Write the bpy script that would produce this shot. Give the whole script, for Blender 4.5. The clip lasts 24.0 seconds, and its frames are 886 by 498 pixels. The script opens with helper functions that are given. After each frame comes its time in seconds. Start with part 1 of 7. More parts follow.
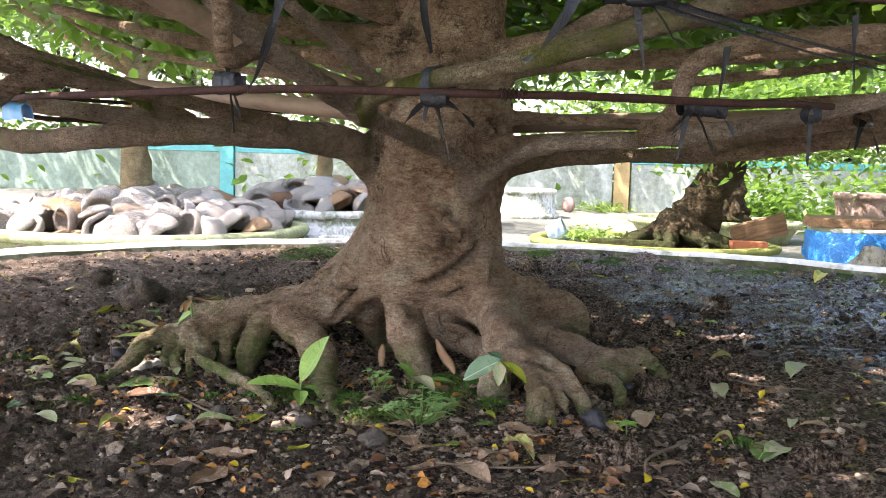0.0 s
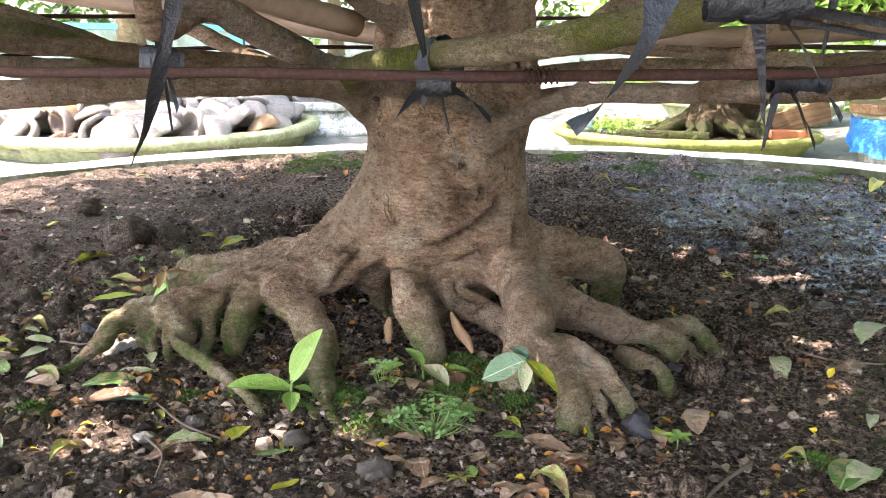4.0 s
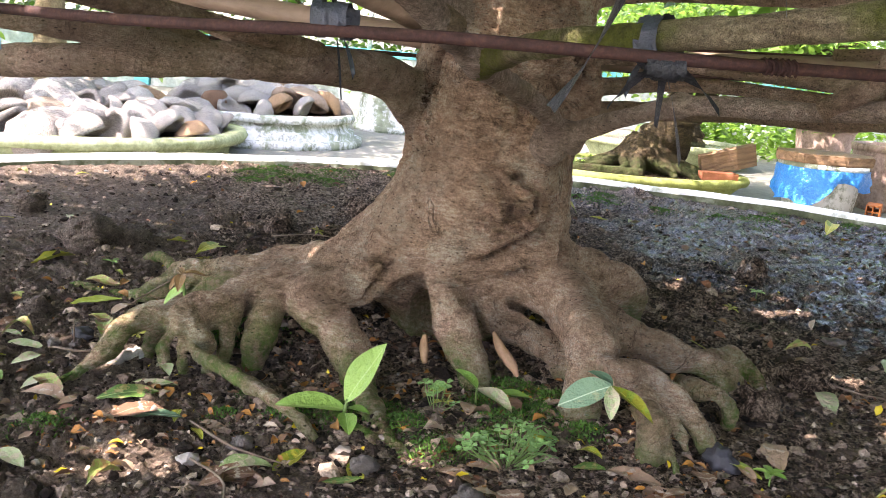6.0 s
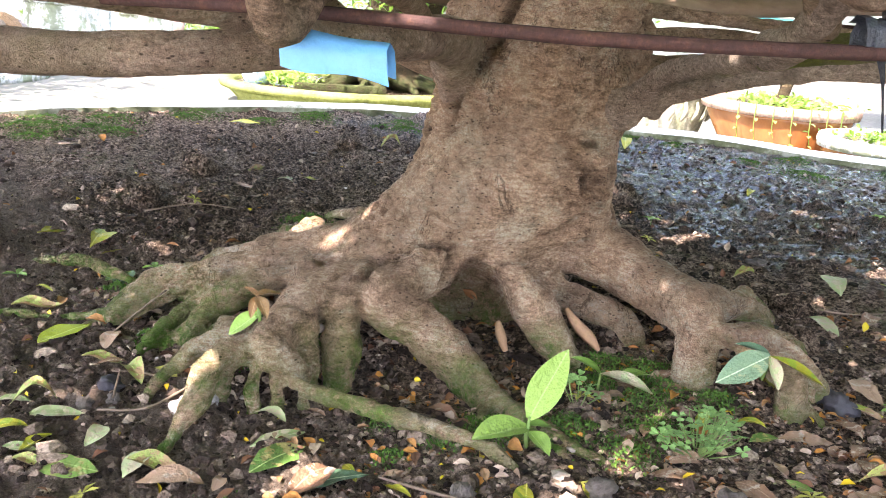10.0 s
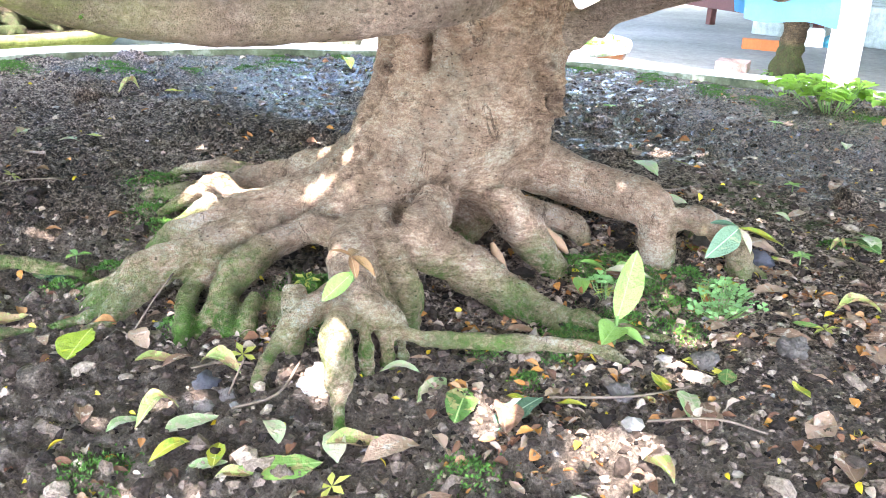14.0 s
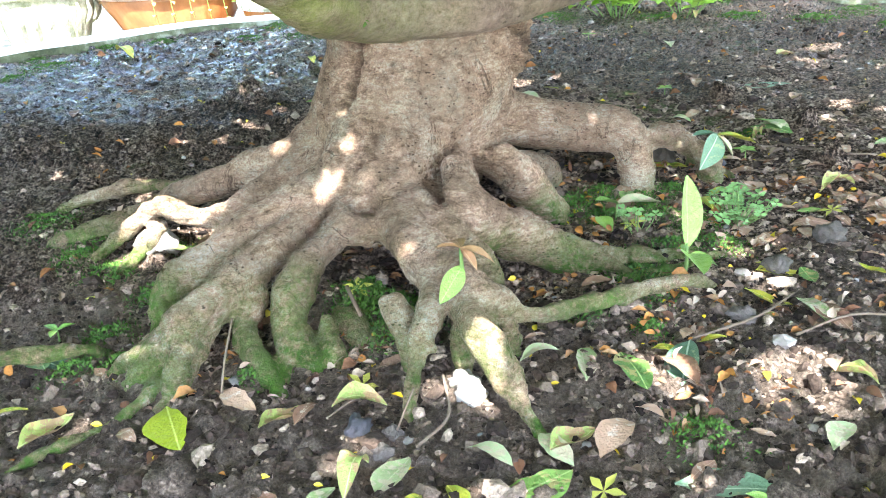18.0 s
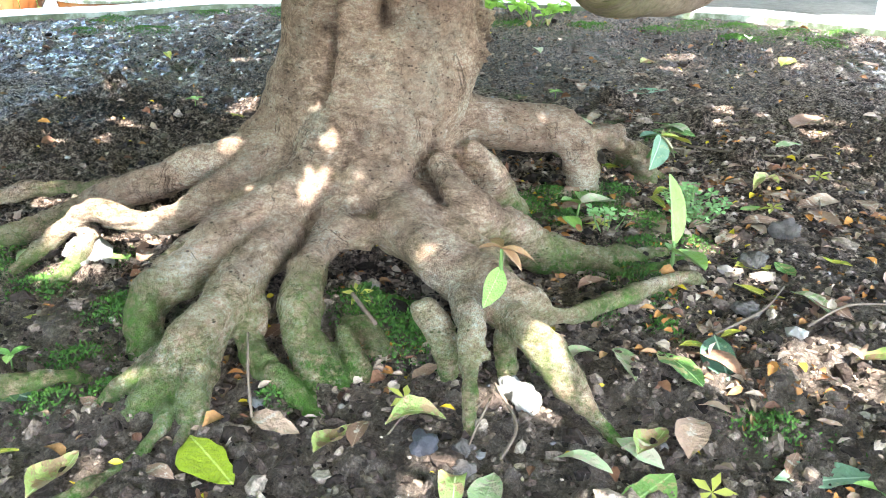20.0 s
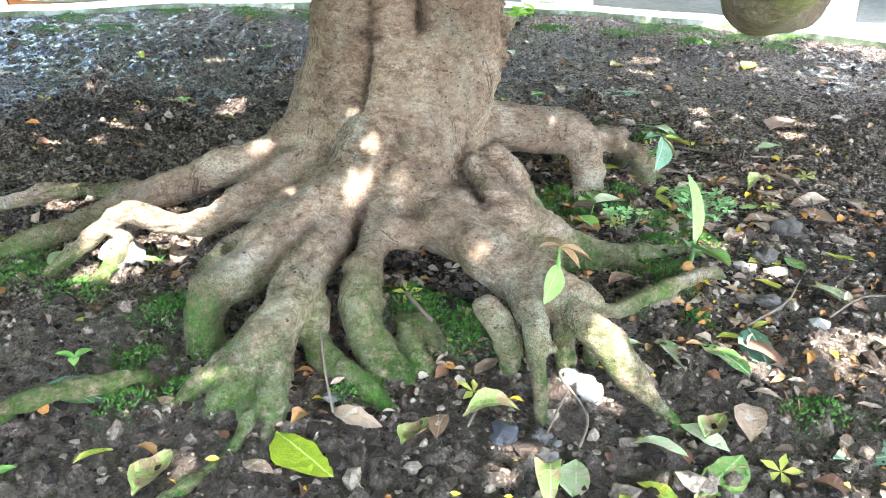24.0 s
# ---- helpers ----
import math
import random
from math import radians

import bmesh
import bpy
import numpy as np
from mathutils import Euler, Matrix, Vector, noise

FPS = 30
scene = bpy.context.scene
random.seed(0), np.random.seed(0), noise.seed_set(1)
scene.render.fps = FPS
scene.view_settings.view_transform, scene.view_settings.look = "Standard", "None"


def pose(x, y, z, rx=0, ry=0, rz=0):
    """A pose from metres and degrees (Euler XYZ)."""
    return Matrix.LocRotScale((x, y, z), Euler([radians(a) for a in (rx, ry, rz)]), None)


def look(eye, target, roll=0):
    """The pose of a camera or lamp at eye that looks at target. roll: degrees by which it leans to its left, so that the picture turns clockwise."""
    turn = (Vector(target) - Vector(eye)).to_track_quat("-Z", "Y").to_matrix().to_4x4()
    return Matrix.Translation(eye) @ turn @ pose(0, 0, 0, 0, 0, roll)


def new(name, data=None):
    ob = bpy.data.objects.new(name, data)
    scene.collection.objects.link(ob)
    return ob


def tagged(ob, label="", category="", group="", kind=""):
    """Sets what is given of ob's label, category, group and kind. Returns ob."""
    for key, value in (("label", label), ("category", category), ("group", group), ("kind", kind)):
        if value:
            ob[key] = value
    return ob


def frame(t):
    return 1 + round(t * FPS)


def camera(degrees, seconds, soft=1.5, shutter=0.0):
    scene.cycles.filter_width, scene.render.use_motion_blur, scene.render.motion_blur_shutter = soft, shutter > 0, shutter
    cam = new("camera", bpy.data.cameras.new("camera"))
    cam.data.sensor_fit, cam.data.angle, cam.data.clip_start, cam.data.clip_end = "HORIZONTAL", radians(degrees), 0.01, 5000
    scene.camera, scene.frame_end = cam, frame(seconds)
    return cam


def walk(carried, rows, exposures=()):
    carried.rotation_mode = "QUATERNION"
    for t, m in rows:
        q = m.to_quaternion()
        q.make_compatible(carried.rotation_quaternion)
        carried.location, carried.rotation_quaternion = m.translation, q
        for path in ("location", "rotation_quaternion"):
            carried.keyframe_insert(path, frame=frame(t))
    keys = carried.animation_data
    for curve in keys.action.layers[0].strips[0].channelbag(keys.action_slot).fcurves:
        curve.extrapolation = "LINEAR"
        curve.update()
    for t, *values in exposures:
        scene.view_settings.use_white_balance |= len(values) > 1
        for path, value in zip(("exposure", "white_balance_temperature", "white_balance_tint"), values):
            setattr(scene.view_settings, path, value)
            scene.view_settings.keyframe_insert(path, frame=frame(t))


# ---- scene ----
cam = camera(51.0, 24.0, soft=0.6)
PATH = [
    (0, (0.343, -2.095, 0.478), (0.029, -0.131, 0.275), 1.7),
    (0.5, (0.349, -2.087, 0.483), (0.027, -0.132, 0.211), 1.3),
    (1, (0.341, -2.075, 0.497), (0.022, -0.124, 0.193), 1.4),
    (1.5, (0.346, -2.053, 0.518), (0.031, -0.101, 0.217), 1.4),
    (3.5, (0.331, -1.812, 0.612), (0.004, 0.106, 0.146), 1.6),
    (4, (0.301, -1.771, 0.612), (-0.045, 0.139, 0.13), 0.5),
    (4.5, (0.248, -1.727, 0.582), (-0.068, 0.191, 0.111), 1.1),
    (5, (0.135, -1.725, 0.569), (-0.109, 0.214, 0.143), 1.8),
    (5.5, (0.102, -1.701, 0.575), (-0.067, 0.248, 0.156), 2.5),
    (6, (-0.001, -1.697, 0.546), (-0.102, 0.258, 0.134), 5.1),
    (6.5, (-0.083, -1.678, 0.556), (-0.153, 0.278, 0.141), 4.0),
    (7, (-0.164, -1.655, 0.534), (-0.077, 0.301, 0.125), 5.0),
    (7.5, (-0.278, -1.642, 0.555), (-0.077, 0.302, 0.133), 4.0),
    (8, (-0.335, -1.614, 0.583), (-0.07, 0.311, 0.109), 2.7),
    (8.5, (-0.433, -1.563, 0.557), (-0.038, 0.338, 0.078), 3.8),
    (9, (-0.562, -1.519, 0.562), (-0.04, 0.353, 0.087), 5.3),
    (9.5, (-0.642, -1.47, 0.584), (-0.014, 0.365, 0.096), 5.2),
    (10, (-0.699, -1.436, 0.579), (-0.026, 0.367, 0.034), 4.8),
    (10.5, (-0.796, -1.396, 0.569), (0.021, 0.328, -0.032), 4.2),
    (11, (-0.866, -1.371, 0.586), (0.083, 0.277, -0.033), 4.3),
    (11.5, (-0.942, -1.364, 0.607), (0.123, 0.209, -0.019), 3.2),
    (13.5, (-1.246, -1.167, 0.583), (0.115, 0.154, -0.051), 3.1),
    (14, (-1.292, -1.093, 0.566), (0.106, 0.182, -0.084), 3.3),
    (14.5, (-1.339, -1.078, 0.588), (0.139, 0.1, -0.068), 1.8),
    (15, (-1.392, -1.042, 0.61), (0.197, 0.001, -0.015), 0.6),
    (15.5, (-1.453, -0.994, 0.607), (0.178, -0.025, -0.027), 0.1),
    (16, (-1.51, -0.956, 0.615), (0.138, -0.024, -0.031), -0.8),
    (16.5, (-1.527, -0.907, 0.639), (0.129, -0.014, -0.041), -1.4),
    (17, (-1.516, -0.828, 0.624), (0.132, 0.034, -0.112), -2.6),
    (17.5, (-1.481, -0.722, 0.59), (0.181, 0.105, -0.155), -3.7),
    (19.5, (-1.471, -0.37, 0.554), (0.341, 0.011, -0.203), -0.1),
    (20, (-1.502, -0.31, 0.547), (0.327, -0.006, -0.203), 0.4),
    (20.5, (-1.508, -0.284, 0.556), (0.335, -0.029, -0.178), 0.8),
    (21, (-1.53, -0.244, 0.556), (0.327, -0.034, -0.157), 1.2),
    (21.5, (-1.544, -0.222, 0.552), (0.319, -0.052, -0.155), 1.5),
    (22, (-1.561, -0.203, 0.549), (0.304, -0.06, -0.16), 2.2),
    (22.5, (-1.566, -0.192, 0.541), (0.293, -0.029, -0.178), 2.7),
    (23, (-1.57, -0.185, 0.547), (0.288, -0.013, -0.172), 2.2),
    (23.5, (-1.572, -0.175, 0.545), (0.277, -0.007, -0.201), 1.6),
    (24, (-1.563, -0.156, 0.561), (0.285, -0.008, -0.188), 1.7),
]
EXPOSURES = [(0.0, 2.70, 7200, 24), (4.0, 3.31, 7200, 25), (7.0, 3.05, 7300, 26), (9.0, 3.15, 7300, 26), (10.0, 3.54, 7200, 25), (11.0, 3.92, 7000, 24), (14.0, 4.22, 6300, 19), (17.0, 4.08, 6300, 13), (21.0, 4.03, 6250, 10), (24.0, 4.04, 6100, 10)]
walk(cam, [(t, look(eye, target, roll)) for t, eye, target, roll in PATH], EXPOSURES)

# ---- sky and sun ----
SUN_DIR = Vector((-0.48, -0.34, 0.88)).normalized()
world = bpy.data.worlds.new("sky")
scene.world = world
world.use_nodes = True
wn, wl = world.node_tree.nodes, world.node_tree.links
sky = wn.new("ShaderNodeTexSky")
sky.sky_type = "NISHITA"
sky.sun_disc = False
sky.sun_elevation = math.asin(SUN_DIR.z)
sky.sun_rotation = math.atan2(SUN_DIR.x, SUN_DIR.y)
sky.dust_density = 2.0
wn["Background"].inputs["Strength"].default_value = 0.15
wl.new(sky.outputs[0], wn["Background"].inputs["Color"])
sun_data = bpy.data.lights.new("sun", "SUN")
sun_data.energy, sun_data.angle, sun_data.color = 2.5, radians(0.53), (1.0, 0.99, 0.97)
sun = new("sun", sun_data)
sun.matrix_world = look(SUN_DIR * 30, (0, 0, 0))

# ---- tools ----
R = random.Random(7)


def part(name, bm, material, parent, label="", smooth=True):
    """One bmesh as one mesh object under a thing or a part."""
    me = bpy.data.meshes.new(name)
    bm.to_mesh(me)
    bm.free()
    return place(name, me, material, parent, label, smooth)


def place(name, me, material, parent=None, label="", smooth=True):
    if not me.materials:
        me.materials.append(material)
    if smooth:
        me.polygons.foreach_set("use_smooth", [True] * len(me.polygons))
    ob = new(name, me)
    if parent is not None:
        ob.parent = parent
    if label:
        ob["label"] = label
    return ob


def thing(name, label, category, at=(0, 0, 0), rz=0.0, group="", kind=""):
    ob = new(name)
    ob.matrix_world = pose(*at, 0, 0, rz)
    ob.empty_display_size = 0.1
    return tagged(ob, label, category, group, kind)


def mesh_of(name, verts, faces):
    me = bpy.data.meshes.new(name)
    me.from_pydata([tuple(v) for v in verts], [], [tuple(f) for f in faces])
    me.update()
    return me


def smooth_line(pts, steps=6):
    """Catmull-Rom through rows of numbers."""
    p = np.array(pts, float)
    q = np.vstack([2 * p[0] - p[1], p, 2 * p[-1] - p[-2]])
    out = []
    for i in range(1, len(q) - 2):
        a, b, c, d = q[i - 1], q[i], q[i + 1], q[i + 2]
        for s in range(steps):
            t = s / steps
            out.append(0.5 * (2 * b + (c - a) * t + (2 * a - 5 * b + 4 * c - d) * t * t + (3 * b - a - 3 * c + d) * t ** 3))
    out.append(p[-1])
    return np.array(out)


def tube(pts, sides=10, steps=5, rough=0.0, freq=20.0, cap=True, seed=0.0):
    """Verts and faces of a tapered tube along rows of x, y, z, radius."""
    line = smooth_line(pts, steps) if steps > 1 else np.array(pts, float)
    n = len(line)
    verts, faces = [], []
    up = Vector((0.13, 0.21, 0.97))
    for i, (x, y, z, r) in enumerate(line):
        d = Vector(line[min(i + 1, n - 1)][:3]) - Vector(line[max(i - 1, 0)][:3])
        d.normalize()
        side = d.cross(up)
        if side.length < 0.05:
            side = d.cross(Vector((1, 0, 0)))
        side.normalize()
        top = side.cross(d).normalized()
        for k in range(sides):
            a = 2 * math.pi * k / sides
            v = side * math.cos(a) + top * math.sin(a)
            g = r
            if rough:
                q = (Vector((x, y, z)) + v * r) * freq + Vector((seed, seed, seed))
                g = r * (1 + rough * noise.noise(q) + 0.5 * rough * noise.noise(q * 2.3))
            verts.append((x + v.x * g, y + v.y * g, z + v.z * g))
    for i in range(n - 1):
        for k in range(sides):
            a, b = i * sides + k, i * sides + (k + 1) % sides
            faces.append((a, b, b + sides, a + sides))
    if cap:
        faces.append(tuple(range(sides))[::-1])
        faces.append(tuple(range((n - 1) * sides, n * sides)))
    return verts, faces


def join(pieces):
    verts, faces = [], []
    for v, f in pieces:
        o = len(verts)
        verts += list(v)
        faces += [tuple(i + o for i in q) for q in f]
    return verts, faces


def turned(profile, sides=48, squash=1.0, wobble=0.0):
    """Verts and faces of a turned body from rows of radius, z."""
    verts, faces = [], []
    n = len(profile)
    for r, z in profile:
        for k in range(sides):
            a = 2 * math.pi * k / sides
            w = 1 + wobble * noise.noise(Vector((math.cos(a) * 2, math.sin(a) * 2, z * 6)))
            verts.append((r * w * math.cos(a), r * w * squash * math.sin(a), z))
    for i in range(n - 1):
        for k in range(sides):
            a, b = i * sides + k, i * sides + (k + 1) % sides
            faces.append((a, b, b + sides, a + sides))
    faces.append(tuple(range(sides))[::-1])
    return verts, faces


def box(bm, size, at=(0, 0, 0), bevel=0.0, rot=None):
    m = Matrix.Translation(at) @ (rot if rot is not None else Matrix()) @ Matrix.Diagonal((*size, 1))
    made = bmesh.ops.create_cube(bm, size=1.0, matrix=m)
    if bevel:
        edges = list({e for v in made["verts"] for e in v.link_edges})
        bmesh.ops.bevel(bm, geom=edges, offset=bevel, segments=2, affect="EDGES", profile=0.6)
    return bm


# ---- materials ----
class Mat:
    """A small node material: a principled surface and chained helpers."""

    def __init__(self, name, rough=0.8, metal=0.0, spec=0.5):
        self.m = bpy.data.materials.new(name)
        self.m.use_nodes = True
        self.n, self.l = self.m.node_tree.nodes, self.m.node_tree.links
        self.b = self.n["Principled BSDF"]
        self.b.inputs["Roughness"].default_value = rough
        self.b.inputs["Metallic"].default_value = metal
        self.b.inputs["Specular IOR Level"].default_value = spec
        self.co = self.n.new("ShaderNodeTexCoord").outputs["Object"]

    def map(self, scale, co=None):
        k = self.n.new("ShaderNodeMapping")
        k.inputs["Scale"].default_value = scale if hasattr(scale, "__len__") else (scale,) * 3
        self.l.new(co or self.co, k.inputs["Vector"])
        return k.outputs[0]

    def noise(self, scale, detail=5, rough=0.6, co=None, dist=0.0):
        k = self.n.new("ShaderNodeTexNoise")
        k.inputs["Scale"].default_value, k.inputs["Detail"].default_value = scale, detail
        k.inputs["Roughness"].default_value, k.inputs["Distortion"].default_value = rough, dist
        self.l.new(co or self.co, k.inputs["Vector"])
        return k.outputs["Fac"]

    def voronoi(self, scale, co=None, feature="F1", out="Distance"):
        k = self.n.new("ShaderNodeTexVoronoi")
        k.feature = feature
        k.inputs["Scale"].default_value = scale
        self.l.new(co or self.co, k.inputs["Vector"])
        return k.outputs[out]

    def warp(self, scale, amount):
        """Coordinates shaken by a noise."""
        k = self.n.new("ShaderNodeTexNoise")
        k.inputs["Scale"].default_value, k.inputs["Detail"].default_value = scale, 3
        self.l.new(self.co, k.inputs["Vector"])
        return self.mix(amount, self.co, k.outputs["Color"], "LINEAR_LIGHT")

    def axis(self, which):
        g = self.n.new("ShaderNodeNewGeometry")
        k = self.n.new("ShaderNodeSeparateXYZ")
        self.l.new(g.outputs["Position"], k.inputs[0])
        return k.outputs[which]

    def ramp(self, fac, *stops):
        k = self.n.new("ShaderNodeValToRGB")
        e = k.color_ramp.elements
        while len(e) < len(stops):
            e.new(0.5)
        for el, (p, c) in zip(e, stops):
            el.position = p
            el.color = (*c, 1) if hasattr(c, "__len__") else (c, c, c, 1)
        self.l.new(fac, k.inputs["Fac"])
        return k.outputs["Color"]

    def mix(self, fac, a, b, mode="MIX"):
        k = self.n.new("ShaderNodeMix")
        k.data_type, k.blend_type = "RGBA", mode
        for sock, v in ((k.inputs[0], fac), (k.inputs[6], a), (k.inputs[7], b)):
            if hasattr(v, "is_output"):
                self.l.new(v, sock)
            elif hasattr(v, "__len__"):
                sock.default_value = (*v, 1)
            else:
                sock.default_value = v
        return k.outputs[2]

    def math(self, op, a, b=0.0):
        k = self.n.new("ShaderNodeMath")
        k.operation = op
        for sock, v in ((k.inputs[0], a), (k.inputs[1], b)):
            if hasattr(v, "is_output"):
                self.l.new(v, sock)
            else:
                sock.default_value = v
        return k.outputs[0]

    def z(self):
        g = self.n.new("ShaderNodeNewGeometry")
        k = self.n.new("ShaderNodeSeparateXYZ")
        self.l.new(g.outputs["Position"], k.inputs[0])
        return k.outputs["Z"]

    def normal_z(self):
        g = self.n.new("ShaderNodeNewGeometry")
        k = self.n.new("ShaderNodeSeparateXYZ")
        self.l.new(g.outputs["Normal"], k.inputs[0])
        return k.outputs["Z"]

    def rand(self):
        return self.n.new("ShaderNodeObjectInfo").outputs["Random"]

    def island(self):
        return self.n.new("ShaderNodeNewGeometry").outputs["Random Per Island"]

    def color(self, c):
        if hasattr(c, "is_output"):
            self.l.new(c, self.b.inputs["Base Color"])
        else:
            self.b.inputs["Base Color"].default_value = (*c, 1)
        return self

    def rough(self, c):
        self.l.new(c, self.b.inputs["Roughness"])
        return self

    def bump(self, height, dist=0.01, strength=1.0):
        k = self.n.new("ShaderNodeBump")
        k.inputs["Distance"].default_value, k.inputs["Strength"].default_value = dist, strength
        self.l.new(height, k.inputs["Height"])
        if self.b.inputs["Normal"].is_linked:
            self.l.new(self.b.inputs["Normal"].links[0].from_socket, k.inputs["Normal"])
        self.l.new(k.outputs[0], self.b.inputs["Normal"])
        return self


def plain(name, c, rough=0.7, metal=0.0, var=0.25, scale=8.0, bump=0.002):
    m = Mat(name, rough, metal)
    n1, n2 = m.noise(scale), m.noise(scale * 7)
    f = m.mix(0.5, n1, n2)
    lo, hi = [x * (1 - var) for x in c], [min(1, x * (1 + var)) for x in c]
    m.color(m.ramp(f, (0.3, lo), (0.7, hi)))
    if bump:
        m.bump(n2, bump)
    return m.m


def bark_material(name, dark, mid, light, moss, moss_top, film=0.0, west=False, cracks=0.25, far_green=0.0):
    m = Mat(name, 0.85, spec=0.2)
    big, mott = m.noise(3.4, 5, 0.6), m.noise(19, 6, 0.66)
    wr = m.noise(24, 8, 0.7, m.map((1, 1, 2.8)), 1.1)
    grit, dust = m.noise(260, 5, 0.78), m.noise(950, 2, 0.6)
    c = m.ramp(m.mix(0.5, m.mix(0.5, big, mott), wr), (0.37, dark), (0.49, mid), (0.62, light))
    # pale worn skin and dusty grain
    c = m.mix(m.ramp(m.noise(9, 6, 0.7), (0.52, 0.0), (0.66, 0.5)), c, [min(0.75, x * 1.15) for x in light])
    c = m.mix(0.62, c, m.ramp(m.mix(0.3, grit, dust), (0.36, 0.08), (0.62, 0.92)), "OVERLAY")
    c = m.mix(0.42, c, m.ramp(m.noise(85, 6, 0.75, m.map((1, 1, 2.2))), (0.38, 0.14), (0.60, 0.84)), "OVERLAY")
    # crusted patches with branching cracks
    crust = m.ramp(m.noise(5.5, 5, 0.62), (0.47, 0.0), (0.57, 1.0))
    edge = m.voronoi(34, m.map((1, 1, 1.5), m.warp(14, 0.05)), "DISTANCE_TO_EDGE")
    crack = m.math("MULTIPLY", m.ramp(edge, (0.0, cracks), (0.06, 0.0)), m.math("MULTIPLY", crust, m.ramp(m.noise(40, 3), (0.42, 0.0), (0.55, 1.0))))
    # thin cross wrinkles at two scales, and lenticels
    line = m.ramp(m.math("ABSOLUTE", m.math("SUBTRACT", m.noise(15, 7, 0.62, m.map((1, 1, 3.4)), 0.35), 0.5)), (0.005, 1.0), (0.020, 0.0))
    line = m.math("MULTIPLY", line, m.ramp(m.noise(26, 4), (0.47, 0.0), (0.60, 0.25 + 0.6 * cracks)))
    hair = m.ramp(m.math("ABSOLUTE", m.math("SUBTRACT", m.noise(48, 6, 0.62, m.map((1, 1, 3.0)), 0.4), 0.5)), (0.006, 1.0), (0.03, 0.0))
    hair = m.math("MULTIPLY", hair, m.ramp(m.noise(14, 4), (0.46, 0.0), (0.60, 0.28)))
    pit = m.math("MULTIPLY", m.ramp(m.voronoi(75, m.map((1, 1, 2.0))), (0.13, 1.0), (0.22, 0.0)), m.ramp(m.noise(11, 3), (0.46, 0.0), (0.56, 1.0)))
    # long irregular fissures that run with the stem
    rift = m.ramp(m.math("ABSOLUTE", m.math("SUBTRACT", m.noise(7.5, 8, 0.66, m.map((1, 1, 0.55)), 0.9), 0.5)), (0.003, 1.0), (0.012, 0.0))
    rift = m.math("MULTIPLY", rift, m.ramp(m.noise(7, 4), (0.50, 0.0), (0.58, min(1.0, 0.3 + cracks))))
    scar = m.math("MAXIMUM", m.math("MAXIMUM", m.math("MAXIMUM", crack, line), pit), m.math("MAXIMUM", hair, rift))
    c = m.mix(m.math("MULTIPLY", crust, 0.55), c, m.mix(m.ramp(m.noise(55, 6, 0.72), (0.40, 0.0), (0.60, 1.0)), [x * 0.42 for x in mid], [x * 0.95 for x in mid]))
    c = m.mix(m.math("MULTIPLY", scar, 0.85), c, [x * 0.30 for x in dark])
    # wound mask: darkening of furrows and hollows, put into the bark colour
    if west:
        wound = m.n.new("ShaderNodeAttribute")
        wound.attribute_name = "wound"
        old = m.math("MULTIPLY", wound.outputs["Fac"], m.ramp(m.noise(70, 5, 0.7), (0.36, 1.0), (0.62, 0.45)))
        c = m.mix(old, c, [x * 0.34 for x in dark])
    # moss on the foot of the roots, thicker on the damp side, in patches
    zz = m.math("ADD", m.z(), m.math("MULTIPLY", m.math("SUBTRACT", m.noise(9, 5, 0.6), 0.5), moss_top * 3.2))
    if west:
        damp = m.ramp(m.math("MULTIPLY", m.axis("X"), -1.0), (0.30, 0.5), (0.56, 1.0))
        damp = m.math("MULTIPLY", damp, 1.5)
        zz = m.math("DIVIDE", zz, damp)
    grow = m.ramp(zz, (0.0, 1.0), (max(0.02, moss_top), 0.0))
    patch = m.mix(0.4, m.noise(18, 6, 0.68), m.noise(75, 5, 0.7))
    mfac = m.math("MULTIPLY", grow, m.ramp(patch, (0.40, 0.12), (0.54, 1.0)))
    if film:
        mfac = m.math("MAXIMUM", mfac, m.math("MULTIPLY", m.ramp(m.noise(6, 5, 0.6), (0.46, 0.0), (0.60, 1.0)), film))
    if far_green:
        tip = m.ramp(m.math("MULTIPLY", m.axis("X"), -1.0), (0.80, 0.0), (0.97, far_green))
        mfac = m.math("MAXIMUM", mfac, m.math("MULTIPLY", tip, m.ramp(m.noise(12, 5, 0.65), (0.36, 0.25), (0.52, 1.0))))
    mc = m.ramp(m.mix(0.5, m.noise(140, 5, 0.75), m.noise(14, 3)), (0.34, [x * 0.35 for x in moss]), (0.66, [x * 1.55 for x in moss]))
    m.color(m.mix(m.math("MULTIPLY", mfac, 0.95), c, mc))
    m.bump(wr, 0.026, 1.0).bump(m.math("MULTIPLY", crust, m.noise(60, 6, 0.7)), 0.014, 1.0).bump(m.math("SUBTRACT", 1.0, scar), 0.006, 1.0).bump(m.noise(95, 5, 0.7), 0.014, 1.0).bump(grit, 0.009, 1.0)
    return m.m


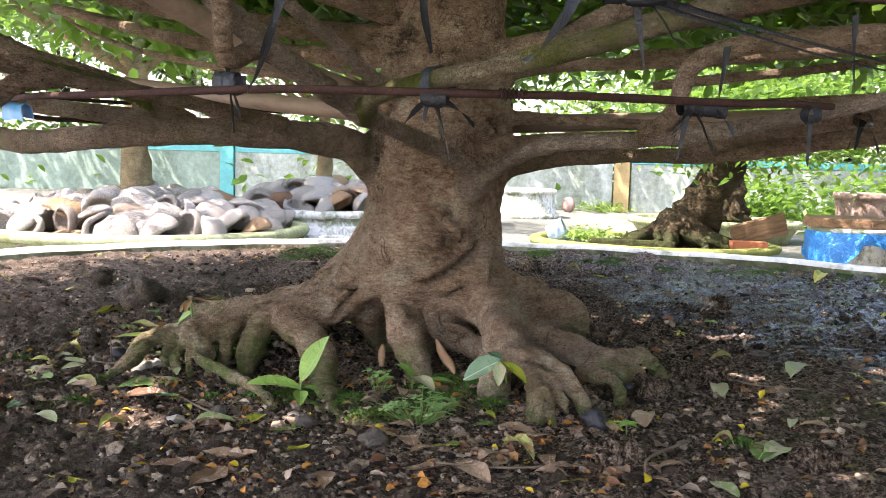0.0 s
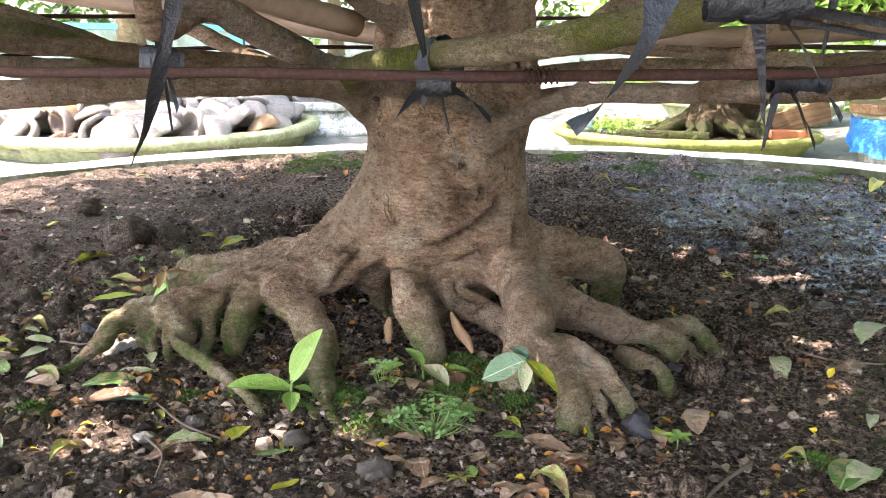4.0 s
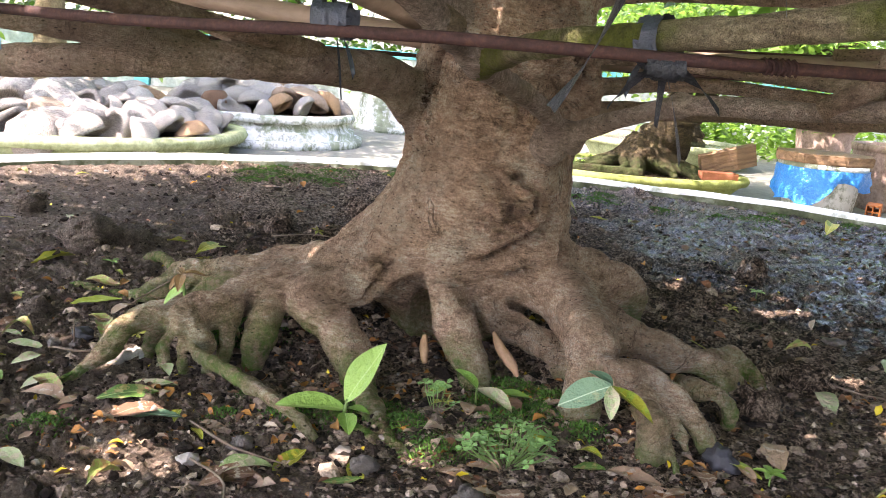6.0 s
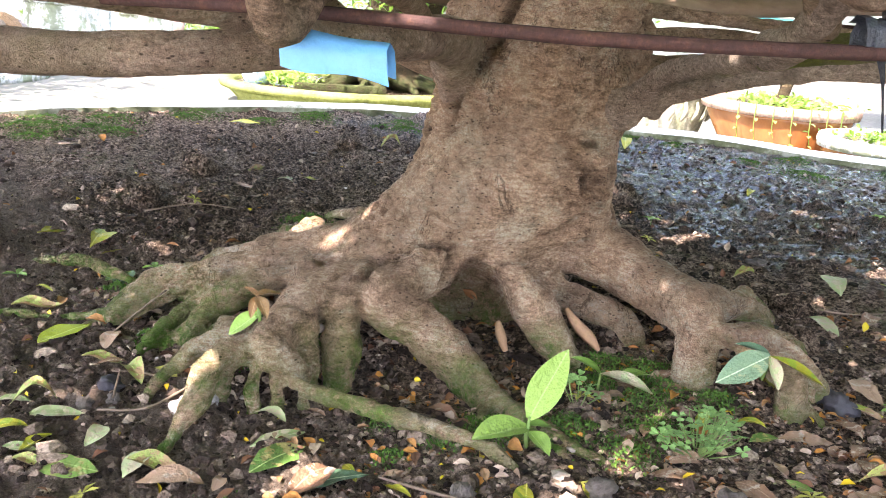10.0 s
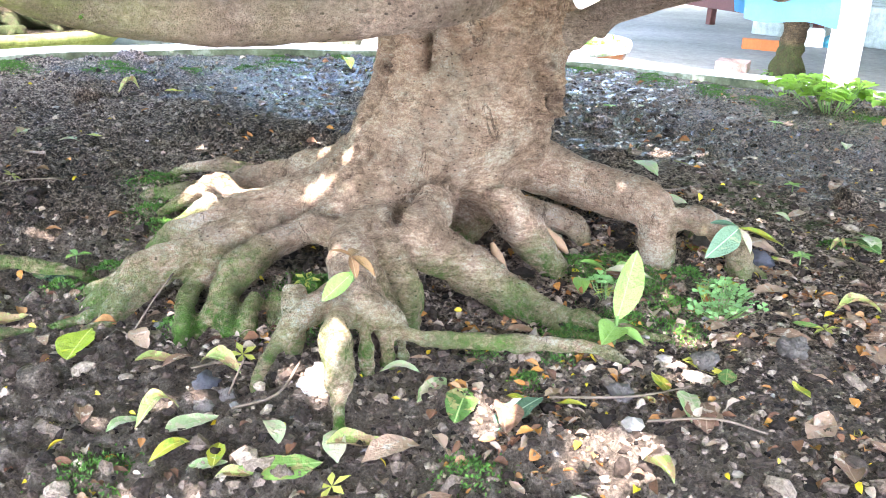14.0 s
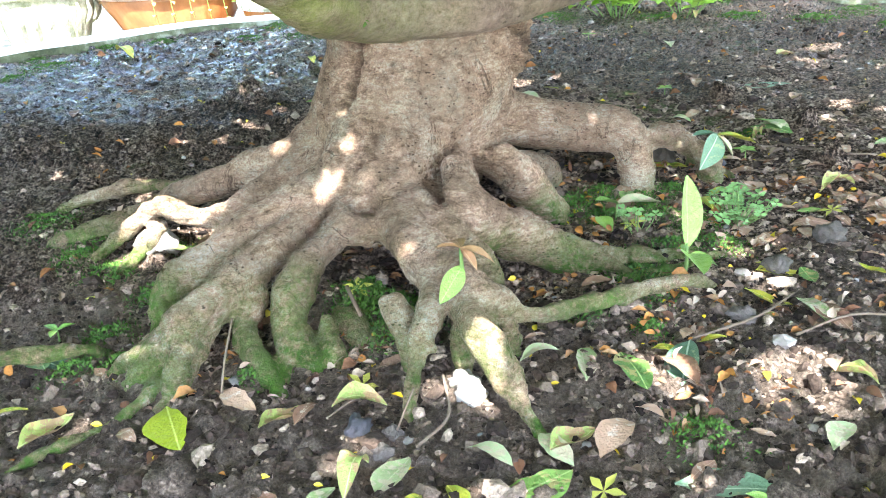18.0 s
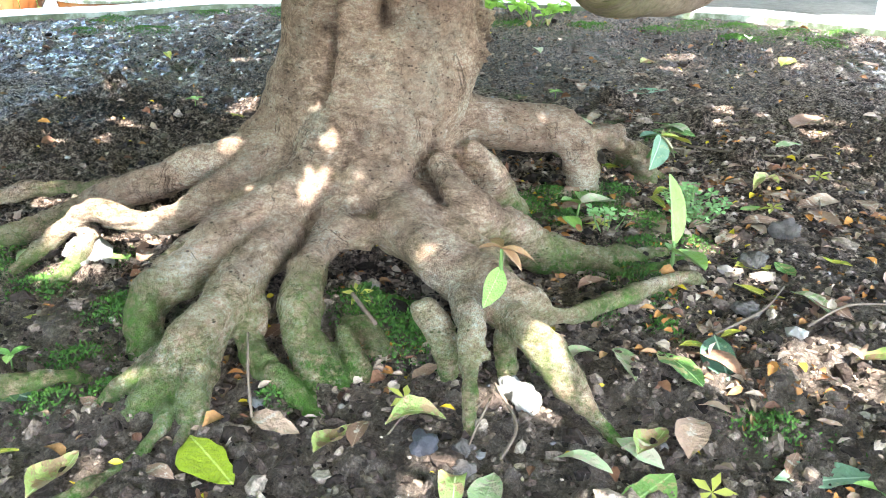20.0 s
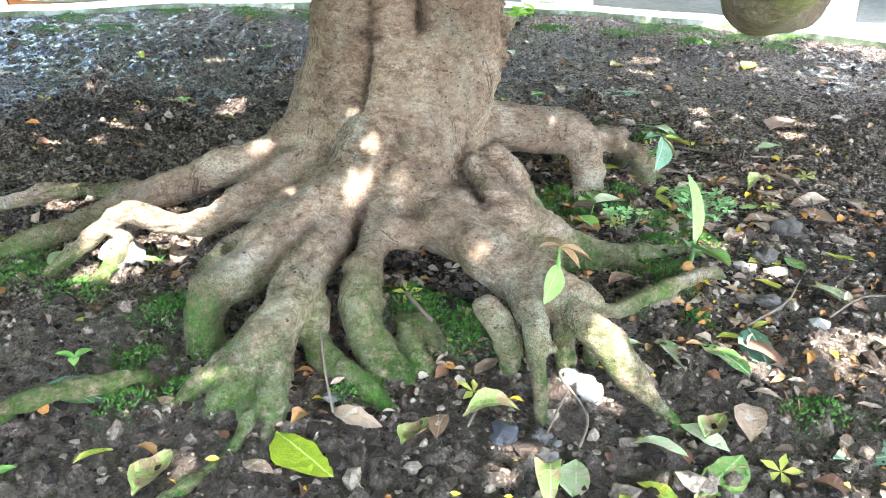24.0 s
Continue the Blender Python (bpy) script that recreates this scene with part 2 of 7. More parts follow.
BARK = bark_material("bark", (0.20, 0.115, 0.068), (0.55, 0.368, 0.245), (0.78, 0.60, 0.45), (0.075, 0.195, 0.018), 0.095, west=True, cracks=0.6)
PALE_BARK = bark_material("pale_branch_bark", (0.26, 0.185, 0.138), (0.43, 0.325, 0.25), (0.54, 0.43, 0.34), (0.19, 0.20, 0.06), 0.02, film=0.1)
MOSSY_BARK = bark_material("mossy_branch_bark", (0.17, 0.125, 0.08), (0.30, 0.24, 0.15), (0.40, 0.34, 0.22), (0.17, 0.19, 0.035), 0.02, film=1.0)
WORN_BARK = bark_material("worn_branch_bark", (0.25, 0.165, 0.118), (0.45, 0.32, 0.24), (0.57, 0.45, 0.345), (0.27, 0.34, 0.06), 0.02, film=0.12, far_green=0.7)
BRANCH_BARK = bark_material("branch_bark", (0.13, 0.080, 0.050), (0.42, 0.285, 0.195), (0.62, 0.47, 0.35), (0.16, 0.18, 0.04), 0.03, film=0.22)


def soil_colour(m):
    a, b, c = m.noise(1.8, 4), m.noise(46, 8, 0.78), m.noise(260, 5, 0.78)
    mid = m.noise(120, 6, 0.72)
    col = m.ramp(m.mix(0.5, m.mix(0.65, a, b), mid), (0.43, (0.010, 0.007, 0.0055)), (0.49, (0.125, 0.083, 0.057)), (0.565, (0.54, 0.405, 0.305)))
    col = m.mix(0.75, col, m.ramp(c, (0.34, 0.06), (0.66, 0.94)), "OVERLAY")
    return a, b, c, col


def soil_material():
    m = Mat("soil", 0.95, spec=0.15)
    a, b, c, col = soil_colour(m)
    green = m.mix(1.0, m.ramp(m.noise(1.7, 3), (0.58, 0.0), (0.66, 1.0)), m.ramp(m.noise(30, 5), (0.47, 0.0), (0.6, 0.85)), "MULTIPLY")
    col = m.mix(green, col, (0.065, 0.10, 0.022))
    # paler, greyer grain blended into the soil towards the western rim
    west_blend = m.math("ADD", m.math("ADD", m.math("MULTIPLY", m.axis("X"), -0.75), m.math("MULTIPLY", m.axis("Y"), -0.3)), m.math("MULTIPLY", m.math("SUBTRACT", m.noise(5, 5, 0.65), 0.5), 0.9))
    dry = m.ramp(west_blend, (0.12, 0.0), (0.45, 0.75))
    col = m.mix(dry, col, m.ramp(m.mix(0.5, c, m.noise(34, 7, 0.75)), (0.38, (0.055, 0.041, 0.031)), (0.50, (0.19, 0.148, 0.113)), (0.62, (0.40, 0.325, 0.26))))
    # the far side of the bed lies wet, dark and shining
    wet = m.ramp(m.math("ADD", m.math("ADD", m.math("MULTIPLY", m.axis("X"), 0.42), m.math("MULTIPLY", m.axis("Y"), 0.12)), m.math("MULTIPLY", m.noise(2.6, 5), 0.9)), (0.78, 0.0), (1.05, 1.0))
    m.color(m.mix(m.math("MULTIPLY", wet, 0.7), col, m.mix(1.0, col, (0.50, 0.50, 0.54), "MULTIPLY")))
    m.l.new(m.math("MULTIPLY", wet, m.ramp(m.noise(30, 5, 0.7), (0.42, 0.1), (0.58, 1.0))), m.b.inputs["Coat Weight"])
    m.b.inputs["Coat Roughness"].default_value = 0.16
    m.rough(m.mix(wet, m.ramp(b, (0.4, 0.95), (0.6, 0.6)), m.ramp(b, (0.42, 0.25), (0.58, 0.6))))
    clod = m.voronoi(110, m.warp(60, 0.012))
    m.bump(b, 0.016, 0.9).bump(m.math("SUBTRACT", 1.0, clod), 0.007, 0.9).bump(c, 0.006, 1.0).bump(m.noise(520, 3), 0.0025, 1.0)
    return m.m


def crumb_material():
    m = Mat("soil_crumb", 0.95, spec=0.15)
    i = m.island()
    c = m.noise(190, 5, 0.7)
    col = m.ramp(i, (0.0, (0.014, 0.010, 0.008)), (0.50, (0.088, 0.062, 0.046)), (0.82, (0.25, 0.185, 0.138)), (1.0, (0.46, 0.36, 0.27)))
    m.color(m.mix(0.7, col, m.ramp(c, (0.3, 0.15), (0.7, 0.9)), "OVERLAY"))
    m.bump(m.noise(90, 4), 0.008).bump(c, 0.004)
    return m.m


def pebble_material():
    m = Mat("pebble", 0.7, spec=0.4)
    i = m.island()
    col = m.ramp(i, (0.0, (0.12, 0.115, 0.11)), (0.4, (0.22, 0.20, 0.18)), (0.7, (0.33, 0.27, 0.22)), (1.0, (0.42, 0.40, 0.37)))
    m.color(m.mix(0.4, col, m.noise(150, 4), "OVERLAY"))
    m.bump(m.noise(200, 3), 0.002)
    return m.m


def litter_material():
    m = Mat("litter", 0.75, spec=0.3)
    i = m.island()
    col = m.ramp(i, (0.0, (0.09, 0.045, 0.026)), (0.25, (0.22, 0.10, 0.05)), (0.5, (0.46, 0.20, 0.04)), (0.66, (0.27, 0.18, 0.12)), (1.0, (0.44, 0.34, 0.25)))
    m.color(m.mix(0.5, col, m.noise(160, 4), "OVERLAY"))
    m.bump(m.noise(250, 3), 0.002)
    return m.m


def fallen_material(name, lo, hi, rib, spots=None, rough=0.5):
    """A leaf blade one unit long, along x: midrib, side veins and blotches."""
    m = Mat(name, rough, spec=0.45)
    k = m.n.new("ShaderNodeSeparateXYZ")
    m.l.new(m.co, k.inputs[0])
    y = m.math("ABSOLUTE", k.outputs["Y"])
    w = m.n.new("ShaderNodeTexWave")
    w.inputs["Scale"].default_value, w.inputs["Distortion"].default_value = 4.5, 1.0
    cm = m.n.new("ShaderNodeCombineXYZ")
    m.l.new(m.math("SUBTRACT", k.outputs["X"], m.math("MULTIPLY", y, 0.9)), cm.inputs["X"])
    m.l.new(cm.outputs[0], w.inputs["Vector"])
    col = m.ramp(m.mix(0.5, m.noise(4, 5), m.rand()), (0.3, lo), (0.7, hi))
    veins = m.ramp(w.outputs["Fac"], (0.94, 0.0), (1.0, 0.10))
    mid = m.ramp(y, (0.006, 1.0), (0.014, 0.0))
    col = m.mix(veins, col, rib)
    col = m.mix(mid, col, rib)
    if spots:
        col = m.mix(m.ramp(m.noise(spots[1], 4, 0.7), (spots[2], 0.0), (spots[2] + 0.05, 1.0)), col, spots[0])
    m.color(col)
    m.bump(w.outputs["Fac"], 0.003, 0.06).bump(m.noise(12, 4), 0.02, 0.4)
    return m.m


SOIL = soil_material()


def leaf_material(name, lo, hi, rough=0.45, vein=True, trans=0.0):
    m = Mat(name, rough, spec=0.5)
    f = m.mix(0.5, m.noise(25, 4), m.island())
    m.color(m.ramp(f, (0.25, lo), (0.75, hi)))
    m.bump(m.noise(120, 3), 0.001)
    if trans:
        m.b.inputs["Transmission Weight"].default_value = 0.0
        t = m.n.new("ShaderNodeBsdfTranslucent")
        t.inputs["Color"].default_value = (*[min(1, x * 1.6) for x in hi], 1)
        s = m.n.new("ShaderNodeMixShader")
        s.inputs[0].default_value = trans
        out = m.n["Material Output"]
        m.l.new(m.b.outputs[0], s.inputs[1])
        m.l.new(t.outputs[0], s.inputs[2])
        m.l.new(s.outputs[0], out.inputs["Surface"])
    return m.m


LEAF = leaf_material("tree_leaf", (0.04, 0.095, 0.016), (0.13, 0.24, 0.035), 0.4, trans=0.45)

# ---- ground ----
RING_C, RING_R, PAVE_Z = Vector((0.18, 0.09)), 2.36, -0.20


def soil_z(x, y):
    v = Vector((x, y, 0.0))
    h = 0.014 * noise.noise(v * 2.1) + 0.009 * noise.noise(v * 7)
    for cx, cy, s, up in SOIL_RISES:
        h += up * math.exp(-((x - cx) ** 2 + (y - cy) ** 2) / (s * s))
    return h - 0.006 + 0.022 * min(1.0, max(0.0, math.hypot(x - RING_C.x, y - RING_C.y) - 1.7) / 0.6)


# low rises of earth held between the roots
SOIL_RISES = [(-0.42, 0.0, 0.12, 0.034), (-0.30, 0.24, 0.10, 0.025), (-0.50, -0.20, 0.09, 0.016), (0.10, -0.33, 0.12, 0.016), (-0.18, -0.42, 0.12, 0.012), (0.0, 0.1, 0.25, 0.03), (0.28, -0.33, 0.08, 0.012)]


def soil_relief(x, y):
    """Clods of three sizes, each cell with a height of its own, and fine grain."""
    v = Vector((x, y, 0.31))
    j = Vector((noise.noise(v * 31), noise.noise(v * 31 + Vector((7, 7, 0))), 0))
    h = 0.0
    for f, up, keep in ((12, 0.028, 0.22), (29, 0.015, 0.06), (64, 0.011, -0.05), (125, 0.007, -0.12)):
        d, p = noise.voronoi(v * f + j * 0.28)
        size = noise.noise(p[0] * 3.7 + Vector((f, 0, 0))) - keep
        if size > 0:
            h += up * min(1.0, 3.0 * size) * max(0.0, min(1.0, 1.6 * (d[1] - d[0]))) ** 0.6
    return (h + 0.006 * noise.noise(v * 24) + 0.0035 * noise.noise(v * 85)) * (0.7 + 0.5 * noise.noise(v * 1.4)) - 0.006


def spread(lo, hi, a, b, fine, coarse):
    out = [lo]
    while out[-1] < hi:
        out.append(out[-1] + (fine if a < out[-1] < b else coarse))
    return out


def build_ground():
    # soil bed: one sheet inside the kerb
    top = RING_R + 0.05
    xs = spread(RING_C.x - top, RING_C.x + top, -1.10, 0.95, 0.0040, 0.0090)
    ys = spread(RING_C.y - top, RING_C.y + top, -1.10, 0.75, 0.0040, 0.0090)
    idx, verts, faces = {}, [], []
    for i, x in enumerate(xs):
        for j, y in enumerate(ys):
            if (x - RING_C.x) ** 2 + (y - RING_C.y) ** 2 < top * top:
                idx[i, j] = len(verts)
                verts.append((x, y, soil_z(x, y) + soil_relief(x, y)))
    for (i, j), a in idx.items():
        if (i + 1, j) in idx and (i, j + 1) in idx and (i + 1, j + 1) in idx:
            faces.append((a, idx[i + 1, j], idx[i + 1, j + 1], idx[i, j + 1]))
    tagged(place("ground_soil", mesh_of("ground_soil", verts, faces), SOIL), "dark damp crumbly soil of the planting bed", "soil", kind="structure")

    m = Mat("pavement_concrete", 0.8)
    a, b = m.noise(0.8, 6), m.noise(22, 6)
    m.color(m.ramp(m.mix(0.4, a, b), (0.36, (0.085, 0.088, 0.066)), (0.64, (0.22, 0.215, 0.185)))).bump(b, 0.004)
    verts, faces = [], []
    radii = [2.3, 2.6, 3.2, 4.2, 6, 9, 14, 30, 90, 400]
    for r in radii:
        for k in range(64):
            t = 2 * math.pi * k / 64
            verts.append((RING_C.x + r * math.cos(t), RING_C.y + r * math.sin(t), PAVE_Z))
    for i in range(len(radii) - 1):
        for k in range(64):
            p, q = i * 64 + k, i * 64 + (k + 1) % 64
            faces.append((p, q, q + 64, p + 64))
    faces.append(tuple(range(64))[::-1])
    tagged(place("ground", mesh_of("ground", verts, faces), m.m), "pale sunlit concrete yard pavement", "pavement", kind="structure")

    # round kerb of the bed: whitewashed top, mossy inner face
    m = Mat("kerb_paint", 0.75)
    w, s = m.noise(16, 6, 0.7), m.noise(3.5, 5)
    col = m.ramp(w, (0.3, (0.50, 0.52, 0.48)), (0.6, (0.76, 0.77, 0.75)))
    m.color(m.mix(m.ramp(m.mix(0.5, w, s), (0.36, 0.8), (0.46, 0.0)), col, (0.22, 0.26, 0.15))).bump(w, 0.004)
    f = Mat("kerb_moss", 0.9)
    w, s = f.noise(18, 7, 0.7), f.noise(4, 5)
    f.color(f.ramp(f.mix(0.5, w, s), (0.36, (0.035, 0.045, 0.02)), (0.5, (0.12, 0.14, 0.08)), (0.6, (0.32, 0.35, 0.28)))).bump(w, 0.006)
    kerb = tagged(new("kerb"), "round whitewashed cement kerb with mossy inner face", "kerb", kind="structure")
    kerb.location = (RING_C.x, RING_C.y, 0)
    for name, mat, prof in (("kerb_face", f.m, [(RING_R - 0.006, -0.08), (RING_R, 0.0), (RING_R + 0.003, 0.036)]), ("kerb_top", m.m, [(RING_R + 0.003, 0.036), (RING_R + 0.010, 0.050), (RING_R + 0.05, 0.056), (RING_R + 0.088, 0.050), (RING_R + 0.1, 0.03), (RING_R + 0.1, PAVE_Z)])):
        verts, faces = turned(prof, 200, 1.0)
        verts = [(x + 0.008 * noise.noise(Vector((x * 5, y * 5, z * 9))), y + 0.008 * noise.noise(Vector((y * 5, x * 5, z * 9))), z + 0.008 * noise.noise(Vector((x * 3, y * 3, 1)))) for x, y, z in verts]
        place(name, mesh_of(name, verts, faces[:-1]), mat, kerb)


build_ground()

# ---- the old tree: trunk, surface roots and low branches as one grown body ----
def smin(a, b, k):
    h = np.clip(0.5 + 0.5 * (b - a) / k, 0, 1)
    return b + (a - b) * h - k * h * (1 - h)


class Grown:
    """A distance field of fused tapered limbs, meshed by surface nets and parted limb by limb."""

    def __init__(self, lo, hi, h):
        self.lo, self.h = np.array(lo), h
        self.shape = tuple(int((b - a) / h) + 1 for a, b in zip(lo, hi))
        self.d = np.full(self.shape, 1.0, np.float32)
        self.near = np.full(self.shape, 1.0, np.float32)
        self.tag = np.zeros(self.shape, np.int16)
        self.names = []

    def limb(self, name, pts, k=0.03, steps=5, squash=None):
        line = smooth_line(pts, steps)
        line[:, 3] = np.maximum(line[:, 3], 0.003)
        pad = k + 0.03
        a = np.floor((line[:, :3].min(0) - line[:, 3].max() - pad - self.lo) / self.h).astype(int).clip(0)
        b = np.ceil((line[:, :3].max(0) + line[:, 3].max() + pad - self.lo) / self.h).astype(int)
        b = np.minimum(b + 1, self.shape)
        if (b <= a).any():
            return
        field = np.full(tuple(b - a), 1.0, np.float32)
        for p, q in zip(line[:-1], line[1:]):
            r = max(p[3], q[3]) + pad
            c = np.maximum(np.floor((np.minimum(p[:3], q[:3]) - r - self.lo) / self.h).astype(int), a)
            e = np.minimum(np.ceil((np.maximum(p[:3], q[:3]) + r - self.lo) / self.h).astype(int) + 1, b)
            if (e <= c).any():
                continue
            x, y, z = [(self.lo[i] + self.h * np.arange(c[i], e[i])).astype(np.float32) for i in range(3)]
            x, y, z = x[:, None, None] - p[0], y[None, :, None] - p[1], z[None, None, :] - p[2]
            v = q[:3] - p[:3]
            t = np.clip((x * v[0] + y * v[1] + z * v[2]) / max(1e-9, v @ v), 0, 1)
            dist = np.sqrt((x - t * v[0]) ** 2 + (y - t * v[1]) ** 2 + (z - t * v[2]) ** 2) - (p[3] + t * (q[3] - p[3]))
            s = tuple(slice(i, j) for i, j in zip(c - a, e - a))
            field[s] = np.minimum(field[s], dist)
        s = tuple(slice(i, j) for i, j in zip(a, b))
        if name not in self.names:
            self.names.append(name)
        win = field < self.near[s]
        self.near[s] = np.where(win, field, self.near[s])
        self.tag[s] = np.where(win, self.names.index(name), self.tag[s])
        if name.startswith("root"):
            # roots fuse high on the flare and stay apart near the soil
            zz = (self.lo[2] + self.h * np.arange(a[2], b[2])).astype(np.float32)[None, None, :]
            k = k * 0.36 + 0.022 * np.clip((zz - 0.14) / 0.08, 0, 1)
        self.d[s] = smin(self.d[s], field, k)

    def carve(self, at, r, k=0.02):
        x, y, z = [(self.lo[i] + self.h * np.arange(self.shape[i])).astype(np.float32) - at[i] for i in range(3)]
        rx, ry, rz = r
        hole = (np.sqrt((x[:, None, None] / rx) ** 2 + (y[None, :, None] / ry) ** 2 + (z[None, None, :] / rz) ** 2) - 1) * min(r)
        self.d = -smin(-self.d, hole, k).astype(np.float32)

    def mesh(self):
        d = self.d
        neg = d < 0
        n = [s - 1 for s in self.shape]
        corners = [(i, j, k) for i in (0, 1) for j in (0, 1) for k in (0, 1)]
        cnt = sum(neg[i:n[0] + i, j:n[1] + j, k:n[2] + k].astype(np.int8) for i, j, k in corners)
        cells = np.argwhere((cnt > 0) & (cnt < 8))
        val = np.stack([d[cells[:, 0] + i, cells[:, 1] + j, cells[:, 2] + k] for i, j, k in corners], 1)
        pos, hit = np.zeros((len(cells), 3)), np.zeros(len(cells))
        for a in range(8):
            for b in range(a + 1, 8):
                ca, cb = np.array(corners[a]), np.array(corners[b])
                if abs(ca - cb).sum() != 1:
                    continue
                va, vb = val[:, a], val[:, b]
                m = (va < 0) != (vb < 0)
                t = np.where(m, va / np.where(m, va - vb, 1), 0)
                pos += m[:, None] * (ca + t[:, None] * (cb - ca))
                hit += m
        pos = self.lo + self.h * (cells + pos / hit[:, None])
        tag = self.tag[cells[:, 0], cells[:, 1], cells[:, 2]]
        ids = np.full(n, -1, np.int32)
        ids[tuple(cells.T)] = np.arange(len(cells))
        quads = []
        for ax in range(3):
            u, v = (ax + 1) % 3, (ax + 2) % 3
            lo_, hi_ = [slice(None)] * 3, [slice(None)] * 3
            lo_[ax], hi_[ax] = slice(0, -1), slice(1, None)
            e = np.argwhere(neg[tuple(lo_)] != neg[tuple(hi_)])
            e = e[(e[:, u] > 0) & (e[:, v] > 0) & (e[:, u] < n[u]) & (e[:, v] < n[v])]
            flip = neg[tuple(e.T)]
            ring = []
            for du, dv in ((0, 0), (1, 0), (1, 1), (0, 1)):
                c = e.copy()
                c[:, u] -= du
                c[:, v] -= dv
                ring.append(ids[tuple(c.T)])
            q = np.stack(ring, 1)
            q = np.where(flip[:, None], q, q[:, ::-1])
            quads.append(q)
        quads = np.vstack(quads)
        quads = quads[(quads >= 0).all(1)]
        return pos, quads, tag


def relax(pos, quads, times=2, by=0.5):
    for _ in range(times):
        acc, num = np.zeros_like(pos), np.zeros(len(pos))
        for i in range(4):
            a, b = quads[:, i], quads[:, (i + 1) % 4]
            np.add.at(acc, a, pos[b])
            np.add.at(acc, b, pos[a])
            np.add.at(num, a, 1)
            np.add.at(num, b, 1)
        pos = pos + by * (acc / np.maximum(num, 1)[:, None] - pos)
    return pos


def vertex_normals(pos, quads):
    a, b, c, e = (pos[quads[:, i]] for i in range(4))
    fn = np.cross(c - a, e - b)
    vn = np.zeros_like(pos)
    for i in range(4):
        np.add.at(vn, quads[:, i], fn)
    return vn / np.maximum(np.linalg.norm(vn, axis=1), 1e-9)[:, None]


FURROWS = [
    ([(-0.115, -0.10, 0.58), (-0.140, -0.065, 0.49), (-0.158, -0.03, 0.44), (-0.165, -0.005, 0.40), (-0.165, 0.0, 0.35)], 0.010, 0.034),
    ([(-0.115, 0.10, 0.5), (-0.16, 0.075, 0.38), (-0.175, 0.07, 0.28), (-0.21, 0.07, 0.22)], 0.009, 0.02),
    ([(0.0, -0.145, 0.16), (0.03, -0.13, 0.20), (0.07, -0.115, 0.24), (0.11, -0.09, 0.28)], 0.012, 0.026),
    ([(0.13, -0.10, 0.40), (0.12, -0.115, 0.47), (0.10, -0.125, 0.56), (0.10, -0.12, 0.68)], 0.009, 0.012),
    ([(0.06, -0.155, 0.42), (0.03, -0.15, 0.46), (0.02, -0.148, 0.56)], 0.008, 0.009),
    ([(-0.03, -0.148, 0.48), (-0.035, -0.145, 0.60), (-0.02, -0.135, 0.74)], 0.008, 0.009),
    ([(0.02, -0.138, 0.35), (0.035, -0.14, 0.36), (0.045, -0.135, 0.345)], 0.008, 0.014),
    ([(0.0, -0.13, 0.33), (0.02, -0.14, 0.29), (0.05, -0.14, 0.27), (0.08, -0.12, 0.28)], 0.008, 0.009),
    ([(0.07, -0.13, 0.34), (0.085, -0.125, 0.30), (0.08, -0.12, 0.26)], 0.007, 0.008),
    ([(0.15, 0.0, 0.30), (0.14, -0.04, 0.24), (0.13, -0.06, 0.20)], 0.010, 0.014),
    ([(-0.13, -0.10, 0.70), (-0.10, -0.125, 0.66), (-0.07, -0.125, 0.70), (-0.09, -0.12, 0.74)], 0.008, 0.009),
    ([(-0.20, 0.13, 0.16), (-0.27, 0.12, 0.12), (-0.34, 0.12, 0.10)], 0.009, 0.010),
    ([(-0.22, 0.02, 0.17), (-0.29, 0.03, 0.13), (-0.36, 0.045, 0.11)], 0.009, 0.010),
    ([(-0.175, -0.075, 0.170), (-0.225, -0.070, 0.160), (-0.275, -0.085, 0.150), (-0.325, -0.110, 0.125)], 0.008, 0.020),
    ([(-0.185, -0.085, 0.160), (-0.205, -0.115, 0.125), (-0.205, -0.125, 0.09)], 0.008, 0.016),
    ([(-0.115, -0.100, 0.150), (-0.075, -0.115, 0.165), (-0.035, -0.110, 0.155), (-0.020, -0.105, 0.120)], 0.008, 0.016),
    ([(0.055, -0.075, 0.180), (0.035, -0.095, 0.150), (0.035, -0.10, 0.115), (0.07, -0.10, 0.10)], 0.008, 0.018),
    ([(0.14, 0.0, 0.42), (0.15, -0.02, 0.48), (0.155, -0.01, 0.56)], 0.012, 0.014),
]


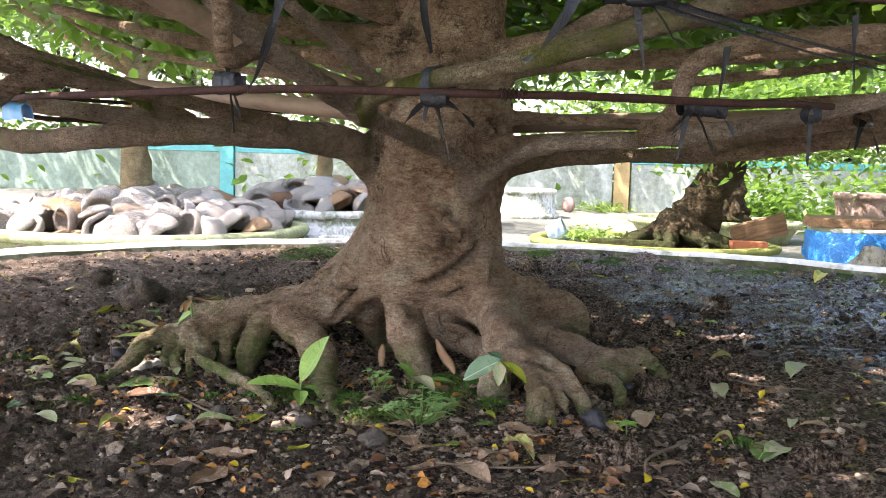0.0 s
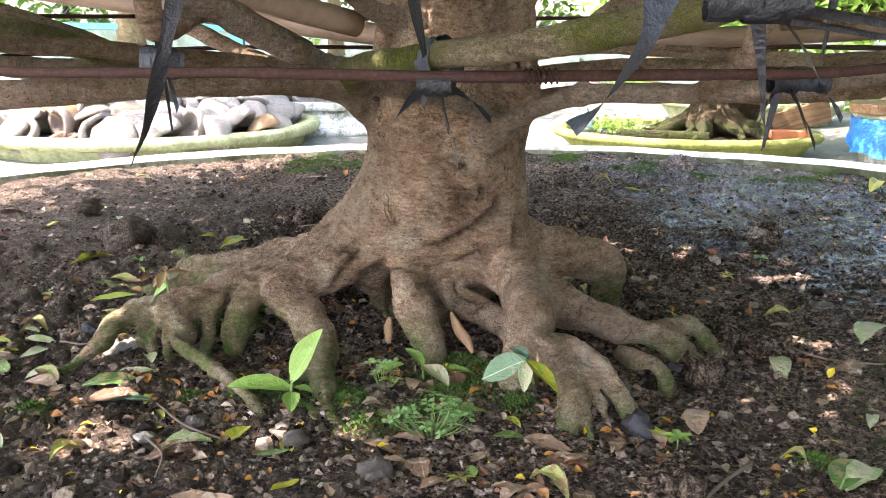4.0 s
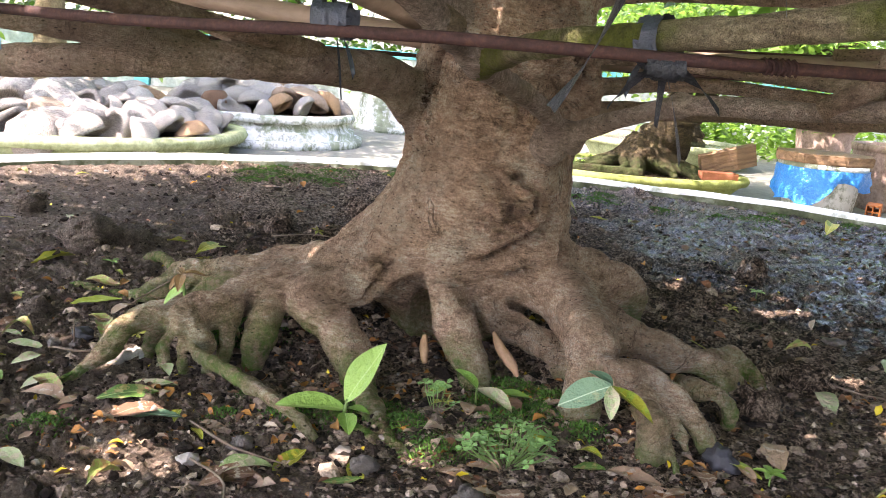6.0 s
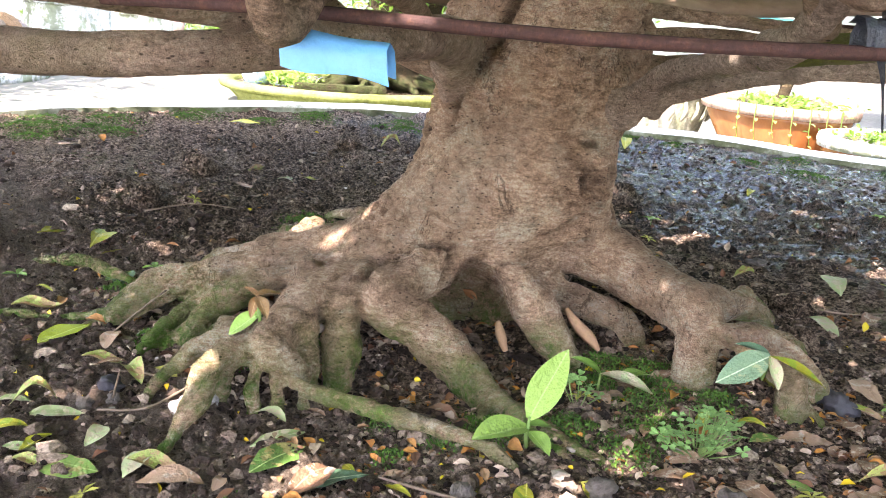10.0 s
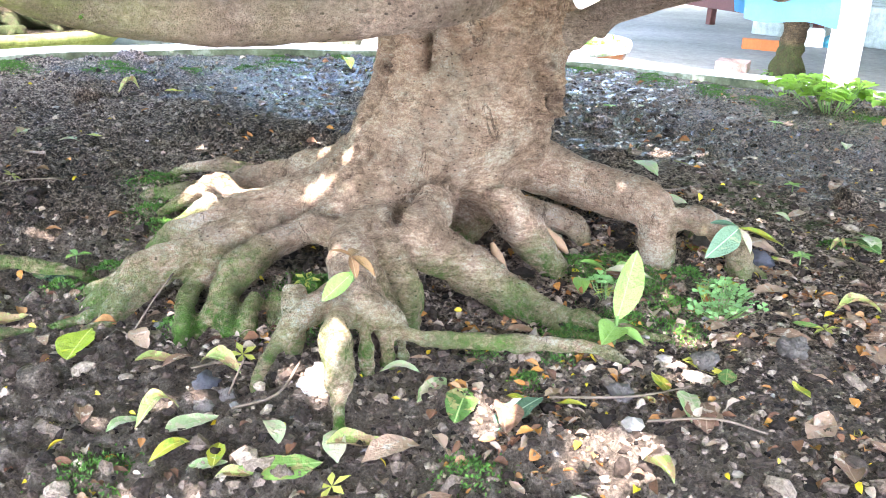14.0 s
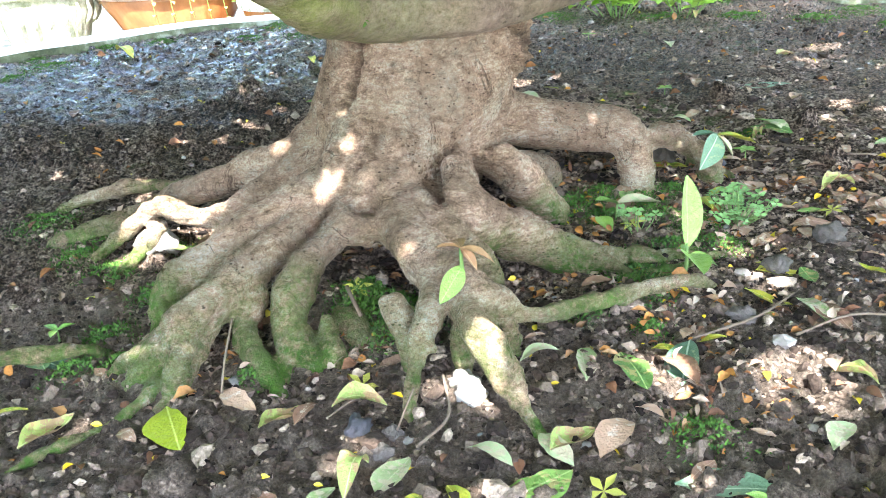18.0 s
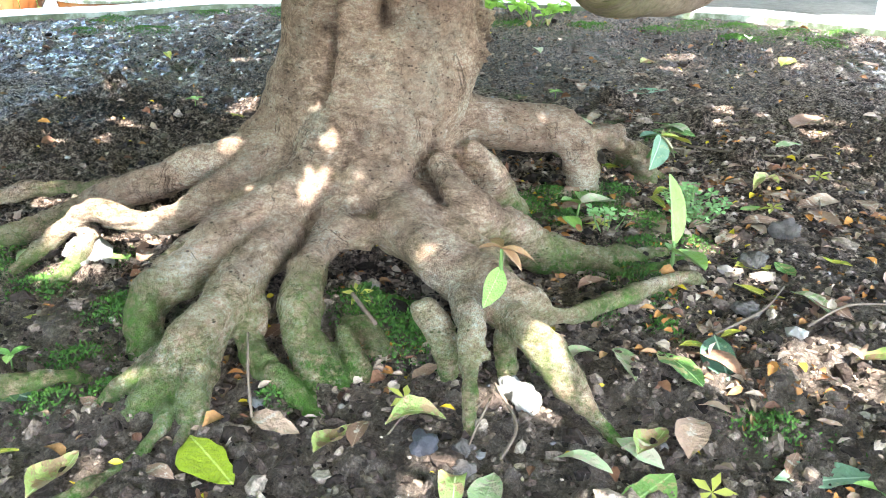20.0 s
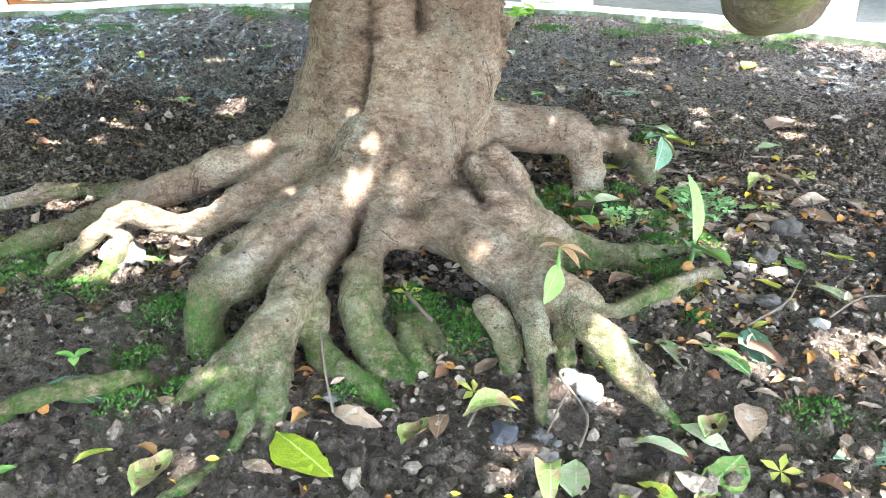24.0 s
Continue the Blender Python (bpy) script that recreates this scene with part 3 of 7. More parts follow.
# knots: centre, radius, raised lip, sunken heart, roughness
KNOTS = [((0.049, -0.135, 0.290), 0.044, 0.012, -0.006, 1.0), ((0.085, -0.125, 0.255), 0.026, 0.008, -0.004, 0.8), ((0.030, -0.125, 0.352), 0.015, 0.006, 0.030, 0.8), ((0.061, -0.105, 0.173), 0.018, 0.007, 0.002, 0.6),
         ((-0.062, -0.110, 0.735), 0.034, 0.010, 0.004, 0.7), ((0.003, -0.12, 0.79), 0.014, 0.006, 0.004, 0.4), ((0.048, -0.12, 0.66), 0.040, 0.009, 0.003, 0.8), ((0.115, -0.06, 0.54), 0.035, 0.009, 0.006, 1.0), ((-0.13, 0.06, 0.52), 0.030, 0.007, 0.004, 0.7), ((-0.14, 0.08, 0.33), 0.025, 0.004, 0.003, 0.5), ((0.10, -0.145, 0.40), 0.026, 0.006, 0.002, 1.0),
         ((-0.176, 0.015, 0.292), 0.012, 0.001, 0.005, 0.3), ((-0.17, 0.07, 0.326), 0.009, 0.001, 0.004, 0.3), ((-0.15, 0.125, 0.326), 0.012, 0.001, 0.005, 0.3), ((-0.19, -0.025, 0.25), 0.007, 0.001, 0.004, 0.3), ((-0.14, 0.15, 0.27), 0.007, 0.001, 0.004, 0.3), ((-0.117, -0.049, 0.28), 0.006, 0.001, 0.004, 0.3)]


def grow_tree():
    g = Grown((-1.42, -1.12, -0.06), (1.1, 0.8, 0.98), 0.0041)
    # trunk with its flare
    g.limb("trunk", [(-0.06, 0.08, 0.12, 0.15), (-0.055, 0.075, 0.18, 0.152), (-0.03, 0.048, 0.27, 0.150), (-0.022, 0.040, 0.37, 0.154), (-0.008, 0.025, 0.50, 0.158), (-0.003, 0.02, 0.62, 0.15), (-0.005, 0.02, 0.75, 0.135), (-0.005, 0.03, 1.05, 0.13)], 0.03)
    g.limb("trunk", [(-0.02, 0.03, 0.28, 0.12), (-0.16, 0.04, 0.20, 0.085), (-0.27, 0.06, 0.135, 0.055)], 0.07)
    g.limb("trunk", [(-0.05, 0.01, 0.26, 0.11), (-0.18, -0.005, 0.185, 0.066), (-0.29, -0.005, 0.13, 0.045)], 0.05)
    g.limb("trunk", [(0.03, 0.0, 0.34, 0.09), (0.05, -0.03, 0.30, 0.068), (0.055, -0.03, 0.24, 0.055)], 0.04)
    g.limb("trunk", [(0.03, 0.03, 0.25, 0.105), (0.085, -0.01, 0.17, 0.065)], 0.04)
    g.limb("trunk", [(0.085, -0.105, 0.43, 0.027), (0.065, -0.085, 0.38, 0.036), (0.05, -0.075, 0.34, 0.036)], 0.03)

    def root(*p, k=0.020, knobs=1.0):
        name = "root_%d" % len(g.names)
        p = [(x, y, z, r * (0.90 if z < 0.1 else 0.97)) for x, y, z, r in p]
        knobs = 0.0 if k < 0.013 else knobs
        if knobs:
            # uneven girth: swellings and pinches along the root
            line = smooth_line(p, 3)
            for i in range(3, len(line) - 1):
                q = Vector(line[i][:3])
                line[i][3] *= 1 + 0.26 * noise.noise(q * 17 + Vector((3, 1, 8)))
                line[i][:3] += line[i][3] * 0.30 * np.array(noise.noise_vector(q * 12))
            p = [tuple(q) for q in line]
        g.limb(name, list(p), k, 2 if knobs else 5)
        rng = random.Random(int(1000 * abs(p[1][0]) + 77 * abs(p[1][1])))
        line = smooth_line(list(p), 2 if knobs else 4)
        for x, y, z, r in line[2:-2]:
            if rng.random() < 0.42 * knobs and r > 0.013:
                d = Vector((rng.gauss(0, 1), rng.gauss(0, 1), rng.gauss(0, 0.6))).normalized() * r * rng.uniform(0.30, 0.50)
                q = r * rng.uniform(0.60, 0.80)
                g.limb(name, [(x + d.x, y + d.y, z + d.z, q), (x + d.x * 0.8 + 0.3 * r * rng.gauss(0, 1), y + d.y * 0.8 + 0.3 * r * rng.gauss(0, 1), z + d.z * 0.8, q * 0.9)], 0.010, 1)

    # front roots
    root((-0.14, -0.03, 0.165, 0.045), (-0.25, -0.095, 0.125, 0.042), (-0.303, -0.145, 0.108, 0.044), (-0.258, -0.172, 0.076, 0.044), (-0.222, -0.205, 0.045, 0.042), (-0.195, -0.255, 0.014, 0.035), (-0.178, -0.312, 0.0, 0.027), (-0.125, -0.441, -0.002, 0.016), (-0.07, -0.50, -0.02, 0.007), knobs=0)
    root((-0.178, -0.30, 0.01, 0.020), (-0.22, -0.37, 0.004, 0.012), (-0.15, -0.45, 0.0, 0.010), (-0.13, -0.48, -0.02, 0.006))
    root((-0.06, 0.0, 0.19, 0.045), (-0.075, -0.070, 0.138, 0.041), (-0.058, -0.130, 0.098, 0.042), (-0.028, -0.153, 0.053, 0.036), (-0.005, -0.177, 0.015, 0.031), (0.0, -0.19, -0.03, 0.024), knobs=0)
    root((0.0, -0.02, 0.16, 0.034), (0.006, -0.052, 0.115, 0.031), (0.022, -0.078, 0.085, 0.031), (0.067, -0.080, 0.066, 0.031), (0.116, -0.103, 0.052, 0.030), (0.145, -0.130, 0.036, 0.027), (0.16, -0.135, -0.01, 0.022), k=0.014, knobs=0)
    root((0.03, 0.02, 0.22, 0.075), (0.093, -0.005, 0.158, 0.056), (0.150, -0.095, 0.125, 0.048), (0.172, -0.200, 0.114, 0.045), (0.178, -0.265, 0.102, 0.044), (0.170, -0.287, 0.062, 0.037), (0.163, -0.295, 0.01, 0.034), (0.16, -0.30, -0.04, 0.032), knobs=0)
    root((0.05, 0.03, 0.20, 0.069), (0.13, -0.03, 0.150, 0.055), (0.22, -0.10, 0.10, 0.041), (0.31, -0.12, 0.072, 0.031), (0.40, -0.11, 0.05, 0.028), (0.45, -0.09, 0.02, 0.023), (0.49, -0.07, -0.03, 0.014))
    root((0.05, 0.09, 0.2, 0.069), (0.16, 0.14, 0.14, 0.055), (0.25, 0.22, 0.105, 0.046), (0.295, 0.268, 0.085, 0.046), (0.31, 0.285, 0.03, 0.040), (0.31, 0.29, -0.04, 0.034))
    # knuckled block beyond the front root's foot
    root((0.192, -0.300, 0.092, 0.026), (0.205, -0.325, 0.092, 0.024), (0.255, -0.315, 0.088, 0.024), (0.298, -0.340, 0.068, 0.022), (0.322, -0.365, 0.050, 0.019), (0.345, -0.372, 0.020, 0.018), (0.362, -0.362, -0.02, 0.014), k=0.008)
    root((0.215, -0.350, 0.080, 0.020), (0.250, -0.360, 0.066, 0.019), (0.292, -0.372, 0.056, 0.017), k=0.007)
    root((0.245, -0.370, 0.062, 0.020), (0.257, -0.398, 0.048, 0.024), (0.264, -0.408, 0.025, 0.030), (0.265, -0.410, -0.01, 0.031), (0.265, -0.41, -0.04, 0.03), k=0.008)
    root((0.285, -0.385, 0.045, 0.014), (0.305, -0.394, 0.028, 0.011), (0.312, -0.400, 0.012, 0.009), k=0.006)
    root((0.285, -0.415, 0.015, 0.012), (0.292, -0.436, 0.006, 0.011), (0.296, -0.455, -0.012, 0.008), k=0.006)
    root((0.188, -0.315, 0.105, 0.014), (0.20, -0.345, 0.105, 0.013), (0.225, -0.352, 0.098, 0.013), (0.232, -0.33, 0.10, 0.012), k=0.006)
    root((0.335, -0.20, 0.045, 0.016), (0.352, -0.228, 0.045, 0.017), (0.389, -0.236, 0.040, 0.015), (0.408, -0.248, 0.026, 0.014), (0.412, -0.236, -0.01, 0.013), k=0.008)
    root((0.31, -0.125, 0.065, 0.024), (0.385, -0.118, 0.052, 0.023), (0.425, -0.132, 0.030, 0.020), (0.462, -0.108, -0.01, 0.014), k=0.008)
    root((0.40, -0.07, 0.05, 0.020), (0.475, -0.012, 0.040, 0.022), (0.512, -0.034, 0.004, 0.018), (0.53, -0.05, -0.03, 0.012), k=0.008)
    # knotted foot of the front left root: a curled knuckle and its toes
    root((-0.26, -0.03, 0.135, 0.045), (-0.335, -0.045, 0.108, 0.040), (-0.415, -0.115, 0.095, 0.038), (-0.465, -0.175, 0.080, 0.034), (-0.485, -0.225, 0.072, 0.029), (-0.468, -0.250, 0.055, 0.024), (-0.452, -0.248, 0.035, 0.020), k=0.014)
    root((-0.455, -0.185, 0.098, 0.020), (-0.485, -0.205, 0.098, 0.019), (-0.505, -0.235, 0.085, 0.018), (-0.498, -0.262, 0.065, 0.016), k=0.006)
    root((-0.49, -0.225, 0.070, 0.022), (-0.54, -0.235, 0.070, 0.021), (-0.565, -0.25, 0.066, 0.019), k=0.008)
    root((-0.51, -0.24, 0.060, 0.014), (-0.520, -0.262, 0.035, 0.013), (-0.518, -0.262, -0.02, 0.013), k=0.006)
    root((-0.485, -0.245, 0.058, 0.014), (-0.488, -0.265, 0.035, 0.013), (-0.482, -0.268, -0.02, 0.013), k=0.006)
    root((-0.455, -0.235, 0.050, 0.014), (-0.452, -0.255, 0.025, 0.013), (-0.448, -0.26, -0.02, 0.012), k=0.006)
    root((-0.545, -0.225, 0.055, 0.014), (-0.558, -0.228, 0.030, 0.013), (-0.562, -0.226, -0.02, 0.012), k=0.006)
    root((-0.43, -0.135, 0.10, 0.026), (-0.432, -0.17, 0.085, 0.024), (-0.432, -0.205, 0.05, 0.018), (-0.432, -0.22, 0.0, 0.015), k=0.008)
    # left roots
    root((-0.24, 0.06, 0.145, 0.05), (-0.33, 0.085, 0.108, 0.042), (-0.42, 0.10, 0.09, 0.036), (-0.549, 0.11, 0.072, 0.036), (-0.63, 0.128, 0.045, 0.030), (-0.69, 0.16, 0.005, 0.022), (-0.72, 0.18, -0.03, 0.014))
    root((-0.62, 0.12, 0.045, 0.024), (-0.68, 0.10, 0.02, 0.019), (-0.715, 0.09, -0.02, 0.012), k=0.012)
    root((-0.62, 0.14, 0.04, 0.022), (-0.67, 0.19, 0.015, 0.017), (-0.69, 0.215, -0.02, 0.011), k=0.012)
    root((-0.68, 0.13, 0.01, 0.012), (-0.76, 0.12, 0.003, 0.008), (-0.86, 0.16, 0.0, 0.007), (-0.92, 0.2, -0.01, 0.004))
    root((-0.50, -0.20, 0.075, 0.022), (-0.575, -0.262, 0.068, 0.020), (-0.60, -0.30, 0.030, 0.017), (-0.642, -0.348, -0.005, 0.012), (-0.66, -0.37, -0.03, 0.008), k=0.014)
    root((-0.50, -0.17, 0.075, 0.020), (-0.575, -0.19, 0.068, 0.018), (-0.625, -0.195, 0.035, 0.013), (-0.654, -0.20, 0.004, 0.009), (-0.67, -0.20, -0.03, 0.006), k=0.014)
    root((-0.46, -0.25, 0.05, 0.018), (-0.458, -0.289, 0.040, 0.013), (-0.353, -0.370, 0.028, 0.0115), (-0.273, -0.440, 0.025, 0.011), (-0.22, -0.48, 0.0, 0.008), (-0.2, -0.49, -0.02, 0.005), k=0.012)
    root((-0.31, -0.06, 0.12, 0.035), (-0.367, -0.141, 0.095, 0.030), (-0.385, -0.188, 0.048, 0.029), (-0.385, -0.20, 0.0, 0.022), k=0.016)
    root((-0.33, 0.02, 0.11, 0.034), (-0.404, 0.03, 0.092, 0.030), (-0.497, 0.033, 0.070, 0.029), (-0.56, 0.013, 0.035, 0.026), (-0.583, -0.03, 0.005, 0.018), (-0.59, -0.05, -0.03, 0.01), k=0.014)
    root((-0.55, 0.02, 0.03, 0.02), (-0.60, 0.0, 0.008, 0.015), (-0.63, -0.02, -0.02, 0.01), k=0.012)
    root((-0.53, 0.09, 0.05, 0.026), (-0.584, 0.07, 0.025, 0.020), (-0.63, 0.01, 0.010, 0.017), (-0.662, -0.035, -0.01, 0.011), k=0.012)
    root((-0.44, 0.0, 0.02, 0.03), (-0.50, -0.05, 0.012, 0.024), (-0.53, -0.09, -0.02, 0.012), k=0.014)
    root((-0.28, 0.09, 0.13, 0.045), (-0.38, 0.14, 0.10, 0.040), (-0.47, 0.19, 0.075, 0.038), (-0.52, 0.225, 0.05, 0.036), (-0.56, 0.215, 0.0, 0.03), (-0.57, 0.21, -0.04, 0.025), k=0.018)
    root((-0.10, 0.16, 0.17, 0.06), (-0.146, 0.234, 0.135, 0.042), (-0.158, 0.354, 0.095, 0.031), (-0.19, 0.45, 0.065, 0.027), (-0.24, 0.54, 0.03, 0.022), (-0.30, 0.62, 0.008, 0.018), (-0.34, 0.70, -0.03, 0.010))
    root((-0.18, 0.18, 0.13, 0.04), (-0.27, 0.285, 0.072, 0.024), (-0.298, 0.365, 0.070, 0.020), (-0.296, 0.418, 0.080, 0.019), (-0.325, 0.47, 0.045, 0.017), (-0.356, 0.512, 0.006, 0.014), (-0.38, 0.55, -0.03, 0.009), k=0.016)
    root((-0.30, 0.43, 0.04, 0.016), (-0.36, 0.43, 0.015, 0.017), (-0.41, 0.45, -0.02, 0.012))
    root((-0.16, 0.42, 0.07, 0.02), (-0.13, 0.52, 0.055, 0.018), (-0.14, 0.62, 0.045, 0.015), (-0.18, 0.74, 0.015, 0.012), (-0.2, 0.79, -0.02, 0.008))
    root((-0.20, 0.12, 0.12, 0.05), (-0.31, 0.21, 0.075, 0.024), (-0.37, 0.26, 0.04, 0.018), (-0.42, 0.28, -0.02, 0.012), k=0.02)
    root((-0.64, 0.25, 0.0, 0.008), (-0.679, 0.262, 0.022, 0.013), (-0.725, 0.31, 0.03, 0.013), (-0.78, 0.38, 0.022, 0.012), (-0.84, 0.47, -0.005, 0.008))
    # low branches
    g.limb("branch_a", [(-0.10, 0.03, 0.38, 0.05), (-0.160, 0.0, 0.450, 0.045), (-0.205, -0.09, 0.496, 0.037), (-0.29, -0.20, 0.508, 0.031), (-0.445, -0.37, 0.507, 0.027), (-0.60, -0.42, 0.492, 0.024), (-0.78, -0.37, 0.478, 0.024), (-0.90, -0.31, 0.488, 0.023), (-1.02, -0.32, 0.535, 0.022), (-1.2, -0.36, 0.65, 0.02)], 0.018)
    g.limb("branch_b", [(0.08, -0.115, 0.405, 0.028), (0.112, -0.15, 0.433, 0.019), (0.252, -0.313, 0.500, 0.0145), (0.42, -0.42, 0.512, 0.014), (0.62, -0.50, 0.545, 0.014), (0.9, -0.6, 0.61, 0.013)], 0.011)
    g.limb("branch_c", [(0.08, -0.12, 0.41, 0.028), (0.08, -0.18, 0.45, 0.019), (0.04, -0.30, 0.488, 0.016), (-0.03, -0.58, 0.535, 0.016), (-0.08, -0.72, 0.58, 0.017), (-0.16, -0.85, 0.66, 0.018), (-0.26, -1.0, 0.80, 0.018)], 0.011)
    g.limb("branch_d", [(-0.035, -0.60, 0.54, 0.017), (0.03, -0.76, 0.562, 0.014), (0.12, -0.85, 0.575, 0.0145), (0.28, -0.96, 0.60, 0.015), (0.48, -1.03, 0.65, 0.015)], 0.02)
    g.limb("branch_e", [(0.10, 0.045, 0.425, 0.034), (0.18, 0.05, 0.462, 0.022), (0.36, -0.01, 0.484, 0.017), (0.58, -0.10, 0.492, 0.017), (0.76, -0.2, 0.52, 0.017), (1.0, -0.25, 0.57, 0.016)], 0.008)
    g.limb("branch_f", [(0.10, 0.05, 0.565, 0.022), (0.22, 0.06, 0.565, 0.014), (0.45, 0.0, 0.555, 0.013), (0.7, -0.1, 0.55, 0.015), (1.0, -0.1, 0.6, 0.016)], 0.015)
    g.limb("branch_g", [(0.09, 0.05, 0.66, 0.024), (0.25, 0.0, 0.68, 0.015), (0.5, -0.05, 0.685, 0.014), (0.72, -0.1, 0.70, 0.014), (1.05, -0.1, 0.73, 0.015)], 0.015)
    g.limb("branch_h", [(-0.10, 0.04, 0.74, 0.035), (-0.3, 0.0, 0.75, 0.026), (-0.6, -0.1, 0.78, 0.022), (-0.95, -0.2, 0.86, 0.018)], 0.015)
    g.limb("branch_i", [(-0.07, -0.08, 0.61, 0.024), (-0.11, -0.16, 0.62, 0.018), (-0.16, -0.30, 0.68, 0.015), (-0.26, -0.45, 0.78, 0.014), (-0.34, -0.55, 0.9, 0.013)], 0.008)
    g.limb("branch_j", [(-0.445, -0.36, 0.51, 0.028), (-0.53, -0.46, 0.53, 0.018), (-0.66, -0.54, 0.545, 0.015), (-0.85, -0.60, 0.57, 0.014), (-1.05, -0.7, 0.65, 0.013)], 0.006)
    g.limb("branch_k", [(-0.11, 0.10, 0.44, 0.038), (-0.25, 0.17, 0.47, 0.022), (-0.5, 0.3, 0.51, 0.020), (-0.8, 0.5, 0.6, 0.02)], 0.015)
    g.limb("branch_l", [(-0.5, -0.43, 0.52, 0.018), (-0.52, -0.44, 0.57, 0.016), (-0.6, -0.55, 0.60, 0.017), (-0.78, -0.72, 0.64, 0.017), (-1.0, -0.85, 0.75, 0.015)], 0.008)
    # knots and scars on the trunk
    g.limb("trunk", [(0.03, -0.088, 0.335, 0.026), (0.042, -0.088, 0.30, 0.028), (0.03, -0.075, 0.265, 0.026)], 0.02)
    g.limb("trunk", [(-0.10, -0.115, 0.72, 0.020), (-0.10, -0.12, 0.70, 0.022)], 0.02)
    g.limb("trunk", [(0.06, -0.10, 0.66, 0.02), (0.08, -0.10, 0.62, 0.025), (0.06, -0.12, 0.56, 0.02)], 0.03)
    g.limb("trunk", [(0.135, -0.04, 0.52, 0.03), (0.14, -0.03, 0.47, 0.03)], 0.03)
    g.limb("trunk", [(-0.13, 0.07, 0.40, 0.04), (-0.135, 0.10, 0.30, 0.035), (-0.15, 0.13, 0.20, 0.03)], 0.02)
    g.limb("trunk", [(-0.385, -0.015, 0.11, 0.018), (-0.40, 0.01, 0.105, 0.016), (-0.40, -0.02, 0.09, 0.014)], 0.012)
    g.limb("branch_b", [(0.252, -0.313, 0.502, 0.0185), (0.248, -0.318, 0.499, 0.018)], 0.008, 1)
    g.limb("branch_b", [(0.10, -0.160, 0.435, 0.022), (0.115, -0.15, 0.425, 0.022)], 0.010, 1)
    # green-topped toes of the west roots
    root((-0.60, 0.13, 0.055, 0.020), (-0.645, 0.175, 0.03, 0.014), (-0.684, 0.195, 0.0, 0.010), (-0.70, 0.20, -0.03, 0.006), k=0.010, knobs=0)
    root((-0.61, 0.13, 0.055, 0.020), (-0.655, 0.155, 0.035, 0.015), (-0.690, 0.166, 0.0, 0.011), (-0.70, 0.17, -0.03, 0.007), k=0.010, knobs=0)
    root((-0.60, 0.115, 0.05, 0.018), (-0.645, 0.118, 0.034, 0.013), (-0.668, 0.112, 0.004, 0.010), (-0.68, 0.11, -0.03, 0.006), k=0.010, knobs=0)
    root((-0.60, 0.10, 0.045, 0.016), (-0.65, 0.095, 0.022, 0.012), (-0.690, 0.096, 0.004, 0.009), (-0.752, 0.093, -0.006, 0.007), (-0.78, 0.09, -0.02, 0.005), k=0.010, knobs=0)
    # curled lip at the crotch of the west roots, and swellings in the hollow below
    root((-0.375, 0.012, 0.128, 0.012), (-0.398, 0.006, 0.126, 0.011), (-0.405, -0.014, 0.117, 0.011), (-0.398, -0.030, 0.108, 0.010), (-0.385, -0.028, 0.100, 0.008), k=0.006)
    root((-0.455, -0.030, 0.020, 0.022), (-0.470, -0.040, 0.018, 0.021), (-0.480, -0.045, -0.02, 0.018), k=0.006)
    root((-0.535, -0.030, 0.030, 0.018), (-0.560, -0.050, 0.014, 0.018), (-0.575, -0.062, -0.02, 0.014), k=0.006)
    root((-0.540, -0.130, 0.075, 0.020), (-0.560, -0.155, 0.045, 0.019), (-0.565, -0.160, 0.0, 0.015), k=0.006)
    # hollows
    g.carve((0.208, -0.372, 0.020), (0.022, 0.040, 0.036), 0.006)
    g.carve((-0.135, -0.10, 0.085), (0.048, 0.085, 0.062), 0.012)
    g.carve((-0.10, -0.02, 0.06), (0.05, 0.10, 0.055), 0.012)
    g.carve((-0.435, -0.02, 0.045), (0.05, 0.045, 0.055), 0.010)
    pos, quads, tag = g.mesh()
    pos = relax(pos, quads, 1, 0.5)
    nor = vertex_normals(pos, quads)
    # bark relief
    off = np.empty(len(pos))
    wound = np.zeros(len(pos))
    knuckled = [n.startswith("root") for n in g.names]
    woody = [n == "trunk" for n in g.names]
    for i, (x, y, z) in enumerate(pos):
        v = Vector((x, y, z))
        a = noise.noise(v * 13) + 0.7 * noise.noise(v * 31)
        w = noise.noise(Vector((x * 26, y * 26, z * 95)) + Vector((3, 3, 3)) * noise.noise(v * 9))
        c = abs(noise.noise(v * 22 + Vector((0, 7, 0))))
        crust = min(1.0, max(0.0, 5 * noise.noise(v * 6.5 + Vector((2, 2, 2))) - 0.2))
        if crust > 0 and woody[tag[i]]:
            d = noise.voronoi(Vector((x * 48, y * 48, z * 34)) + 0.5 * Vector((noise.noise(v * 40), noise.noise(v * 40 + Vector((9, 9, 9))), 0)))[0]
            a += crust * (0.5 - 2.2 * max(0.0, 0.22 - (d[1] - d[0])) / 0.22)
        if knuckled[tag[i]]:
            a += 0.55 * noise.noise(v * 21 + Vector((4, 1, 6))) + 0.5 * max(0.0, noise.noise(v * 11 + Vector((1, 8, 2)))) - 0.5 * max(0.0, 0.2 - abs(noise.noise(v * 15 + Vector((6, 6, 0))))) / 0.2
        off[i] = (0.0052 if knuckled[tag[i]] else 0.0042) * a + 0.0026 * w + 0.0012 * noise.noise(v * 75) - 0.005 * max(0.0, 0.16 - c) / 0.16 * max(0.0, 0.3 + noise.noise(v * 5))
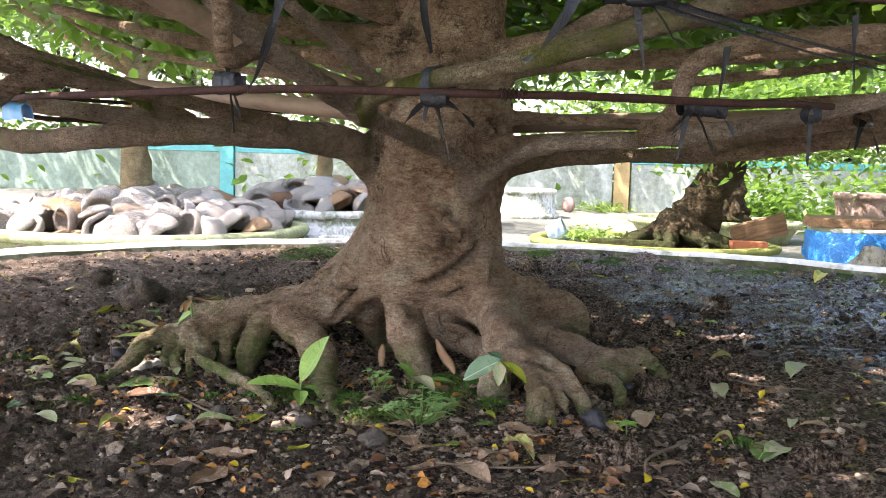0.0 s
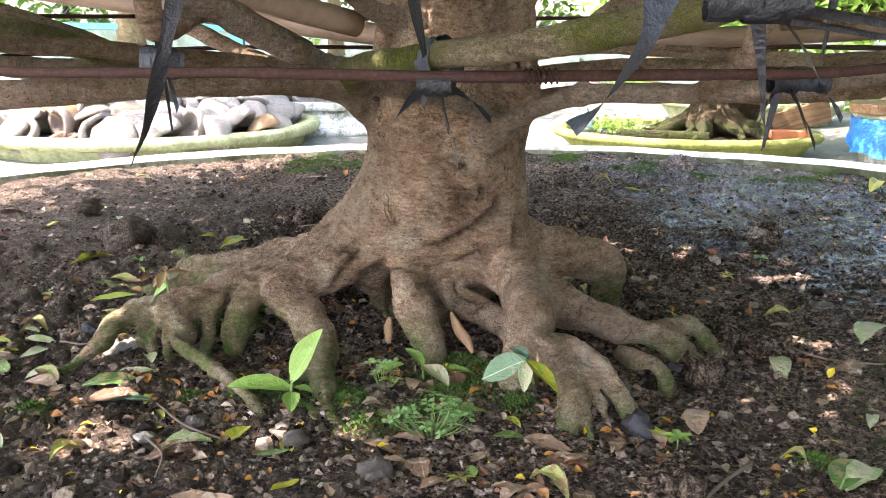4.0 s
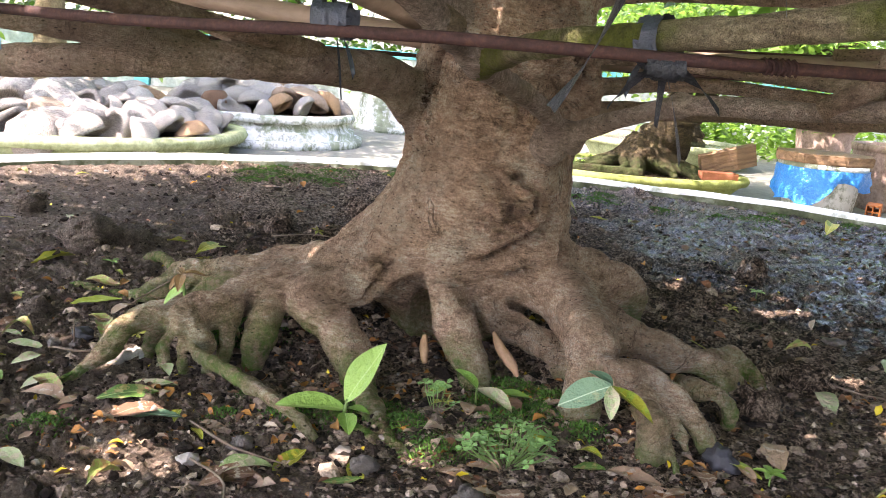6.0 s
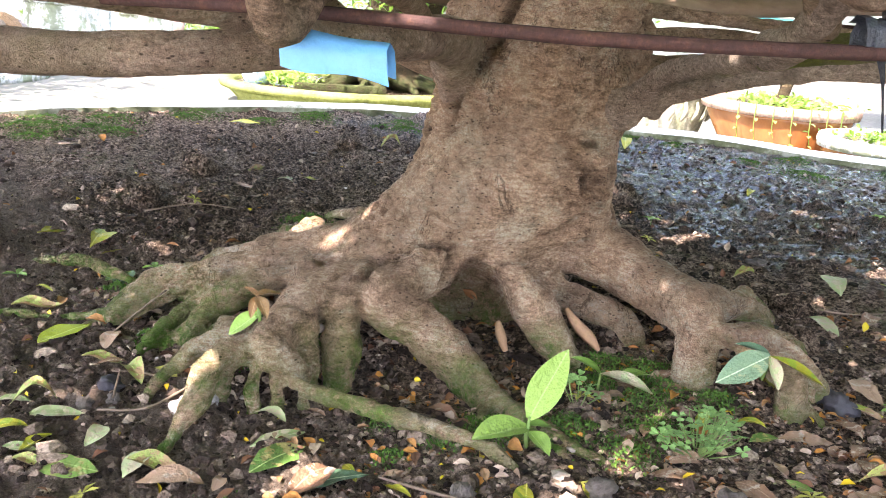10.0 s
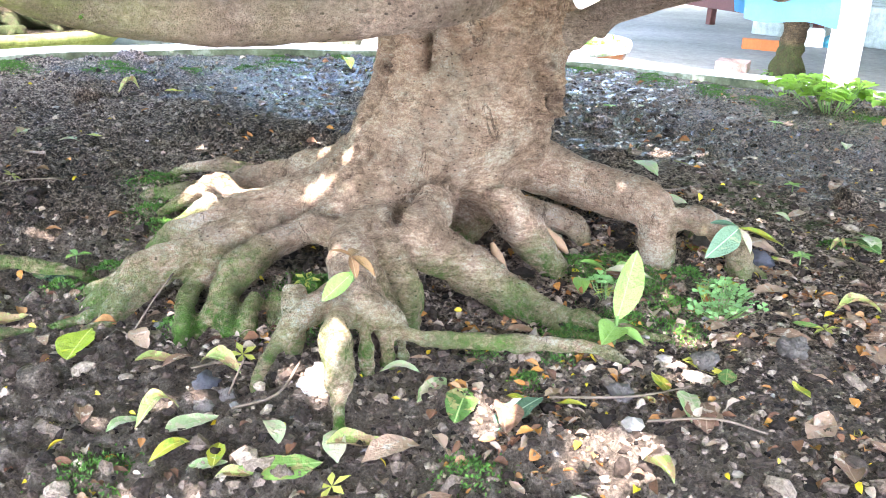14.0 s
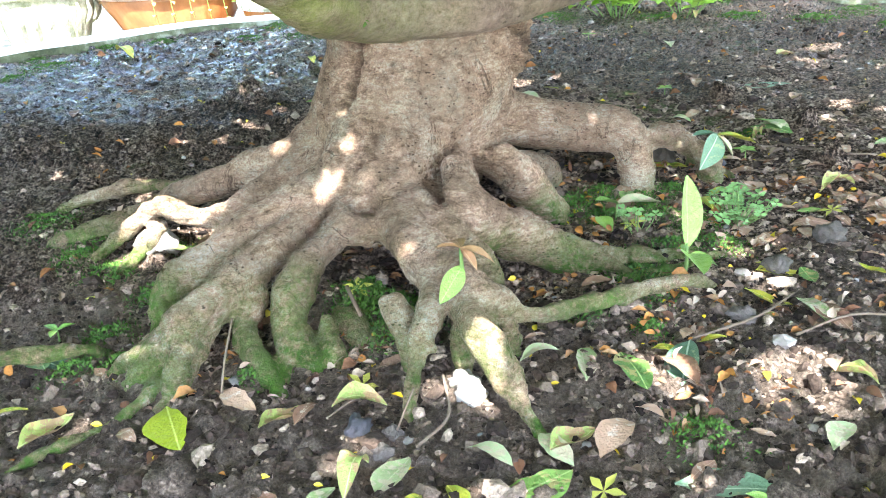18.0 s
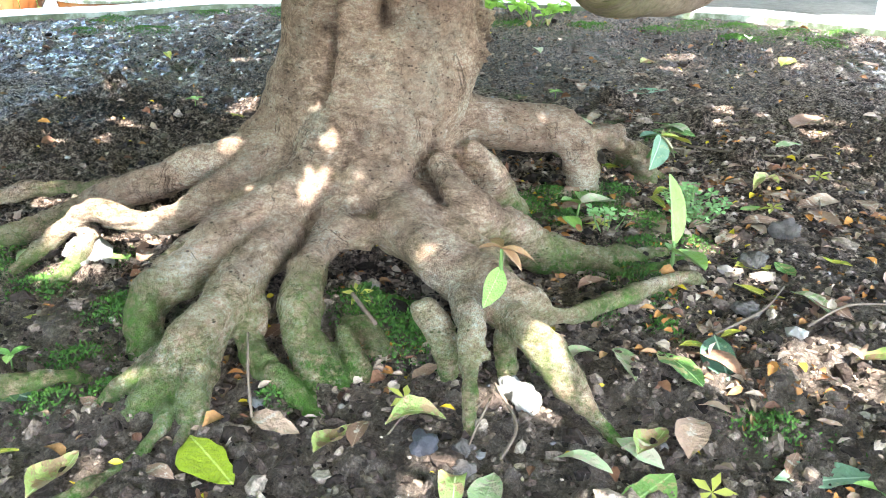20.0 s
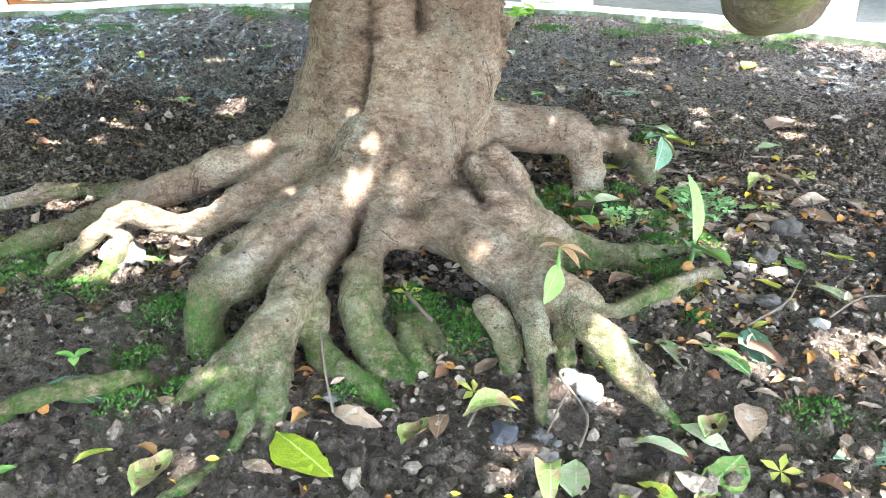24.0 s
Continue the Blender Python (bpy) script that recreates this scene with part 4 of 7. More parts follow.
    # furrows where limbs meet and down the trunk; the wound mask darkens them
    for pts, wide, deep in FURROWS:
        line = smooth_line(pts, 8)
        for i in range(len(line)):
            close = pos[(np.abs(pos - line[i]) < 0.05).all(1)]
            if len(close):
                line[i] = close[((close - line[i]) ** 2).sum(1).argmin()]
        near = np.nonzero((pos > line.min(0) - 0.04).all(1) & (pos < line.max(0) + 0.04).all(1))[0]
        if len(near):
            d = np.sqrt(((pos[near, None, :] - line[None]) ** 2).sum(2)).min(1)
            off[near] -= deep * np.exp(-(d / wide) ** 2)
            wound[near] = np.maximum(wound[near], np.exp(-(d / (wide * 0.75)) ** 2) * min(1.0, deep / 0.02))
    # knots: the mask also darkens their hearts and the sunken crumples
    for at, r, lip, sink, rough in KNOTS:
        at = np.array(at)
        close = np.nonzero((np.abs(pos - at) < 0.06).all(1))[0]
        if not len(close):
            continue
        at = pos[close[((pos[close] - at) ** 2).sum(1).argmin()]]
        near = np.nonzero((np.abs(pos - at) < 2.2 * r).all(1))[0]
        d = np.sqrt(((pos[near] - at) ** 2).sum(1)) / r
        crumple = np.array([noise.noise(Vector(pos[i]) * 62) + 0.6 * noise.noise(Vector(pos[i]) * 120) for i in near])
        off[near] += lip * np.exp(-((d - 0.85) / 0.35) ** 2) - sink * np.exp(-(d / 0.5) ** 2) + rough * 0.018 * crumple * np.exp(-(d / 1.0) ** 2)
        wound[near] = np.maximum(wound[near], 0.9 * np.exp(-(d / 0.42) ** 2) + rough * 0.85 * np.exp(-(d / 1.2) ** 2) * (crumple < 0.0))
    thin = np.array([0.45 if g.names[t].startswith("branch") else 1.0 for t in range(len(g.names))])
    pos = pos + nor * (off * thin[tag])[:, None]
    nor = vertex_normals(pos, quads)
    return g.names, pos, quads, tag, nor, wound


def whole_limbs(quads, qt):
    """Hand stray scraps of a limb to the limb round them, so that each limb is one piece."""
    e = np.sort(np.concatenate([quads[:, [i, (i + 1) % 4]] for i in range(4)]), 1)
    q = np.tile(np.arange(len(quads)), 4)
    key = e[:, 0].astype(np.int64) * (quads.max() + 1) + e[:, 1]
    o = np.argsort(key, kind="stable")
    same = key[o][1:] == key[o][:-1]
    a, b = q[o][:-1][same], q[o][1:][same]
    for _ in range(3):
        lab = np.arange(len(quads))
        m = qt[a] == qt[b]
        ma, mb = a[m], b[m]
        while True:
            old = lab.copy()
            np.minimum.at(lab, ma, lab[mb])
            np.minimum.at(lab, mb, lab[ma])
            lab = lab[lab]
            lab = lab[lab]
            if (lab == old).all():
                break
        size = np.bincount(lab, minlength=len(quads))
        best = {}
        for r in np.nonzero(size)[0]:
            best[qt[r]] = max(best.get(qt[r], 0), size[r])
        small = np.array([size[lab[i]] < best[qt[i]] for i in range(len(quads))])
        new_qt = qt.copy()
        give = {}
        for i, j in zip(np.concatenate([a, b]), np.concatenate([b, a])):
            if small[i] and not small[j]:
                near_by = give.setdefault(lab[i], {})
                near_by[qt[j]] = near_by.get(qt[j], 0) + 1
        for r, c in give.items():
            new_qt[lab == r] = max(c, key=c.get)
        if (new_qt == qt).all():
            break
        qt = new_qt
    return qt


SKIN = {"branch_b": PALE_BARK, "branch_c": PALE_BARK, "branch_d": MOSSY_BARK, "branch_a": WORN_BARK, "branch_j": WORN_BARK, "branch_l": MOSSY_BARK, "branch_i": PALE_BARK}


def build_tree():
    names, pos, quads, tag, nor, wound = grow_tree()
    tree = thing("tree", "old bonsai-trained tree with gnarled brown trunk and mossy surface roots", "tree")
    qt = np.sort(tag[quads], 1)[:, 1]
    qt = whole_limbs(quads, qt)
    for t, name in enumerate(names):
        mine = quads[qt == t]
        if not len(mine):
            continue
        used, inv = np.unique(mine, return_inverse=True)
        me = mesh_of(name.split("_")[0], pos[used].tolist(), inv.reshape(-1, 4).tolist())
        me.polygons.foreach_set("use_smooth", [True] * len(me.polygons))
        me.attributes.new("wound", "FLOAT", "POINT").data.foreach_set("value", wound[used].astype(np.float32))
        me.normals_split_custom_set_from_vertices([tuple(v) for v in nor[used]])
        kind = name.split("_")[0]
        place(kind, me, SKIN.get(name, BRANCH_BARK) if kind == "branch" else BARK, tree, {"root": "", "trunk": "gnarled brown trunk with knots", "branch": ""}[kind], False)
    return tree


TREE = build_tree()


def branch_scar(at, aim, r):
    """The green ring left by a lost side branch."""
    d = Vector(aim).normalized()
    u = d.orthogonal().normalized()
    w = d.cross(u)
    ring_ = []
    for k in range(13):
        a = 2 * math.pi * k / 12
        q = Vector(at) + (u * math.cos(a) + w * math.sin(a)) * r
        ring_.append((*q, r * 0.38))
    place("branch_scar", mesh_of("branch_scar", *join([tube(ring_, 8, 2, 0.2, 90), tube([(*(Vector(at) - d * 0.012), r * 0.7), (*(Vector(at) - d * 0.002), r * 0.5), (*(Vector(at) + d * 0.003), r * 0.2)], 8, 2, 0.2, 90)])), SCAR_MOSS, TREE, "raised green mossy ring scar")


SCAR_MOSS = plain("scar_moss", (0.10, 0.20, 0.02), 0.85, 0, 0.5, 60, 0.006)
branch_scar((-0.921, -0.318, 0.490), (-0.8, -0.6, 0.05), 0.0105)


def leaf_blades(rows, nseg=2, seed=1, fold=0.25):
    """Pointed leaves from rows of place, direction, normal, length, width: one joined mesh."""
    verts, faces = [], []
    for p, d, nrm, ln, wd in rows:
        d = d.normalized()
        s = d.cross(nrm)
        if s.length < 1e-3:
            s = d.orthogonal()
        s.normalize()
        n = s.cross(d).normalized()
        o = len(verts)
        for t, w, c in ((0.0, 0.04, 0.0), (0.3, 0.42, 0.03), (0.62, 0.46, 0.02), (1.0, 0.02, -0.10)):
            q = p + d * (ln * t) + n * (ln * c)
            e = s * (wd * w)
            verts += [tuple(q - e + n * (wd * w * fold)), tuple(q), tuple(q + e + n * (wd * w * fold))]
        for i in range(3):
            a = o + 3 * i
            faces += [(a, a + 1, a + 4, a + 3), (a + 1, a + 2, a + 5, a + 4)]
    return verts, faces


# gaps of the crown through which the sun reaches the ground
SUN_SPOTS = [(-0.425, -0.625, 0.0, 0.017), (-0.453, -0.65, 0.0, 0.016), (-0.469, -0.568, 0.0, 0.004), (-0.515, -0.594, 0.0, 0.006), (-0.475, -0.450, 0.0, 0.009), (-0.507, -0.479, 0.0, 0.009), (-0.80, 0.16, 0.0, 0.006),
             (0.29, 0.84, 0.0, 0.02), (0.765, 0.57, 0.0, 0.03), (0.52, 0.79, 0.0, 0.025), (1.29, 0.81, 0.0, 0.03), (1.59, -0.91, 0.0, 0.03), (1.65, -0.57, 0.0, 0.03), (0.85, -0.83, 0.0, 0.02), (0.93, -0.64, 0.0, 0.02), (0.765, -0.60, 0.0, 0.012), (-0.06, 0.64, 0.0, 0.02), (1.54, 0.73, 0.0, 0.03), (1.03, 0.20, 0.0, 0.03), (1.14, 0.15, 0.0, 0.025), (0.69, -0.80, 0.0, 0.012), (1.44, -0.55, 0.0, 0.025),
             (-0.308, 0.413, 0.092, 0.020), (-0.332, 0.457, 0.04, 0.014), (-0.296, 0.362, 0.082, 0.013), (-0.296, 0.309, 0.081, 0.007), (-0.32, 0.418, 0.042, 0.015), (-0.373, 0.432, 0.018, 0.010), (-0.18, 0.237, 0.156, 0.009), (-0.287, 0.050, 0.190, 0.008), (-0.345, 0.062, 0.145, 0.005), (-0.457, -0.119, 0.118, 0.007), (-0.589, -0.26, 0.077, 0.008), (-0.605, -0.274, 0.058, 0.008), (-0.616, -0.255, 0.018, 0.017)]


def ray_gap(base, tip):
    """Least distance of a leaf from a line of sunlight."""
    a, b = base - SUN_DIR * base.dot(SUN_DIR), tip - SUN_DIR * tip.dot(SUN_DIR)
    t = max(0.0, min(1.0, -a.dot(b) / max(1e-9, b.dot(b))))
    return (a + b * t).length


def build_crown():
    rng = random.Random(3)
    gaps = [(Vector((x, y, z)), r) for x, y, z, r in SUN_SPOTS]
    spots = []
    for i in range(540):
        a, q = rng.uniform(0, 2 * math.pi), 1.9 * math.sqrt(rng.random())
        h = Vector((1.12 * q * math.cos(a) - 0.22, 1.12 * q * math.sin(a) - 0.14, 0.98 + 0.55 * rng.random() - (0.12 * rng.random() if q > 1.6 else 0)))
        spots += [(h + Vector((rng.gauss(0, 0.13), rng.gauss(0, 0.13), rng.gauss(0, 0.07))), 0.86) for _ in range(26)]
    for i in range(7800):
        a, q = rng.uniform(0, 2 * math.pi), 1.9 * math.sqrt(rng.random())
        spots.append((Vector((1.12 * q * math.cos(a) - 0.22, 1.12 * q * math.sin(a) - 0.14, rng.uniform(1.35, 1.75))), 0.86))
    # extra clumps above view, added to keep the sun off the low branch
    for hx, hy in ((-1.02, -0.52), (-1.12, -0.50), (-0.92, -0.55), (-1.20, -0.45), (-0.66, -0.40), (-0.70, -0.25)):
        spots += [(Vector((hx + rng.gauss(0, 0.08), hy + rng.gauss(0, 0.08), 1.03 + rng.gauss(0, 0.05))), 0.86) for _ in range(34)]
    # drooping sprays at the back of the crown
    for i in range(300):
        a, q = rng.uniform(0.15, 2.5), rng.uniform(1.2, 2.2)
        h = Vector((q * math.cos(a), q * math.sin(a), rng.uniform(0.90, 1.12)))
        spots += [(h + Vector((rng.gauss(0, 0.10), rng.gauss(0, 0.10), rng.gauss(0, 0.06))), 0.70) for _ in range(20)]
    rows = []
    for p, floor in spots:
        if p.z < floor:
            continue
        ln = rng.uniform(0.10, 0.16) if p.z > 1.2 else rng.uniform(0.065, 0.11)
        d = Vector((rng.gauss(0, 1), rng.gauss(0, 1), rng.uniform(-0.9, 0.2)))
        tip = d.normalized() * ln
        if any(ray_gap(p - c, tip) < r + 0.14 * ln for c, r in gaps):
            continue
        rows.append((p, d, Vector((rng.gauss(0, 0.4), rng.gauss(0, 0.4), 1)), ln, ln * rng.uniform(0.40, 0.52)))
    v, f = leaf_blades(rows)
    ob = place("crown", mesh_of("crown", v, f), LEAF, TREE, "dense glossy green leaf canopy")
    ob["kind"] = "stuff"


build_crown()


# ---- thinner boughs and twigs under the crown ----
def bough(*pts, rough=0.12):
    place("branch", mesh_of("branch", *tube(list(pts), 12, 6, rough, 22)), BRANCH_BARK, TREE)


bough((-0.445, -0.36, 0.52, 0.022), (-0.50, -0.40, 0.56, 0.020), (-0.58, -0.46, 0.60, 0.018), (-0.75, -0.52, 0.66, 0.016), (-1.0, -0.62, 0.80, 0.012))
bough((-0.30, -0.22, 0.53, 0.016), (-0.42, -0.52, 0.565, 0.013), (-0.50, -0.68, 0.58, 0.013), (-0.62, -0.86, 0.64, 0.013), (-0.75, -1.0, 0.75, 0.015))
bough((0.10, 0.05, 0.50, 0.018), (0.35, 0.10, 0.528, 0.014), (0.62, 0.02, 0.520, 0.014), (0.85, -0.1, 0.53, 0.018), (1.15, -0.2, 0.60, 0.014))
bough((0.55, -0.12, 0.50, 0.018), (0.63, -0.22, 0.53, 0.015), (0.72, -0.36, 0.545, 0.014), (0.85, -0.52, 0.58, 0.013), (1.0, -0.7, 0.66, 0.011))
bough((0.62, -0.02, 0.515, 0.016), (0.70, -0.16, 0.53, 0.014), (0.82, -0.30, 0.55, 0.013), (1.0, -0.42, 0.60, 0.011))
bough((0.42, -0.42, 0.513, 0.016), (0.47, -0.46, 0.56, 0.015), (0.50, -0.50, 0.64, 0.016), (0.62, -0.55, 0.67, 0.016), (0.95, -0.60, 0.69, 0.014))
bough((0.10, -0.02, 0.70, 0.03), (0.30, -0.10, 0.735, 0.020), (0.52, -0.22, 0.75, 0.018), (0.80, -0.35, 0.80, 0.015))
bough((-0.10, -0.05, 0.78, 0.03), (-0.30, -0.12, 0.83, 0.022), (-0.60, -0.3, 0.90, 0.018), (-0.9, -0.5, 1.0, 0.014))
bough((-0.08, 0.08, 0.70, 0.03), (-0.40, 0.20, 0.72, 0.022), (-0.75, 0.30, 0.76, 0.018), (-1.2, 0.4, 0.86, 0.014))
bough((0.0, 0.12, 0.75, 0.03), (0.12, 0.5, 0.78, 0.022), (0.2, 0.9, 0.86, 0.018), (0.3, 1.4, 1.0, 0.012))
bough((-0.06, -0.70, 0.57, 0.016), (-0.14, -0.78, 0.62, 0.015), (-0.16, -0.87, 0.60, 0.014), (-0.15, -0.92, 0.68, 0.013), (-0.17, -0.98, 0.80, 0.011))
bough((0.28, -0.96, 0.60, 0.015), (0.36, -0.90, 0.66, 0.014), (0.5, -0.85, 0.74, 0.012))
bough((-0.62, -0.86, 0.64, 0.014), (-0.60, -0.80, 0.555, 0.013), (-0.58, -0.77, 0.545, 0.016), (-0.56, -0.74, 0.57, 0.017), (-0.52, -0.68, 0.585, 0.018))
for i_ in range(8):
    g_ = random.Random(300 + i_)
    a_, q_ = g_.uniform(0, 6.28), g_.uniform(0.75, 1.25)
    if -2.9 < a_ - 3.6 < -0.1 or a_ > 3.2:
        a_ = g_.uniform(0.0, 3.1)
    x_, y_, z_ = q_ * math.cos(a_), q_ * math.sin(a_), g_.uniform(0.62, 0.85)
    bough((x_ * 0.5, y_ * 0.5, z_ - 0.06, 0.011), (x_, y_, z_, 0.009), (x_ * 1.4 + g_.uniform(-0.1, 0.1), y_ * 1.4, z_ + 0.1, 0.007), (x_ * 1.8, y_ * 1.8, z_ + 0.25, 0.004), rough=0.2)

# ---- hoops, poles and ties round the low branches ----
RUST_M = Mat("rusty_iron", 0.85, 0.2)
_a, _b = RUST_M.noise(45, 6, 0.7), RUST_M.noise(220, 4, 0.7)
RUST_M.color(RUST_M.ramp(RUST_M.mix(0.5, _a, _b), (0.3, (0.025, 0.012, 0.011)), (0.52, (0.062, 0.027, 0.022)), (0.72, (0.13, 0.058, 0.036)))).bump(_b, 0.0012)
RUST = RUST_M.m
BLACK = plain("black_plastic", (0.018, 0.020, 0.024), 0.35, 0, 0.4, 25, 0.003)
GREYTIE = plain("grey_plastic", (0.035, 0.042, 0.055), 0.45, 0, 0.35, 25, 0.003)
BLUETAPE = plain("blue_tape", (0.10, 0.34, 0.62), 0.45, 0, 0.12, 20, 0.001)
CANE = Mat("cane_pole", 0.6, spec=0.4)
_a, _b = CANE.noise(9, 5), CANE.noise(60, 5, 0.6, CANE.map((0.15, 1, 1)))
CANE.color(CANE.ramp(CANE.mix(0.5, _a, _b), (0.3, (0.20, 0.135, 0.095)), (0.7, (0.40, 0.29, 0.215)))).bump(_b, 0.002)
CANE = CANE.m


def hoop(r, z, bar, label, dents):
    """A hoop of three bent bars, lapped and bound with wire."""
    t = thing("hoop", label, "hoop")

    def at(i):
        a = 2 * math.pi * i / 96
        q = r + dents * noise.noise(Vector((2.2 * math.cos(a), 2.2 * math.sin(a), r)))
        return (q * math.cos(a), q * math.sin(a), z + 0.018 * math.sin(a + 2.2) + 0.5 * dents * noise.noise(Vector((2 * math.cos(a), 2 * math.sin(a), 9))), bar)

    for b in range(3):
        i0 = 12 + 32 * b
        iron = place("bar", mesh_of("bar", *tube([at(i) for i in range(i0, i0 + 33)], 10, 2, 0.10, 120)), RUST, t)
        x, y, zz, _ = at(i0)
        d = Vector(at(i0 + 1)[:3]) - Vector(at(i0 - 1)[:3])
        d.normalize()
        u = d.orthogonal().normalized()
        w = d.cross(u)
        coil = [(*(Vector((x, y, zz)) + d * (0.0016 * (k - 20) / 2) + (u * math.cos(k * 0.9) + w * math.sin(k * 0.9)) * (bar * 1.25)), 0.0013) for k in range(40)]
        place("wire_binding", mesh_of("wire_binding", *tube(coil, 5, 1)), RUST, iron)


hoop(0.895, 0.548, 0.0056, "rusty reinforcing-bar hoop tied to the low branches", 0.02)
hoop(1.30, 0.625, 0.006, "rusty outer iron hoop under the crown", 0.02)


def pole(pts, label, mat=CANE, sides=14):
    tagged(place("pole", mesh_of("pole", *tube(pts, sides, 5, 0.03, 14)), mat), label, "pole", "support poles")


pole([(-0.10, 0.24, 0.565, 0.024), (-0.7, 0.42, 0.62, 0.024), (-1.5, 0.62, 0.70, 0.023)], "smooth tan wooden pole tied among the branches")
pole([(0.10, 0.22, 0.555, 0.022), (0.9, 0.42, 0.60, 0.022), (1.8, 0.62, 0.66, 0.022)], "smooth tan wooden pole tied among the branches")
pole([(-0.16, -0.12, 0.60, 0.023), (-0.30, -0.36, 0.66, 0.023), (-0.50, -0.70, 0.80, 0.023)], "grey ringed pole with a sawn pale end")


def wrap(x, y, z, along, r, length, mat, tails=2, seed=0, name="tie", label="torn dark plastic strip knotted round the bar", turns=5):
    """A strip of plastic wound round a bar, with loose tails."""
    rng = random.Random(seed)
    d = Vector(along).normalized()
    u = d.orthogonal().normalized()
    w = d.cross(u)
    t = thing(name, label, "tie", (x, y, z))
    verts, faces = [], []
    n = turns * 10
    for i in range(n + 1):
        a = 2 * math.pi * i / 10
        q = d * (length * (i / n - 0.5)) + (u * math.cos(a) + w * math.sin(a)) * (r * (1.25 + 0.35 * noise.noise(Vector((i * 0.4, seed, 0)))))
        verts += [tuple(q - d * length / turns * 0.8), tuple(q + d * length / turns * 0.8)]
    for i in range(n):
        faces.append((2 * i, 2 * i + 2, 2 * i + 3, 2 * i + 1))
    wound = place("winding", mesh_of("winding", verts, faces), mat, t)
    for k in range(tails):
        ln = rng.uniform(0.03, 0.055)
        aim = (d * rng.uniform(-0.8, 0.8) + Vector((rng.gauss(0, 0.4), rng.gauss(0, 0.4), rng.uniform(-0.9, 0.1)))).normalized()
        sd = aim.cross(Vector((0.3, 0.2, 1))).normalized()
        verts, faces = [], []
        for i in range(7):
            s = i / 6
            q = aim * (ln * s) + Vector((0, 0, -0.03 * s * s))
            e = sd * (0.0045 * (1 - 0.6 * s)) + Vector((0, 0, 0.004 * math.sin(5 * s + k)))
            verts += [tuple(q - e), tuple(q + e)]
            if i:
                faces.append((2 * i - 2, 2 * i, 2 * i + 1, 2 * i - 1))
        place("tail", mesh_of("tail", verts, faces), mat, wound)


def strip(pts, width, mat, label):
    """A hanging twisted plastic strip."""
    line = smooth_line(pts, 6)
    verts, faces = [], []
    for i, p in enumerate(line):
        a = 0.3 + 0.09 * i
        e = Vector((math.cos(a), math.sin(a), 0.25)) * width * (0.85 + 0.15 * math.sin(i * 0.8 + 1))
        q = Vector(p)
        verts += [tuple(q - e), tuple(q + Vector((0, 0.002, 0.001))), tuple(q + e)]
        if i:
            o = 3 * i
            faces += [(o - 3, o, o + 1, o - 2), (o - 2, o + 1, o + 2, o - 1)]
    tagged(place("plastic_strip", mesh_of("plastic_strip", verts, faces), mat), label, "strip", "plastic strips")


wrap(-0.156, -0.872, 0.566, (1, -0.2, 0), 0.012, 0.03, GREYTIE, 2, 1, label="grey plastic strip knotting a twig to the hoop")
wrap(0.131, -0.880, 0.550, (1, 0.1, 0), 0.009, 0.03, BLACK, 4, 2)
wrap(0.128, -0.848, 0.571, (0.7, -0.6, 0.1), 0.019, 0.022, GREYTIE, 1, 3, label="grey-blue plastic band round a mossy branch")
wrap(0.47, -0.755, 0.553, (1, 0.6, 0), 0.010, 0.03, BLACK, 4, 4)
wrap(0.50, -0.735, 0.553, (1, 0.6, 0), 0.010, 0.04, GREYTIE, 2, 5)
wrap(0.66, -0.62, 0.553, (1, 1, 0), 0.010, 0.02, GREYTIE, 1, 6)
wrap(0.78, -0.45, 0.555, (0.5, 1, 0), 0.011, 0.04, BLACK, 4, 7)
wrap(0.37, -1.255, 0.622, (1, 0.3, 0), 0.008, 0.05, BLACK, 2, 9)
strip([(0.06, -1.27, 0.63), (0.05, -1.275, 0.59), (0.035, -1.27, 0.55), (0.02, -1.265, 0.525)], 0.006, BLACK, "black plastic strip hanging from the outer hoop")
strip([(0.325, -1.275, 0.63), (0.315, -1.29, 0.60), (0.295, -1.295, 0.57), (0.28, -1.295, 0.558)], 0.011, GREYTIE, "dark grey plastic strip hanging from the outer hoop")
strip([(0.16, -1.10, 0.70), (0.155, -1.10, 0.64), (0.165, -1.10, 0.585)], 0.006, BLACK, "thin black plastic strip hanging from a branch")
strip([(-0.17, -0.86, 0.66), (-0.16, -0.87, 0.61), (-0.155, -0.875, 0.57)], 0.005, BLACK, "black plastic strip hanging to the hoop")
strip([(0.38, -1.25, 0.62), (0.55, -1.10, 0.60), (0.72, -0.95, 0.585), (0.90, -0.75, 0.57)], 0.008, BLACK, "black plastic line twisted between the hoops")
strip([(0.39, -1.25, 0.612), (0.56, -1.09, 0.59), (0.73, -0.94, 0.575), (0.90, -0.74, 0.56)], 0.005, BLACK, "black plastic line twisted between the hoops")
strip([(0.68, -0.75, 0.68), (0.68, -0.755, 0.62), (0.685, -0.76, 0.565)], 0.005, BLACK, "black plastic strip hanging to the hoop")
strip([(0.52, -0.72, 0.64), (0.515, -0.725, 0.60), (0.51, -0.73, 0.56)], 0.006, BLACK, "black plastic strip hanging to the hoop")


